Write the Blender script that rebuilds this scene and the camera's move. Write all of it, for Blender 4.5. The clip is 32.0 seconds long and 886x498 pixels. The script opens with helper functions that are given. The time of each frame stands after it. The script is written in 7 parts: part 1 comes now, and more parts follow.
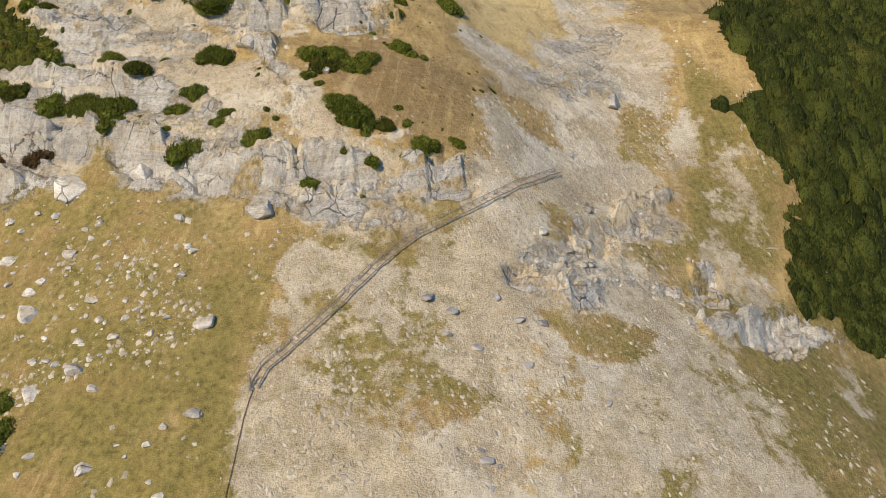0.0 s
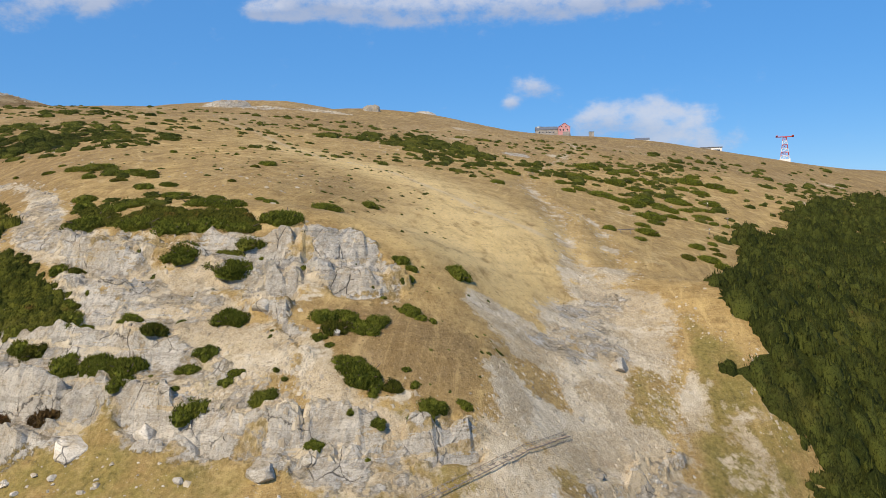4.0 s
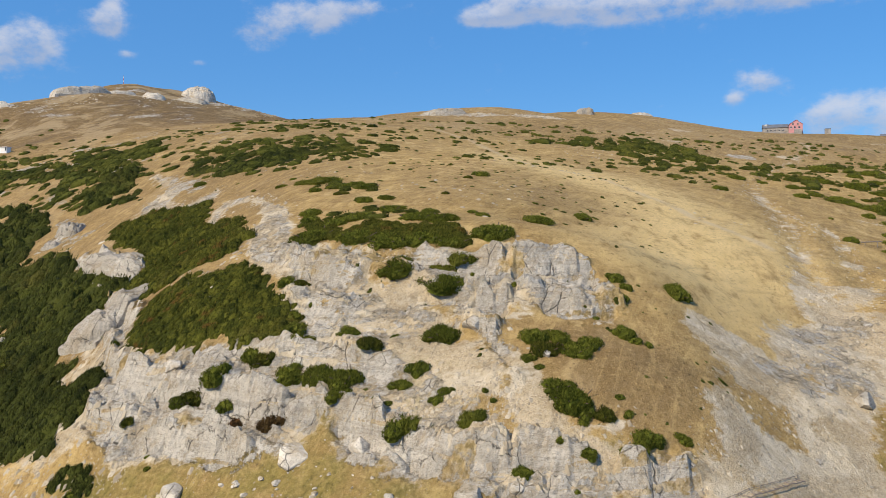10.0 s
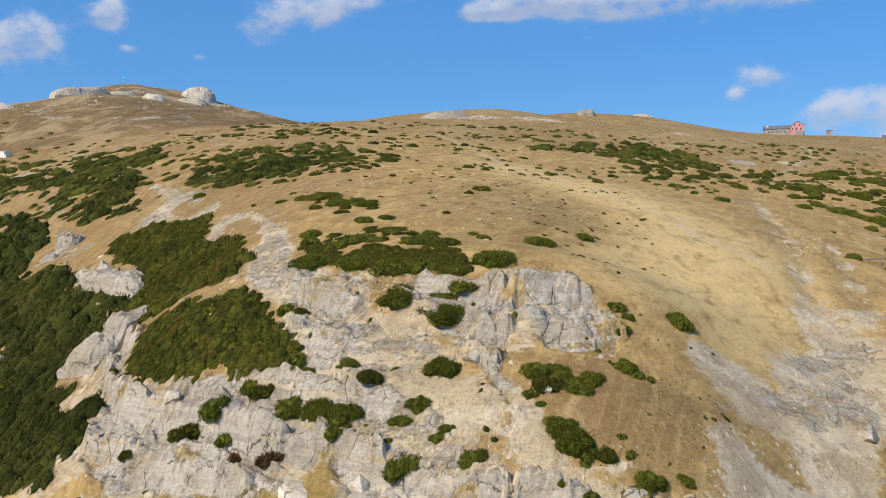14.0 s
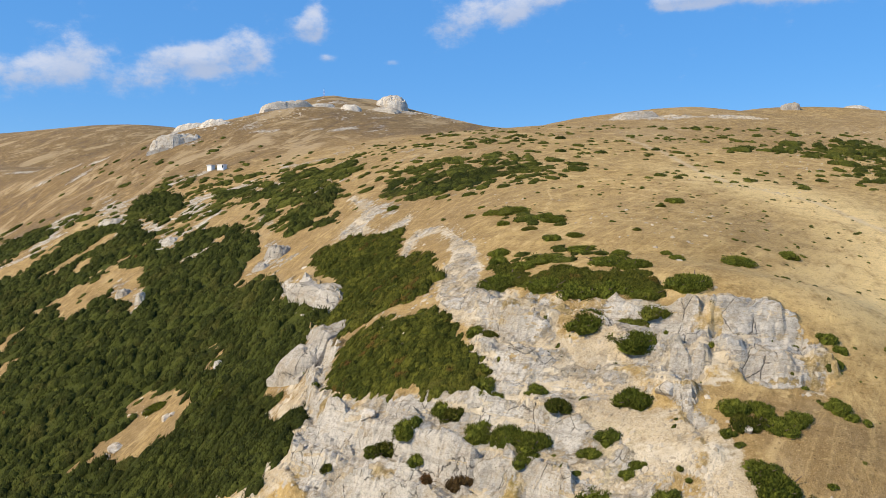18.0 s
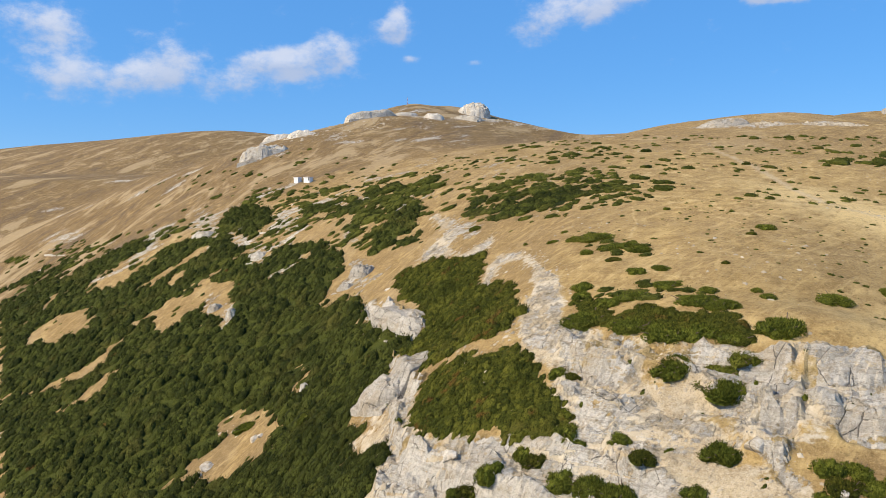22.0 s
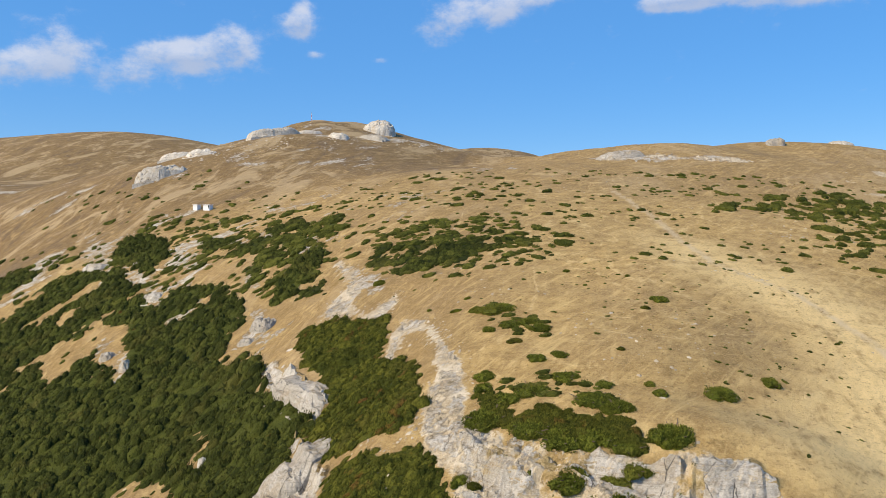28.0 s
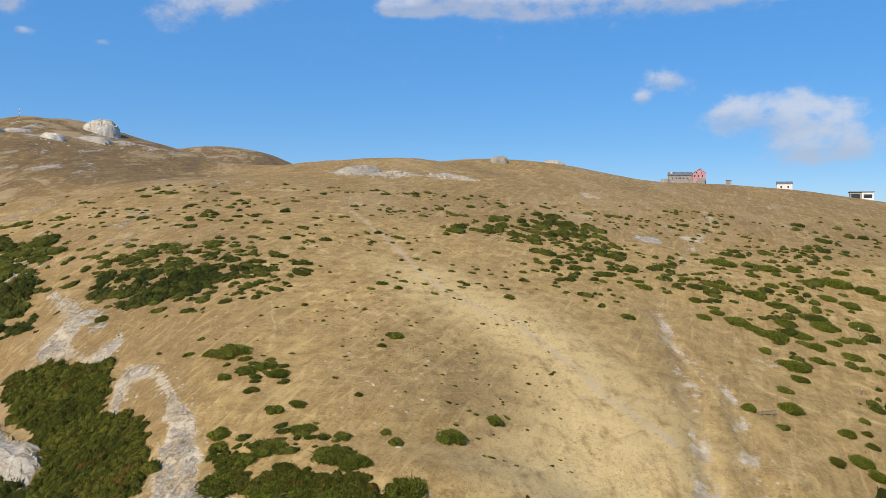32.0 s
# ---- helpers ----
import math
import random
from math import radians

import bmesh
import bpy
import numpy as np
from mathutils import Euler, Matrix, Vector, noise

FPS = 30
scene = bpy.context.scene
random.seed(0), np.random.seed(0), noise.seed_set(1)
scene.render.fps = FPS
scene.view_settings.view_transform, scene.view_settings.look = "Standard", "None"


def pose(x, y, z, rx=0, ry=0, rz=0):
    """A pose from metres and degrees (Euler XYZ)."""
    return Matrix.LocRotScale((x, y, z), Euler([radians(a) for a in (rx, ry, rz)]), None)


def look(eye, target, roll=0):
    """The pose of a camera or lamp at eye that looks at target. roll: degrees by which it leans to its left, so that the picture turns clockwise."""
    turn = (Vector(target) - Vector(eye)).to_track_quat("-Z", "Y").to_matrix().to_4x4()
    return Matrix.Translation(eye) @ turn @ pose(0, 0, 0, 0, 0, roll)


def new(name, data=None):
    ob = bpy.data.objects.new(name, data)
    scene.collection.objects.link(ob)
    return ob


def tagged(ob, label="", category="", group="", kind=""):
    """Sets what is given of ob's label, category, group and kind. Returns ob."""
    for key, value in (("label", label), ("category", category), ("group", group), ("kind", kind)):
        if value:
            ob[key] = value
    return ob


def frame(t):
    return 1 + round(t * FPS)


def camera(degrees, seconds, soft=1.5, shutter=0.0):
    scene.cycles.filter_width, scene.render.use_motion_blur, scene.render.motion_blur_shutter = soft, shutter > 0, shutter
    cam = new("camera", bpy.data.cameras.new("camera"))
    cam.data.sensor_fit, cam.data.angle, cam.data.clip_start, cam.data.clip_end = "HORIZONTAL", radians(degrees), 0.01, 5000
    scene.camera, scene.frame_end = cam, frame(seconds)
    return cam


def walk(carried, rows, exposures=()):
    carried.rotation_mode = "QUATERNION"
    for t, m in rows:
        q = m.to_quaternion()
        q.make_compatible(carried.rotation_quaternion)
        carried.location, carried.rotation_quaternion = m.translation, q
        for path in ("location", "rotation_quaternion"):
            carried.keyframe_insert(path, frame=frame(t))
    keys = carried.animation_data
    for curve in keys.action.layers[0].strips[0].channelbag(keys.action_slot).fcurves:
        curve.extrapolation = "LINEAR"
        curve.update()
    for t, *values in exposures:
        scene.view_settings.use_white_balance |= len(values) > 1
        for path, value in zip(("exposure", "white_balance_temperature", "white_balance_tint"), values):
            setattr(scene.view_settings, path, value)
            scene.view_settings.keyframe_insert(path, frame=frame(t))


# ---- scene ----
cam = camera(57.51, 32.0, 0.7)
PATH = [  # seconds, eye, target, lean
    (0.0, (-0.56, -1.74, -1.22), (24.629, 89.227, -34.245), -0.776),
    (0.5, (-0.50, -1.83, -1.22), (25.032, 90.297, -30.573), -0.659),
    (1.0, (-0.49, -1.80, -1.21), (25.524, 91.774, -25.045), -0.604),
    (1.5, (-0.47, -1.83, -1.22), (25.941, 92.906, -19.325), -0.519),
    (2.0, (-0.50, -1.87, -1.19), (26.230, 93.677, -13.730), -0.412),
    (2.5, (-0.51, -1.91, -1.14), (26.400, 94.116, -8.528), -0.340),
    (4.5, (-0.28, -2.14, -1.01), (23.804, 94.913, -2.201), -0.132),
    (5.0, (-0.29, -2.01, -0.95), (15.563, 96.718, -2.189), -0.208),
    (5.5, (-0.28, -1.78, -0.94), (5.757, 98.035, -2.180), -0.303),
    (6.0, (-0.10, -1.51, -0.99), (1.982, 98.462, -2.181), -0.277),
    (6.5, (-0.05, -1.30, -0.99), (1.442, 98.679, -2.172), -0.272),
    (7.0, (-0.00, -1.05, -0.91), (1.096, 98.941, -2.098), -0.246),
    (7.5, (-0.02, -0.76, -0.79), (0.788, 99.233, -1.989), -0.182),
    (8.0, (-0.02, -0.50, -0.57), (0.466, 99.493, -1.804), -0.161),
    (8.5, (-0.01, -0.24, -0.28), (0.157, 99.749, -1.549), -0.096),
    (9.0, (-0.00, -0.00, 0.00), (-0.000, 99.993, -1.220), -0.097),
    (9.5, (-0.01, 0.17, 0.33), (0.014, 100.166, -0.908), -0.056),
    (10.0, (0.05, 0.37, 0.72), (0.009, 100.360, -0.525), -0.043),
    (10.5, (0.05, 0.51, 1.22), (0.014, 100.505, -0.041), -0.040),
    (11.0, (0.03, 0.74, 1.68), (-0.006, 100.737, 0.456), -0.008),
    (11.5, (0.05, 0.97, 2.20), (-0.019, 100.961, 0.985), -0.008),
    (12.0, (0.02, 1.16, 2.73), (-0.018, 101.154, 1.556), 0.056),
    (12.5, (0.06, 1.22, 3.25), (0.007, 101.214, 2.069), 0.017),
    (13.0, (0.06, 1.24, 3.86), (0.015, 101.235, 2.687), 0.014),
    (13.5, (0.03, 1.22, 4.39), (-0.020, 101.205, 2.875), 0.039),
    (15.5, (-0.07, 1.23, 6.39), (-2.256, 101.186, 4.257), 0.033),
    (16.0, (-0.16, 1.36, 6.74), (-5.929, 101.167, 4.580), 0.003),
    (16.5, (-0.13, 1.32, 7.08), (-9.526, 100.858, 4.898), -0.047),
    (17.0, (-0.18, 1.35, 7.40), (-13.922, 100.374, 5.283), -0.086),
    (17.5, (-0.24, 1.35, 7.73), (-19.430, 99.468, 5.646), -0.112),
    (18.0, (-0.21, 1.39, 8.19), (-23.097, 98.713, 6.101), -0.105),
    (18.5, (-0.23, 1.38, 8.68), (-25.450, 98.122, 6.630), -0.150),
    (19.0, (-0.23, 1.39, 9.27), (-28.890, 97.173, 7.197), -0.154),
    (19.5, (-0.23, 1.37, 9.84), (-30.783, 96.567, 7.773), -0.128),
    (20.0, (-0.24, 1.29, 10.41), (-31.429, 96.282, 8.340), -0.098),
    (20.5, (-0.27, 1.25, 11.06), (-31.922, 96.083, 9.004), -0.053),
    (21.0, (-0.28, 1.27, 11.81), (-32.435, 95.939, 9.762), -0.037),
    (21.5, (-0.25, 1.28, 12.62), (-32.848, 95.796, 10.573), 0.016),
    (22.0, (-0.23, 1.27, 13.51), (-32.838, 95.777, 11.419), -0.006),
    (22.5, (-0.20, 1.25, 14.60), (-32.800, 95.758, 12.476), -0.016),
    (23.0, (-0.17, 1.22, 15.67), (-32.791, 95.726, 13.567), 0.042),
    (23.5, (-0.19, 1.25, 16.87), (-32.814, 95.752, 14.785), 0.091),
    (24.0, (-0.22, 1.30, 18.14), (-32.837, 95.814, 16.072), 0.111),
    (24.5, (-0.24, 1.31, 19.38), (-32.474, 95.952, 17.278), 0.146),
    (26.5, (-0.24, 1.29, 24.51), (-29.039, 97.024, 22.264), 0.266),
    (27.0, (-0.23, 1.39, 25.76), (-27.650, 97.528, 23.492), 0.300),
    (27.5, (-0.21, 1.45, 26.90), (-24.975, 98.304, 24.669), 0.338),
    (28.0, (-0.15, 1.46, 28.06), (-21.424, 99.147, 25.814), 0.423),
    (28.5, (-0.07, 1.43, 29.19), (-17.638, 99.847, 26.920), 0.468),
    (29.0, (-0.04, 1.39, 30.34), (-12.067, 100.640, 28.024), 0.542),
    (29.5, (-0.12, 1.42, 31.40), (-6.488, 101.192, 29.036), 0.617),
    (30.0, (-0.15, 1.46, 32.45), (-1.658, 101.417, 30.087), 0.675),
    (30.5, (-0.14, 1.50, 33.56), (1.812, 101.454, 31.246), 0.701),
    (31.0, (-0.18, 1.53, 34.59), (4.812, 101.377, 32.332), 0.711),
    (31.5, (-0.19, 1.65, 35.64), (7.905, 101.298, 33.376), 0.723),
    (32.0, (-0.16, 1.75, 36.69), (10.470, 101.159, 34.386), 0.741),
]
walk(cam, [(t, look(eye, target, lean)) for t, eye, target, lean in PATH], exposures=[(0.0, 0.0), (13.0, 0.0), (17.0, 0.12), (20.0, 0.24), (28.0, 0.17), (32.0, 0.0)])

# ---- daylight: sun, sky and the clouds of the backdrop ----
SUN_TO = Vector((-0.56, -0.52, 0.645)).normalized()
sun_lamp = bpy.data.lights.new("sun", "SUN")
sun_lamp.energy, sun_lamp.angle, sun_lamp.color = 5.0, radians(0.53), (1.0, 0.855, 0.655)
sun_ob = new("sun", sun_lamp)
sun_ob.matrix_world = look((0, 0, 300), Vector((0, 0, 300)) - SUN_TO)
world = bpy.data.worlds.new("sky")
scene.world = world
world.use_nodes = True
wn, wl = world.node_tree.nodes, world.node_tree.links
wn.clear()


def wmath(kind, a, b=None, c=None):
    n = wn.new("ShaderNodeMath")
    n.operation = kind
    for k, v in enumerate((a, b, c)):
        if v is None:
            continue
        if isinstance(v, (int, float)):
            n.inputs[k].default_value = v
        else:
            wl.new(v, n.inputs[k])
    return n.outputs[0]


sky = wn.new("ShaderNodeTexSky")
sky.sky_type, sky.sun_disc = "NISHITA", False
sky.sun_elevation = math.asin(SUN_TO.z)
sky.sun_rotation = math.atan2(SUN_TO.x, SUN_TO.y)
sky.altitude, sky.air_density, sky.dust_density, sky.ozone_density = 2000, 1.2, 0.1, 3.0
tone = wn.new("ShaderNodeHueSaturation")
tone.inputs["Saturation"].default_value, tone.inputs["Value"].default_value = 1.42, 1.16
wl.new(sky.outputs[0], tone.inputs["Color"])
clear = wn.new("ShaderNodeMix")
clear.data_type = "RGBA"
clear.inputs["Factor"].default_value, clear.inputs["B"].default_value = 0.6, (1.25, 3.2, 7.1, 1)
wl.new(tone.outputs[0], clear.inputs["A"])
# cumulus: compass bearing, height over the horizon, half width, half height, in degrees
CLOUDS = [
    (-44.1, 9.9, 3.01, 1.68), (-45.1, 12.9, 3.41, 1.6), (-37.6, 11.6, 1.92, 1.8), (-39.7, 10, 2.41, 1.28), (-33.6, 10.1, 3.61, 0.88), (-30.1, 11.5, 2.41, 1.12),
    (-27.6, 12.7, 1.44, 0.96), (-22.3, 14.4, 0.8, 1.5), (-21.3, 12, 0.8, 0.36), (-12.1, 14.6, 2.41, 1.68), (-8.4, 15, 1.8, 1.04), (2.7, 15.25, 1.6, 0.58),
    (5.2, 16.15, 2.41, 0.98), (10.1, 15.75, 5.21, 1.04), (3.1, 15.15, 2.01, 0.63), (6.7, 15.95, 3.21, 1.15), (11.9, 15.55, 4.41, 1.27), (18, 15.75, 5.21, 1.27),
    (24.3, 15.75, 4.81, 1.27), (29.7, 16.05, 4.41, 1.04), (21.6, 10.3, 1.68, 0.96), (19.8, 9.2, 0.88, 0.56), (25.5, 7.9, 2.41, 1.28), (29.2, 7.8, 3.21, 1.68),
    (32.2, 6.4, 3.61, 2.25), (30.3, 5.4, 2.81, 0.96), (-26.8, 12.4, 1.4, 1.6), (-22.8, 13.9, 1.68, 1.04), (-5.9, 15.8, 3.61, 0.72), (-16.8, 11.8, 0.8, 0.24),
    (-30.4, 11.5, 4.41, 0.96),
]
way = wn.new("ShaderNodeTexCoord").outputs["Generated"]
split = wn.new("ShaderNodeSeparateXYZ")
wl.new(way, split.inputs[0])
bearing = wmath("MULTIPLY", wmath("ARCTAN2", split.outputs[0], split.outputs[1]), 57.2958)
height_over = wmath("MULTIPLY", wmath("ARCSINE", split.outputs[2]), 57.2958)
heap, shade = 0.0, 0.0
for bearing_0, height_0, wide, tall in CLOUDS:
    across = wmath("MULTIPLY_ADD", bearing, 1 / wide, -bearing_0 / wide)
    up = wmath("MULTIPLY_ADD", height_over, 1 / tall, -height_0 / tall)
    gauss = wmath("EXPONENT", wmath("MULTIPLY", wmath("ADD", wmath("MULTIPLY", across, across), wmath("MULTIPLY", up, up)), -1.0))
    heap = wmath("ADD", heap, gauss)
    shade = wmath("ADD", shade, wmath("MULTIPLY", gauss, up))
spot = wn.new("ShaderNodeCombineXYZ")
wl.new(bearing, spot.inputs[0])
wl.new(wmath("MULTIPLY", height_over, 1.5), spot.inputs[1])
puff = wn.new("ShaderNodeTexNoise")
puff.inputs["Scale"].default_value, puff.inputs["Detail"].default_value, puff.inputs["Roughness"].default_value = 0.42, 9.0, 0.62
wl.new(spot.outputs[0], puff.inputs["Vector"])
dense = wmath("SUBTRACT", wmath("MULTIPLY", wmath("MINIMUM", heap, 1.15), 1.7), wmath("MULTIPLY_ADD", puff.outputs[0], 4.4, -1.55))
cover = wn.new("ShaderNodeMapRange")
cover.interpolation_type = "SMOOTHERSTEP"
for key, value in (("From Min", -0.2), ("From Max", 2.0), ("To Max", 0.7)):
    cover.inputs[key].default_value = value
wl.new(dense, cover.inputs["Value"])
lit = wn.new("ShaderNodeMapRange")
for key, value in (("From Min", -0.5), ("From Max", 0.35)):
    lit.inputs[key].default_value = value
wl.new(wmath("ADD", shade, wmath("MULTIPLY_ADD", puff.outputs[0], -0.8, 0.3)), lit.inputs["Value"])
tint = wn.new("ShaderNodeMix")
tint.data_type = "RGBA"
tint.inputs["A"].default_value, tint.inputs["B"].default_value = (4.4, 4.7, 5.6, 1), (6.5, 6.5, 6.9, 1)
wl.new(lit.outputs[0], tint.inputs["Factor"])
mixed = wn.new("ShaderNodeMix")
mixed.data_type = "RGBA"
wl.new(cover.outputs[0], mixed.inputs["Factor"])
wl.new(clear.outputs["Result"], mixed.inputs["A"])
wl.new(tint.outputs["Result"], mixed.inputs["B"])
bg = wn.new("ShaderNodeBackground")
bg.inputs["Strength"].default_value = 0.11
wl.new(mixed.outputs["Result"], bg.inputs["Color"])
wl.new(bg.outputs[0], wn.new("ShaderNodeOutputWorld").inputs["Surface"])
scene.view_settings.exposure = 0.0

# ---- the lie of the land: heights in metres on two coarse plans, near and far ----
NEAR_X = [-160, -110, -75, -52, -36, -20, -5, 10, 25, 40, 55, 75, 105, 150]
NEAR_Y = [20, 50, 66, 80, 94, 108, 130]
NEAR_Z = [
    [-111.0, -94.4, -81.3, -71.0, -63.1, -56.3, -52.5, -52.8, -55.8, -58.1, -61.4, -68.1, -78.5, -90.0],
    [-98.8, -80.9, -67.6, -57.1, -48.7, -41.0, -36.3, -35.6, -37.6, -41.5, -46.5, -56.2, -67.9, -75.3],
    [-91.7, -72.7, -59.0, -48.9, -40.4, -32.6, -27.7, -25.8, -27.4, -33.6, -39.4, -48.0, -59.5, -65.7],
    [-85.2, -65.4, -50.9, -40.6, -32.7, -24.5, -18.2, -14.0, -16.3, -25.0, -29.3, -34.6, -47.9, -56.1],
    [-78.5, -57.9, -43.6, -30.2, -20.1, -12.2, -8.5, -6.6, -8.5, -15.9, -19.7, -19.0, -34.3, -45.9],
    [-71.6, -50.2, -38.7, -21.7, -7.8, -2.2, 0.4, 0.7, -2.4, -9.6, -14.1, -10.6, -22.8, -35.8],
    [-60.4, -39.0, -27.4, -7.1, 2.5, 6.6, 8.2, 7.7, 4.1, -1.7, -5.6, -5.2, -11.6, -22.5],
]
FAR_X = [-450, -320, -220, -150, -90, -30, 40, 110, 200, 320, 480]
FAR_Y = [-120, 0, 120, 180, 250, 340, 430, 540]
FAR_Z = [
    [-172.1, -158.9, -146.9, -131.9, -112.2, -95.1, -95.4, -114.8, -135.2, -141.1, -140.2],
    [-153.8, -141.9, -130.8, -115.1, -94.1, -68.7, -67.0, -87.6, -105.8, -110.2, -109.7],
    [-124.4, -104.7, -86.4, -61.4, -37.9, 0.5, -5.2, -17.9, -40.4, -61.8, -71.4],
    [-105.9, -77.2, -56.0, -27.5, -9.1, 15.9, 13.0, 1.2, -13.8, -38.2, -52.2],
    [-80.0, -42.3, -14.0, 6.7, 24.4, 31.9, 25.8, 20.1, 9.1, -13.3, -30.8],
    [-33.8, 2.4, 35.0, 42.0, 47.1, 50.7, 47.3, 41.0, 34.1, 17.2, -3.0],
    [6.3, 48.5, 69.6, 65.9, 61.7, 65.2, 67.2, 62.9, 53.2, 43.8, 27.1],
    [42.1, 71.4, 92.4, 91.6, 79.6, 80.4, 86.7, 86.3, 75.2, 68.6, 56.0],
]

# folds of the slope and of the crest, added to the two plans
FOLD_X = [-170, -140, -112, -88, -68, -50, -30, -10, 10, 30, 60, 100, 160]
FOLD_Y = [75, 95, 115, 135, 160, 190, 220, 260, 320]
FOLD_Z = [
    [0.2, 0.3, 0.4, 0.6, 0.9, 1.2, 0.4, -0.3, -1.2, -0.6, -0.4, -0.4, -0.4],
    [0.2, 0.2, 0.3, 0.6, 1.0, 3.2, 0.4, -0.8, -1.3, -0.6, -0.3, -0.4, -0.4],
    [0.1, 0.1, 0.3, 0.3, -0.0, -0.8, -1.3, -0.6, -0.1, 0.3, -0.3, -0.5, -0.5],
    [-0.0, 0.0, 0.2, 0.2, 0.7, -2.3, -1.0, -0.9, 0.8, 0.2, -0.5, -0.7, -0.8],
    [-0.2, -0.2, 0.3, 1.1, 4.0, 0.0, -1.0, -1.8, -0.7, -0.8, -1.2, -1.2, -1.3],
    [-0.6, -1.0, 0.4, 2.8, 2.4, 0.4, -0.9, -2.5, -1.6, -1.5, -2.2, -2.0, -1.9],
    [-0.3, -1.0, 0.4, 1.2, 1.1, 0.2, -0.7, -1.9, -1.6, -1.6, -2.0, -3.0, -2.7],
    [1.6, 1.5, 0.7, 0.7, 0.5, 0.0, -0.5, -1.1, -1.3, -1.6, -1.9, -2.9, -2.8],
    [0.7, 0.9, 0.7, 0.6, 0.4, -0.0, -0.5, -0.9, -1.2, -1.5, -1.8, -2.2, -2.3],
]
CREST_X = [-330, -270, -210, -150, -90, -30, 30, 90, 150, 220, 300, 420]
CREST_Y = [330, 390, 440, 490, 540, 600]
CREST_Z = [
    [-2.2, -2.7, -4.3, -3.7, -2.0, -2.1, -2.6, -2.6, -2.3, -1.9, -1.5, -1.3],
    [-2.0, -2.1, -5.4, -3.6, -0.9, -2.0, -3.5, -3.3, -2.6, -2.0, -1.5, -1.3],
    [-1.8, -1.7, -3.6, -4.3, -4.9, -2.6, -2.7, -4.8, -3.3, -2.2, -1.5, -1.3],
    [-2.3, -4.5, -1.4, -6.2, -9.3, -2.2, -1.4, -7.7, -4.5, -2.4, -1.2, -1.1],
    [-2.0, -2.1, -4.7, -7.7, -7.9, -7.6, -10.3, -6.0, -3.9, 0.3, 0.3, -1.0],
    [-1.1, -0.5, 5.7, -5.3, -6.1, -6.7, -7.5, -6.6, -3.4, -0.6, -0.2, -0.6],
]


def hermite(stations, rows, at):
    """Smooth curve through rows (one value or one array a station), read at the places given."""
    s, v = np.asarray(stations, float), np.asarray(rows, float)
    if v.ndim == 1:
        v = np.repeat(v[:, None], 1, 1)
    slope = np.gradient(v, s, axis=0)
    at = np.clip(at, s[0], s[-1])
    i = np.clip(np.searchsorted(s, at) - 1, 0, len(s) - 2)
    h = s[i + 1] - s[i]
    u = (at - s[i]) / h
    col = np.arange(len(at)) if v.shape[1] > 1 else np.zeros(len(at), int)
    a, b, ma, mb = v[i, col], v[i + 1, col], slope[i, col] * h, slope[i + 1, col] * h
    return (2 * u**3 - 3 * u**2 + 1) * a + (u**3 - 2 * u**2 + u) * ma + (3 * u**2 - 2 * u**3) * b + (u**3 - u**2) * mb


def plan(xs, ys, zs, x, y):
    return hermite(ys, np.array([hermite(xs, np.array(row), x) for row in zs]), y)


def ramp(a, b, v):
    t = np.clip((v - a) / (b - a), 0, 1)
    return t * t * (3 - 2 * t)


def hashed(ix, iy, seed):
    h = (ix.astype(np.int64) * 374761393 + iy.astype(np.int64) * 668265263 + seed * 974711) & 0xFFFFFFFF
    h = ((h ^ (h >> 13)) * 1274126177) & 0xFFFFFFFF
    return ((h ^ (h >> 16)) & 0xFFFF) / 65535.0


def lattice(x, y, seed):
    """Value noise, 0 to 1."""
    fx, fy = np.floor(x), np.floor(y)
    u, v = x - fx, y - fy
    u, v = u * u * (3 - 2 * u), v * v * (3 - 2 * v)
    a, b = hashed(fx, fy, seed), hashed(fx + 1, fy, seed)
    c, d = hashed(fx, fy + 1, seed), hashed(fx + 1, fy + 1, seed)
    return (a * (1 - u) + b * u) * (1 - v) + (c * (1 - u) + d * u) * v


def fbm(x, y, size, octaves=4, seed=0):
    """Fractal noise about 0, from -1 to 1, its largest lumps that size across."""
    total, gain, norm = 0.0, 1.0, 0.0
    for k in range(octaves):
        total = total + gain * (2 * lattice(x / size + 17.3 * k, y / size - 9.1 * k, seed + k) - 1)
        norm += gain
        gain *= 0.5
        size *= 0.5
    return total / norm


def cells(x, y, size, seed):
    """Distances to the nearest two of scattered seeds (in cells) and a number for the nearest."""
    x, y = x / size, y / size
    fx, fy = np.floor(x), np.floor(y)
    best, second, tag = np.full(x.shape, 9.0), np.full(x.shape, 9.0), np.zeros(x.shape)
    for ox in (-1, 0, 1):
        for oy in (-1, 0, 1):
            cx, cy = fx + ox, fy + oy
            d = np.hypot(cx + hashed(cx, cy, seed) - x, cy + hashed(cx, cy, seed + 7) - y)
            near = d < best
            second = np.where(near, best, np.minimum(second, d))
            tag = np.where(near, hashed(cx, cy, seed + 13), tag)
            best = np.where(near, d, best)
    return best, second, tag


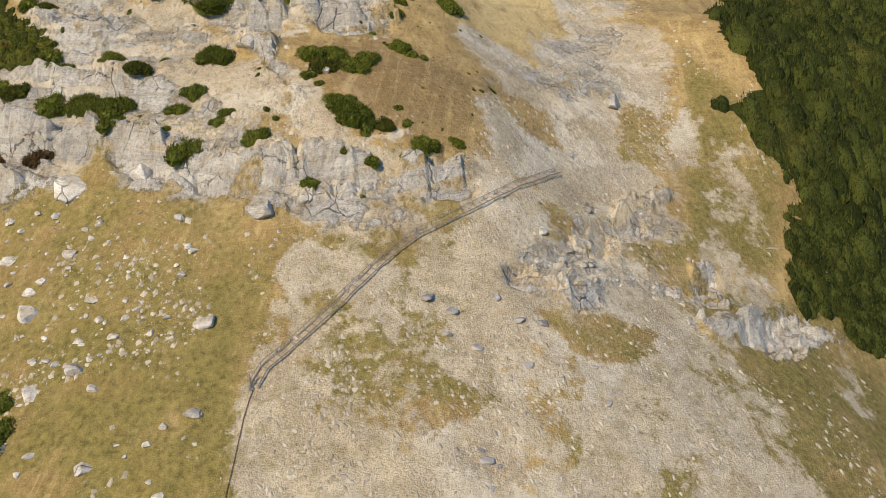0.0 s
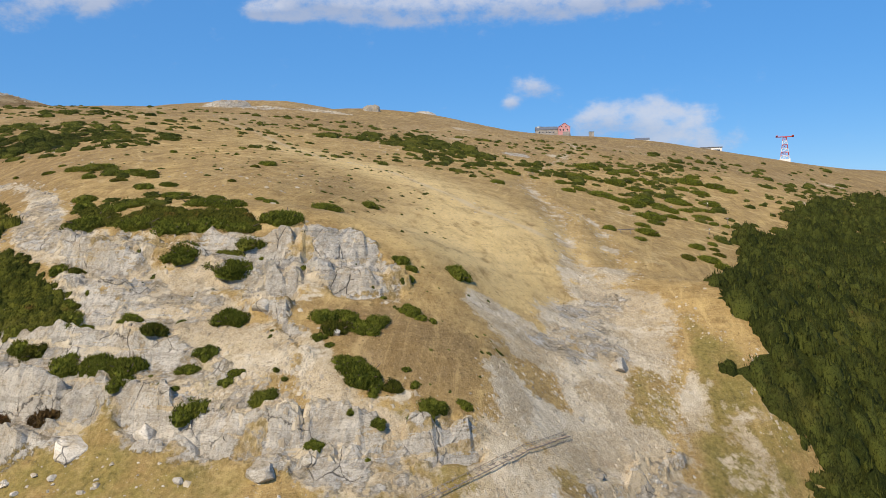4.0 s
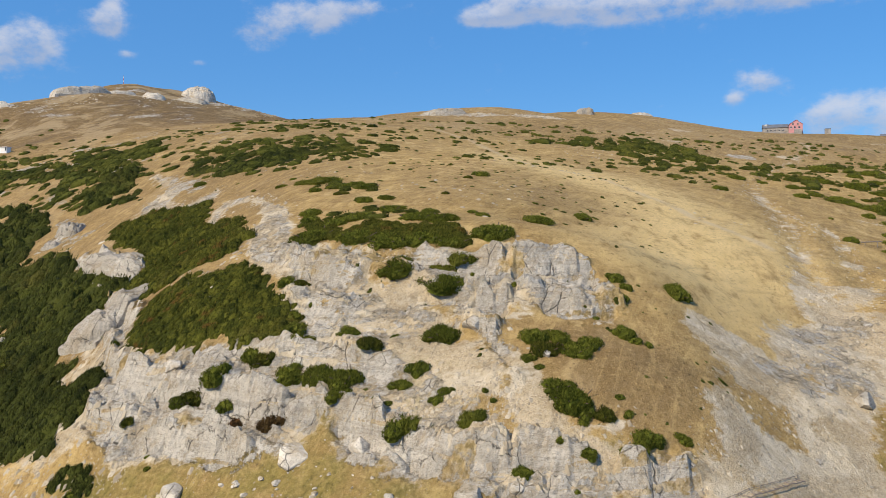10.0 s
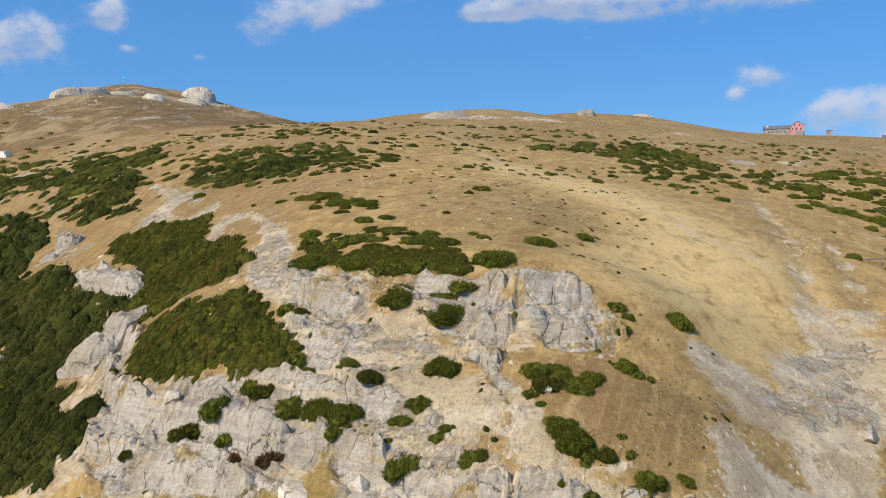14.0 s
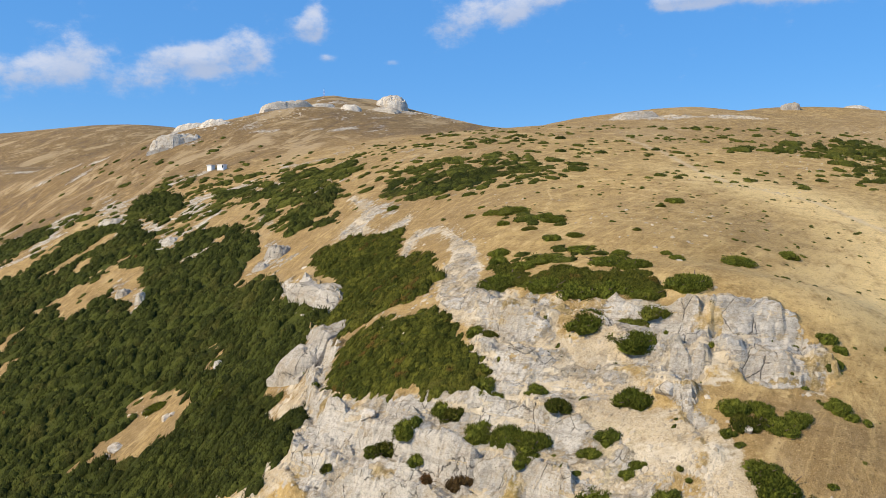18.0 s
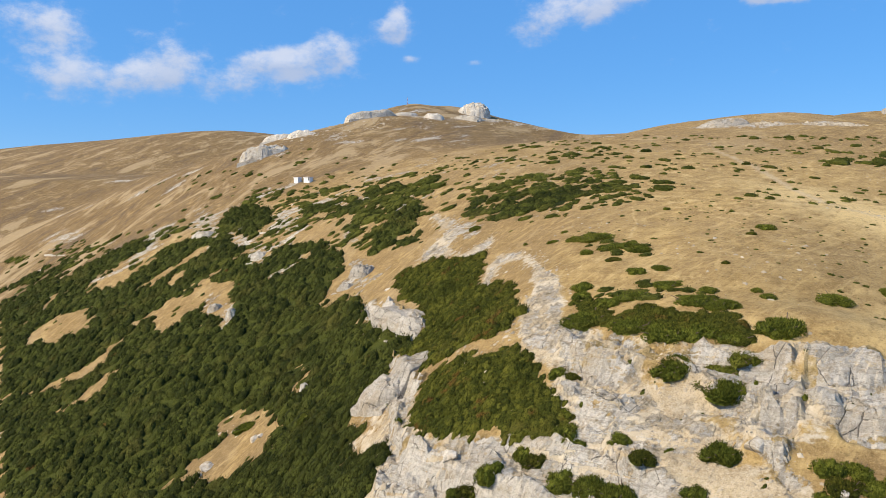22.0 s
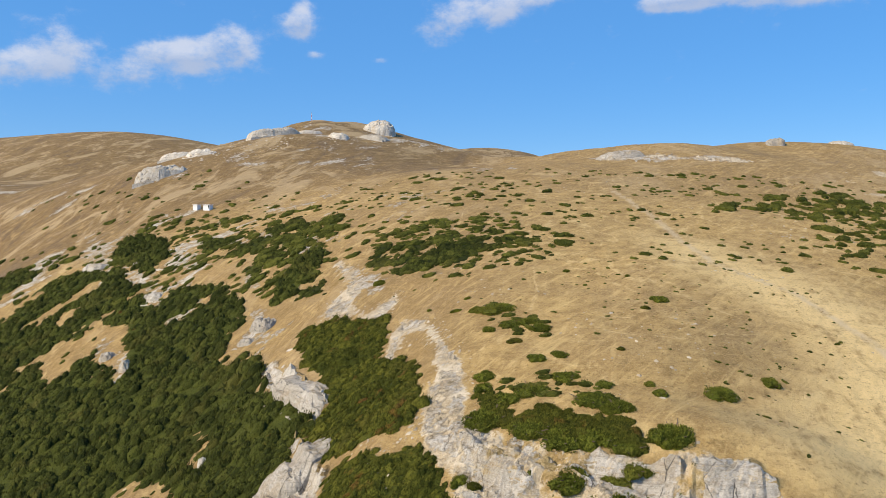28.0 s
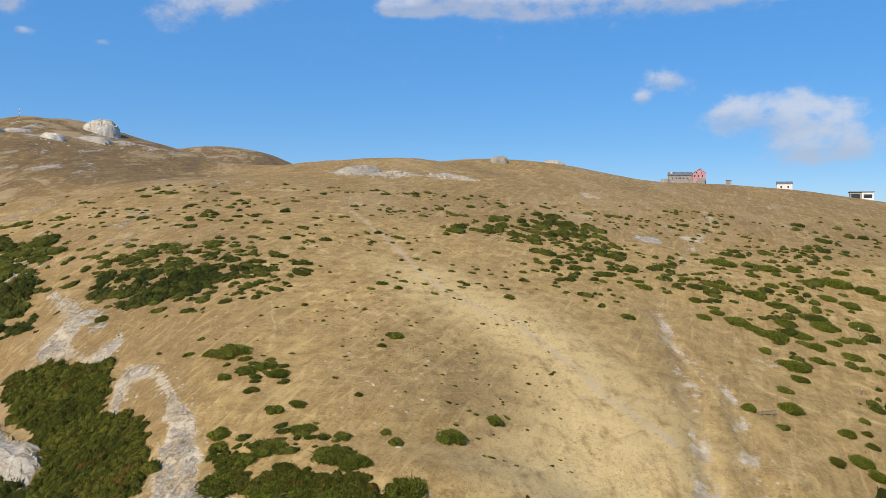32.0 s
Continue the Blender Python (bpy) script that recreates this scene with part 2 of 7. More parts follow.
def inside(x, y, outline, wobble=0.0, size=6.0, seed=3):
    """How deep places lie inside an outline of the plan: metres, negative outside. The edge wobbles."""
    x, y = np.asarray(x, float), np.asarray(y, float)
    if wobble:
        x, y = x + wobble * fbm(x, y, size, 3, seed), y + wobble * fbm(x, y, size, 3, seed + 31)
    pts = np.asarray(outline, float)
    hit, dist = np.zeros(x.shape, bool), np.full(x.shape, 1e9)
    for (ax, ay), (bx, by) in zip(pts, np.roll(pts, -1, 0)):
        ex, ey = bx - ax, by - ay
        t = np.clip(((x - ax) * ex + (y - ay) * ey) / (ex * ex + ey * ey + 1e-9), 0, 1)
        dist = np.minimum(dist, np.hypot(x - ax - t * ex, y - ay - t * ey))
        cross = (ay > y) != (by > y)
        hit ^= cross & (x < (bx - ax) * (y - ay) / (by - ay + 1e-12) + ax)
    return np.where(hit, dist, -dist)


def along(x, y, line):
    """Distance from a line of the plan, and how far along it (0 to 1)."""
    pts = np.asarray(line, float)
    dist, where, n = np.full(np.shape(x), 1e9), np.zeros(np.shape(x)), len(pts) - 1
    for k in range(n):
        (ax, ay), (bx, by) = pts[k], pts[k + 1]
        ex, ey = bx - ax, by - ay
        t = np.clip(((x - ax) * ex + (y - ay) * ey) / (ex * ex + ey * ey), 0, 1)
        d = np.hypot(x - ax - t * ex, y - ay - t * ey)
        where = np.where(d < dist, (k + t) / n, where)
        dist = np.minimum(dist, d)
    return dist, where


def bump(x, y, cx, cy, rx, ry, high):
    return high * np.exp(-(((x - cx) / rx) ** 2) - ((y - cy) / ry) ** 2)


def base_height(x, y):
    """The smooth lie of the land, with no rock and no lumps."""
    x, y = np.asarray(x, float).ravel(), np.asarray(y, float).ravel()
    far = plan(FAR_X, FAR_Y, FAR_Z, x, y)
    near = plan(NEAR_X, NEAR_Y, NEAR_Z, x, y)
    w = ramp(-155, -125, x) * (1 - ramp(118, 145, x)) * ramp(24, 44, y) * (1 - ramp(112, 130, y))
    z = far * (1 - w) + near * w
    # behind the crest the ground falls, then far hills rise
    back = np.maximum(y - 615, 0)
    z = z - 0.2 * np.minimum(back, 260)
    z = z + bump(x, y, -220, 556, 26, 26, 7.5) - bump(x, y, -168, 560, 16, 24, 1.5) + bump(x, y, -150, 1500, 330, 300, 62) + bump(x, y, -1050, 1250, 900, 480, 200) + bump(x, y, -760, 1180, 170, 260, 16) - bump(x, y, -1080, 980, 190, 260, 14)
    z = z + bump(x, y, 250, 572, 42, 26, 1.2) - bump(x, y, 212, 542, 50, 40, 3.8)
    z = z - 0.020 * np.clip(x - 130, 0, 400) * ramp(430, 530, y)
    z = z + plan(FOLD_X, FOLD_Y, FOLD_Z, x, y) * ramp(-220, -170, x) * (1 - ramp(160, 220, x)) * ramp(62, 80, y) * (1 - ramp(320, 380, y))
    z = z + plan(CREST_X, CREST_Y, CREST_Z, x, y) * ramp(-400, -330, x) * (1 - ramp(420, 500, x)) * ramp(270, 330, y) * (1 - ramp(640, 720, y))
    return z

# ---- the plan: outlines of ground cover, in metres ----
ROCK_FACE = [
    (-28.5, 113.3), (-32.9, 149.9), (-28.5, 143.3), (-21.9, 118.5), (-14.2, 109.6), (-8, 109.1), (-1.8, 107.2), (4.1, 105.9),
    (7.2, 107.1), (16.2, 107), (19.9, 103.4), (21, 96.3), (19.2, 92.3), (11.6, 93.7), (7.8, 91.5), (7.4, 87),
    (11.1, 78.7), (11.7, 76.9), (16.8, 75.8), (24.6, 77.1), (23.8, 72.1), (15.5, 70.1), (5.7, 70.3), (-1.3, 72.1),
    (-7.8, 76.8), (-11.3, 80.4), (-11.5, 83.8), (-16.3, 81.7), (-25.1, 84.2), (-33.7, 88.1), (-39.9, 91.7), (-43, 98.2),
    (-44.4, 109.3), (-53.9, 125.7), (-58.3, 140.2), (-43, 113.8), (-40.9, 105.4), (-31.9, 100.2), (-24.4, 98.1), (-19.6, 95),
    (-19.5, 98), (-21.8, 102.4), (-20.9, 105.1),
]
ROCK_FOOT = [
    (-22.5, 89.4), (-12.5, 88.3), (5.4, 78.4), (10, 75.6), (16.1, 75.1), (24.4, 77.3), (23.8, 73.6), (22.4, 71.1),
    (17.9, 69), (13.6, 66.7), (9.6, 67.1), (6.3, 69.9), (4.6, 71.1), (0.4, 71.7), (-6.9, 76.4), (-11, 79.3),
    (-11.9, 83.9), (-14.8, 83.4), (-17.6, 81.5), (-21.5, 83.7),
]
CLIFF_WEST = [
    (-83, 179.4), (-78.1, 176.2), (-65, 158.3), (-54.7, 147.7), (-53, 143.9), (-53.2, 139.4), (-60.4, 147.2), (-62.9, 150.3), (-72.4, 157.5),
]
ROCK_NOSE = [
    (-53.8, 125.9), (-57.2, 134.1), (-56.2, 137), (-51.8, 130.2), (-44.4, 120), (-42.5, 116.8), (-43.6, 114.3), (-42.2, 107.8), (-40.8, 102.7), (-43.2, 103.5), (-48.7, 116),
]
ROCK_RIB = [
    (-26.6, 136.9), (-22.6, 123.9), (-20.9, 114.2), (-21.4, 110.3), (-24.7, 112.9), (-28.9, 115), (-28.9, 119.2), (-29.7, 125.4), (-30.3, 136), (-30.2, 140.1), (-38.3, 158.7), (-42.8, 160.3), (-41.8, 145.6), (-44.8, 153.9), (-46.7, 164.4), (-45.6, 170.8), (-39.1, 164.8), (-30.7, 147),
]
ROCK_RIB_UPPER = [
    (-72.6, 192.8), (-72.6, 200.2), (-70.9, 208.1), (-82.2, 225.5), (-80.7, 227.4), (-70.7, 215.8), (-66.6, 204.8), (-64.2, 191.6), (-57.6, 182.4), (-52.7, 191.9), (-50.4, 186), (-52.5, 174.7), (-60.6, 182.9), (-66, 184),
]
GULLY_SCAR = [
    (23, 71), (27.4, 82.9), (32, 90.3), (30.7, 96), (33.7, 101), (37.3, 99.4), (39.7, 96.7), (50.7, 113.9),
    (53, 122.9), (59.2, 128.9), (69.4, 126.2), (44.8, 81.3),
]
SCREE = [
    (-3, 42), (-1, 54.4), (0.2, 58.2), (1.4, 64.8), (4.1, 68.6), (6.2, 69.1), (13.2, 65.4), (22.2, 70.5), (27.5, 85),
    (34.2, 92.2), (38.5, 94.6), (51.4, 114), (58.5, 117), (63.8, 113.8), (65, 105.4), (59.5, 95), (53.2, 85.9),
    (43.3, 77.4), (45.2, 69.4), (43.8, 62.5), (43.7, 53.9), (47, 42),
]
DUST = [
    (7.5, 88.1), (9.8, 84), (10.7, 80.1), (11.8, 78), (12.2, 76.8), (9.5, 76.9), (6.9, 77.8), (6.8, 80.6), (6.8, 83.6), (6.7, 86.3),
]
GREEN_FRONT = [
    (-20.6, 69.4), (-4.6, 67.2), (1, 69.5), (1.4, 60.3), (-0.4, 55.9), (-3.1, 49), (-18.8, 55.4),
]
GREEN_SPUR = [
    (65.6, 106.5), (68.9, 96.6), (69.2, 91.5), (71.2, 83.8), (65.3, 78.4), (60.1, 72.7), (51.7, 72.8), (47.1, 72.6), (51.7, 81.8), (58.7, 92.9),
]
GREEN_FAN = [
    (11.4, 57.7), (16.9, 58.3), (20.5, 54.5), (19.6, 51.8), (8.1, 52.7),
]
PALE_GRASS = [
    (9.7, 241), (21.5, 241.2), (39.9, 211.4), (54.4, 187.6), (59.9, 151.8), (58.2, 132.2), (52, 118), (36.2, 101.6), (30, 108),
    (23.1, 113.6), (26.8, 135.2), (34.4, 157.8), (27.1, 185.8), (15.9, 211.1),
]
HEATH = [(1.1, 174.8), (16.6, 185.7), (31.9, 169.1), (30.6, 145.1), (19.9, 113.1), (10.4, 115.1), (0.9, 135.7)]
SPUR_RIM = [
    (44.2, 64.8), (53.3, 67.5), (60.3, 69.8), (63.5, 68.7), (68, 68.7), (61.2, 65.8), (55.1, 62), (52.5, 62.3), (50.2, 63.1), (45, 62.4),
]
SPUR_CRAGS = [
    [(43.2, 79.5), (51.9, 82.2), (50.9, 79.9), (43.4, 77.7), (45, 75.2), (41, 72.3), (40.6, 75.1)],
    [(33.5, 69.9), (40, 73.8), (37.2, 68.9), (33.2, 68)],
    [(24.2, 66.1), (28.3, 66.3), (25.7, 62.8), (22.7, 63.5)],
    [(27.2, 63.6), (31.3, 66.4), (30.4, 61.8), (27.9, 62.6)],
    [(48.3, 72.1), (51.4, 72.5), (52.3, 70.4), (50.5, 67.1), (46, 66.6)],
    [(41.2, 68.3), (47.3, 69.2), (46.5, 68.1), (40.5, 67.1)],
]
BARE_WEST = [
    (-50.8, 119.4), (-42.9, 105.8), (-41.4, 98.3), (-41.8, 95.7), (-43.2, 92.5), (-47, 92.8), (-46.9, 98.6), (-44.3, 101.6), (-53.6, 114.5), (-48.6, 113.3),
]
PINES_WEST = [
    (-369.5, 336.6), (-330.2, 339.4), (-272.5, 311.4), (-224.9, 303.2), (-191.5, 280.1), (-147.6, 246.1), (-125.3, 237.1), (-107.6, 217.8), (-100.8, 204), (-96.9, 188.9), (-84.5, 181.7), (-72.1, 156.2), (-62.2, 148.7), (-52.2, 137.6), (-55.5, 136.1), (-56.9, 133.5), (-53, 123.5), (-57.8, 125.9), (-58.6, 122), (-50.9, 110.7), (-43.6, 101.2), (-42.9, 96.9), (-46.1, 92.4), (-161.7, 147.2),
]
PINES_MIDDLE = [
    (-62.8, 158.6), (-69.9, 170.9), (-76.6, 187.3), (-67.1, 185.1), (-59.2, 178.7), (-52.9, 180.5), (-48.5, 167.8), (-46.1, 152.6), (-36.5, 142.9), (-29.5, 123.3), (-29.9, 118.9), (-33.4, 117.2), (-39.8, 120.4), (-45, 121.8), (-55.4, 136.4), (-53.2, 139.4), (-52.2, 143.3), (-55.3, 149.4),
]
PINES_LEDGE = [
    (-40.5, 109.1), (-41.4, 114.9), (-39.2, 115.6), (-33.9, 111.7), (-27.5, 111.1), (-23.7, 107.9), (-21.2, 103), (-18.6, 98.8), (-19.5, 96.2), (-23.6, 97.7), (-26.9, 99.8), (-29.5, 99.4), (-32.1, 98.6), (-37.2, 101.2), (-39.6, 103.7),
]
PINES_UPPER = [
    (-99.8, 216.8), (-98.9, 236), (-94.2, 247.7), (-87.2, 239.2), (-86.5, 216.9), (-91.6, 206.6),
]
PINES_CLUMP = [
    (-204.4, 296.9), (-212.5, 314.2), (-202, 317.2), (-181.3, 304), (-165.8, 278.3), (-167.5, 263),
]
PINES_FOOT = [
    (-47, 88), (-45.4, 89.1), (-40.8, 88.6), (-36.3, 88.5), (-35.6, 87.5), (-37.3, 86.5), (-40.4, 86.5), (-42.1, 86.3),
]
PINES_EAST = [
    (71, 107.6), (73.6, 98.2), (72.1, 96.7), (65, 95.4), (65.4, 89.7), (70.3, 83.7), (64.7, 78.3), (61.5, 72.4), (63.4, 69.6), (68.4, 68.7), (70.5, 66.3), (120, 66), (240, 150), (400, 330), (330, 355), (251.5, 290.4), (190.5, 240.4), (141.4, 201.2), (128.5, 179.8), (104, 148.6),
]
BELT_WEST = [
    (-80.5, 256.8), (-42.5, 264), (-16.2, 230.5), (-13.1, 204.3), (-28.3, 193.1), (-47.1, 194.7), (-65.2, 208.3),
]
BELT_MIDDLE = [
    (36.1, 311.5), (70.9, 353.4), (99.1, 355.3), (103.6, 321.5), (91.3, 254.7), (57.8, 244), (45.4, 263), (33.6, 272.9),
]
BELT_EAST = [
    (89.8, 266.7), (137.5, 314.1), (207.2, 339.4), (113, 184.4), (103.9, 206), (106.9, 243.9), (94.3, 252.9),
]
BELT_UPPER = [
    (-135.8, 282.7), (-132.3, 312), (-113.9, 312.8), (-88.8, 253.4), (-98.5, 236.2), (-107.7, 224.4),
]
GULLY = [
    (191.4, 440.8), (166.9, 368.3), (135.4, 317.1), (107.3, 270.1), (89.2, 233.2), (79.9, 202.9), (76.6, 187.2), (69.6, 161),
    (62.7, 142.5), (56.6, 126.4),
]
GULLY_EAST = [
    (80.3, 192.6), (80.1, 174.7), (78.6, 159.5), (71.9, 143.5), (66.4, 128.6),
]
TRAIL = [
    (-3.2, 324.1), (15.2, 252.4), (23.5, 214.8), (38.3, 189.9), (43, 176.1), (48.4, 156.7), (56.4, 139.8),
]
WALKWAY = [
    (35.3, 79.5), (29.8, 74.9), (25.6, 72), (22.1, 70.2), (18.8, 68.7), (16.4, 67.8), (13.9, 66.3), (10.8, 64.1),
    (8, 62.1), (5.4, 60.4), (2.9, 58.8), (1, 57.6), (0, 56.3),
]
CLEARINGS_LOWER = [
    [(-103.9, 154.2), (-97.5, 153.2), (-88.3, 147.3), (-79.1, 136.1), (-78.8, 131.6), (-71.5, 123.1), (-82.3, 127.5), (-85.3, 125.7), (-97.4, 131.4), (-105.3, 138.2), (-96.5, 142.1), (-102.1, 149.4)],
    [(-191.9, 183.9), (-176.7, 183.2), (-172.5, 197.7), (-166.9, 192.5), (-166.7, 181.1), (-177.4, 179.8)],
    [(-224.7, 206.1), (-229.2, 210.2), (-205.7, 201.5), (-201.1, 206.1), (-189.9, 206.3), (-188.4, 218.6), (-181.1, 212.8), (-183, 208.5), (-182, 197.6), (-194.3, 199.2), (-204.8, 198.4)],
    [(-249.8, 236.8), (-251.3, 246.4), (-247.3, 253.6), (-229.7, 249.6), (-211.2, 232.2), (-224.6, 232.9), (-234, 231.9)],
    [(-247, 262.3), (-240.6, 277.6), (-232.4, 285.2), (-225, 280.4), (-223.2, 265.5), (-233.2, 262.6)],
]
CLEARINGS_UPPER = [
    [(-178.5, 220.4), (-181.4, 232.7), (-166.1, 233.8), (-156.9, 223), (-157.5, 215.7), (-161.4, 204.5)],
    [(-149.9, 210.1), (-162.1, 228.2), (-164.1, 235.7), (-150.1, 227.4), (-136.1, 205.2), (-128.6, 189.8), (-139.1, 202.6)],
    [(-92.8, 162.4), (-89.9, 162.6), (-78.2, 146.1), (-77, 140.3)],
    [(-97.7, 187.6), (-103.8, 204.9), (-97.1, 205.8), (-90.6, 195.1), (-88.6, 182.3), (-89.1, 178.3)],
    [(-55.8, 112.5), (-53.7, 114), (-49.3, 112.6), (-43.9, 102.8), (-48.1, 104.1), (-52.2, 107)],
    [(-58.8, 118.5), (-55.4, 122), (-52.7, 125.1), (-49.3, 115.4), (-54.7, 116.1)],
]
CLEARINGS = CLEARINGS_LOWER + CLEARINGS_UPPER
CLEARING_EAST = [
    (88.3, 100.8), (100.9, 109.6), (111.4, 112.2), (108.1, 108.6), (99.1, 106),
]
PINES_RIM = [
    (-21.2, 117.2), (-21.7, 124.8), (-16.6, 123.3), (-14.8, 116.1), (-12.4, 116.9), (-6.7, 115.9), (-1.9, 113.4), (1.2, 113), (4.1, 109.8), (5.8, 113.4), (9, 111.6), (8.5, 109.4), (4, 107.9), (3.2, 104.6), (1.1, 106.3), (-1.8, 107.7), (-7.7, 107.4), (-9.4, 109.9), (-14.3, 112.2), (-18.4, 112.8),
]
STRIPS_LOWER = [
    [(-154.6, 275.0), (-156.9, 289.5), (-140.7, 279.8), (-124.4, 270.1), (-112.6, 269.6), (-107.8, 253.2), (-119.1, 258.7), (-126.9, 256.8), (-138.5, 262.0)],
    [(-115.2, 245.7), (-117.1, 254.2), (-106.8, 248.6), (-103.5, 238.5)],
    [(-118.1, 239.0), (-118.4, 244.6), (-110.5, 240.8), (-108.6, 234.2)],
    [(-134.6, 282.0), (-126.2, 284.3), (-121.6, 295.8), (-104.7, 269.5), (-113.2, 270.1), (-124.4, 275.1)],
    [(-88.3, 214.1), (-87.8, 219.7), (-82.1, 216.8), (-74.4, 201.5), (-76.4, 194.4), (-83.9, 201.0)],
]
STRIPS_UPPER = [
    [(-70.1, 217.8), (-71.6, 233.5), (-58.1, 231.1), (-51.1, 237.6), (-25.8, 232.4), (-14.8, 217.6), (-23.3, 197.7), (-35.6, 198.2), (-40.3, 194), (-53.8, 202.3)],
]
STRIPS = STRIPS_LOWER + STRIPS_UPPER
SCARS_WEST = [
    [(-228.8, 312.5), (-242.0, 335.9), (-228.3, 325.6), (-203.5, 300.9), (-188.4, 278.6), (-199.1, 281.3), (-215.3, 295.9)],
    [(-182.8, 272.3), (-172.8, 271.4), (-166.1, 266.7), (-151.9, 249.4), (-142.0, 236.0), (-145.7, 235.0), (-161.3, 253.4), (-173.5, 260.9)],
    [(-162.9, 269.4), (-167.8, 283.9), (-144.6, 266.7), (-135.2, 250.6), (-148.6, 261.4), (-152.9, 258.7)],
    [(-114.0, 229.8), (-115.3, 237.5), (-105.8, 230.6), (-100.8, 219.8)],
    [(-96.2, 200.9), (-101.8, 214.1), (-95.1, 206.8), (-87.1, 192.1), (-88.4, 189.3)],
    [(-95.8, 193.4), (-96.6, 198.9), (-92.3, 195.0), (-90.4, 188.6)],
    [(-159.8, 224.3), (-161.8, 231.7), (-145.6, 212.0), (-145.1, 207.0)],
    [(-144.3, 212.8), (-146.7, 222.0), (-136.6, 207.6), (-130.0, 193.4), (-135.8, 198.6)],
    [(-249.8, 302.9), (-259.4, 320.1), (-247.4, 324.7), (-231.7, 306.9), (-237.8, 300.2)],
    [(-380.7, 377.2), (-384.1, 390.2), (-346.8, 369.9), (-337.2, 356.7), (-356.2, 361.8)],
    [(-101.0, 240.1), (-106.6, 254.3), (-98.7, 260.4), (-93.1, 249.5), (-99.3, 244.2)],
]
SCARS_SUMMIT = [
    [(-176.1, 460.7), (-179.8, 484.6), (-170.8, 480.6), (-141.8, 417.3), (-135.1, 389.6), (-156.5, 436.2)],
    [(-177.6, 522.3), (-184.6, 569.6), (-168.3, 578.4), (-146.2, 500.4), (-146.2, 479.5), (-122.3, 383.8), (-137.7, 419.1), (-160.3, 479.3)],
    [(-187.3, 446.6), (-187.0, 455.6), (-168.4, 417.8), (-168.2, 410.2)],
    [(-126.1, 334.0), (-131.0, 358.2), (-126.7, 364.1), (-120.3, 339.0), (-120.0, 325.4)],
]
DRY_STRIP = [(29.4, 88.9), (31.9, 90.1), (35.5, 89.5), (38.5, 89), (38.5, 86.3), (37.7, 83.3), (34.8, 82), (32.3, 82.8), (30, 84.6)]
SLAB_EAST = [(47.4, 111.6), (54, 117.4), (59.8, 116), (60.7, 111.7), (52, 95.5), (47.5, 94.7), (41.3, 92.8), (37, 93.5), (36.5, 95.4)]
BELT_CRAGS = [(-399.8, 367), (-360.6, 361.6), (-330.3, 359.1), (-270.2, 327.5), (-255.3, 334.1), (-238.9, 348), (-200, 336.9), (-158, 323.5), (-109.4, 269.9), (-85.5, 219.5), (-104.9, 214.9), (-134.8, 227.2), (-198.4, 259.6), (-262.6, 285.4), (-353.5, 324.4)]
TURF_LEFT = [
    (-24, 80), (-22.1, 84.7), (-16.4, 81.1), (-11, 79), (-5.7, 75.9), (-0.6, 73.1), (4.4, 71.1), (5.1, 69.1), (2.7, 66), (1, 62.8), (0.3, 59.5), (-0.6, 56.9), (-1.8, 54.6), (-6, 42), (-24, 42),
]
LEDGES_EAST = [
    (24.8, 67.8), (33.7, 73.2), (44.9, 82.2), (53.4, 83.6), (49.7, 75.8), (41.2, 68.3), (31.1, 62), (23.3, 62.3),
]
BELT_SPUR = [(165.9, 236), (247.8, 315.5), (375.4, 389.6), (255.9, 262.3), (170.6, 205.6), (137.8, 185.3), (102.9, 153.4), (99.1, 155.2)]
CLIFF_LOW = [(-46.4, 107), (-50, 120), (-38.2, 101.9), (-31.2, 97.8), (-20.3, 94.9), (-14.2, 90.3), (-4.9, 84.3), (-10.9, 84), (-13.2, 83.7), (-17.8, 83.3), (-22.5, 83.3), (-29.4, 86.4), (-36.7, 89.4), (-39.9, 91.9)]
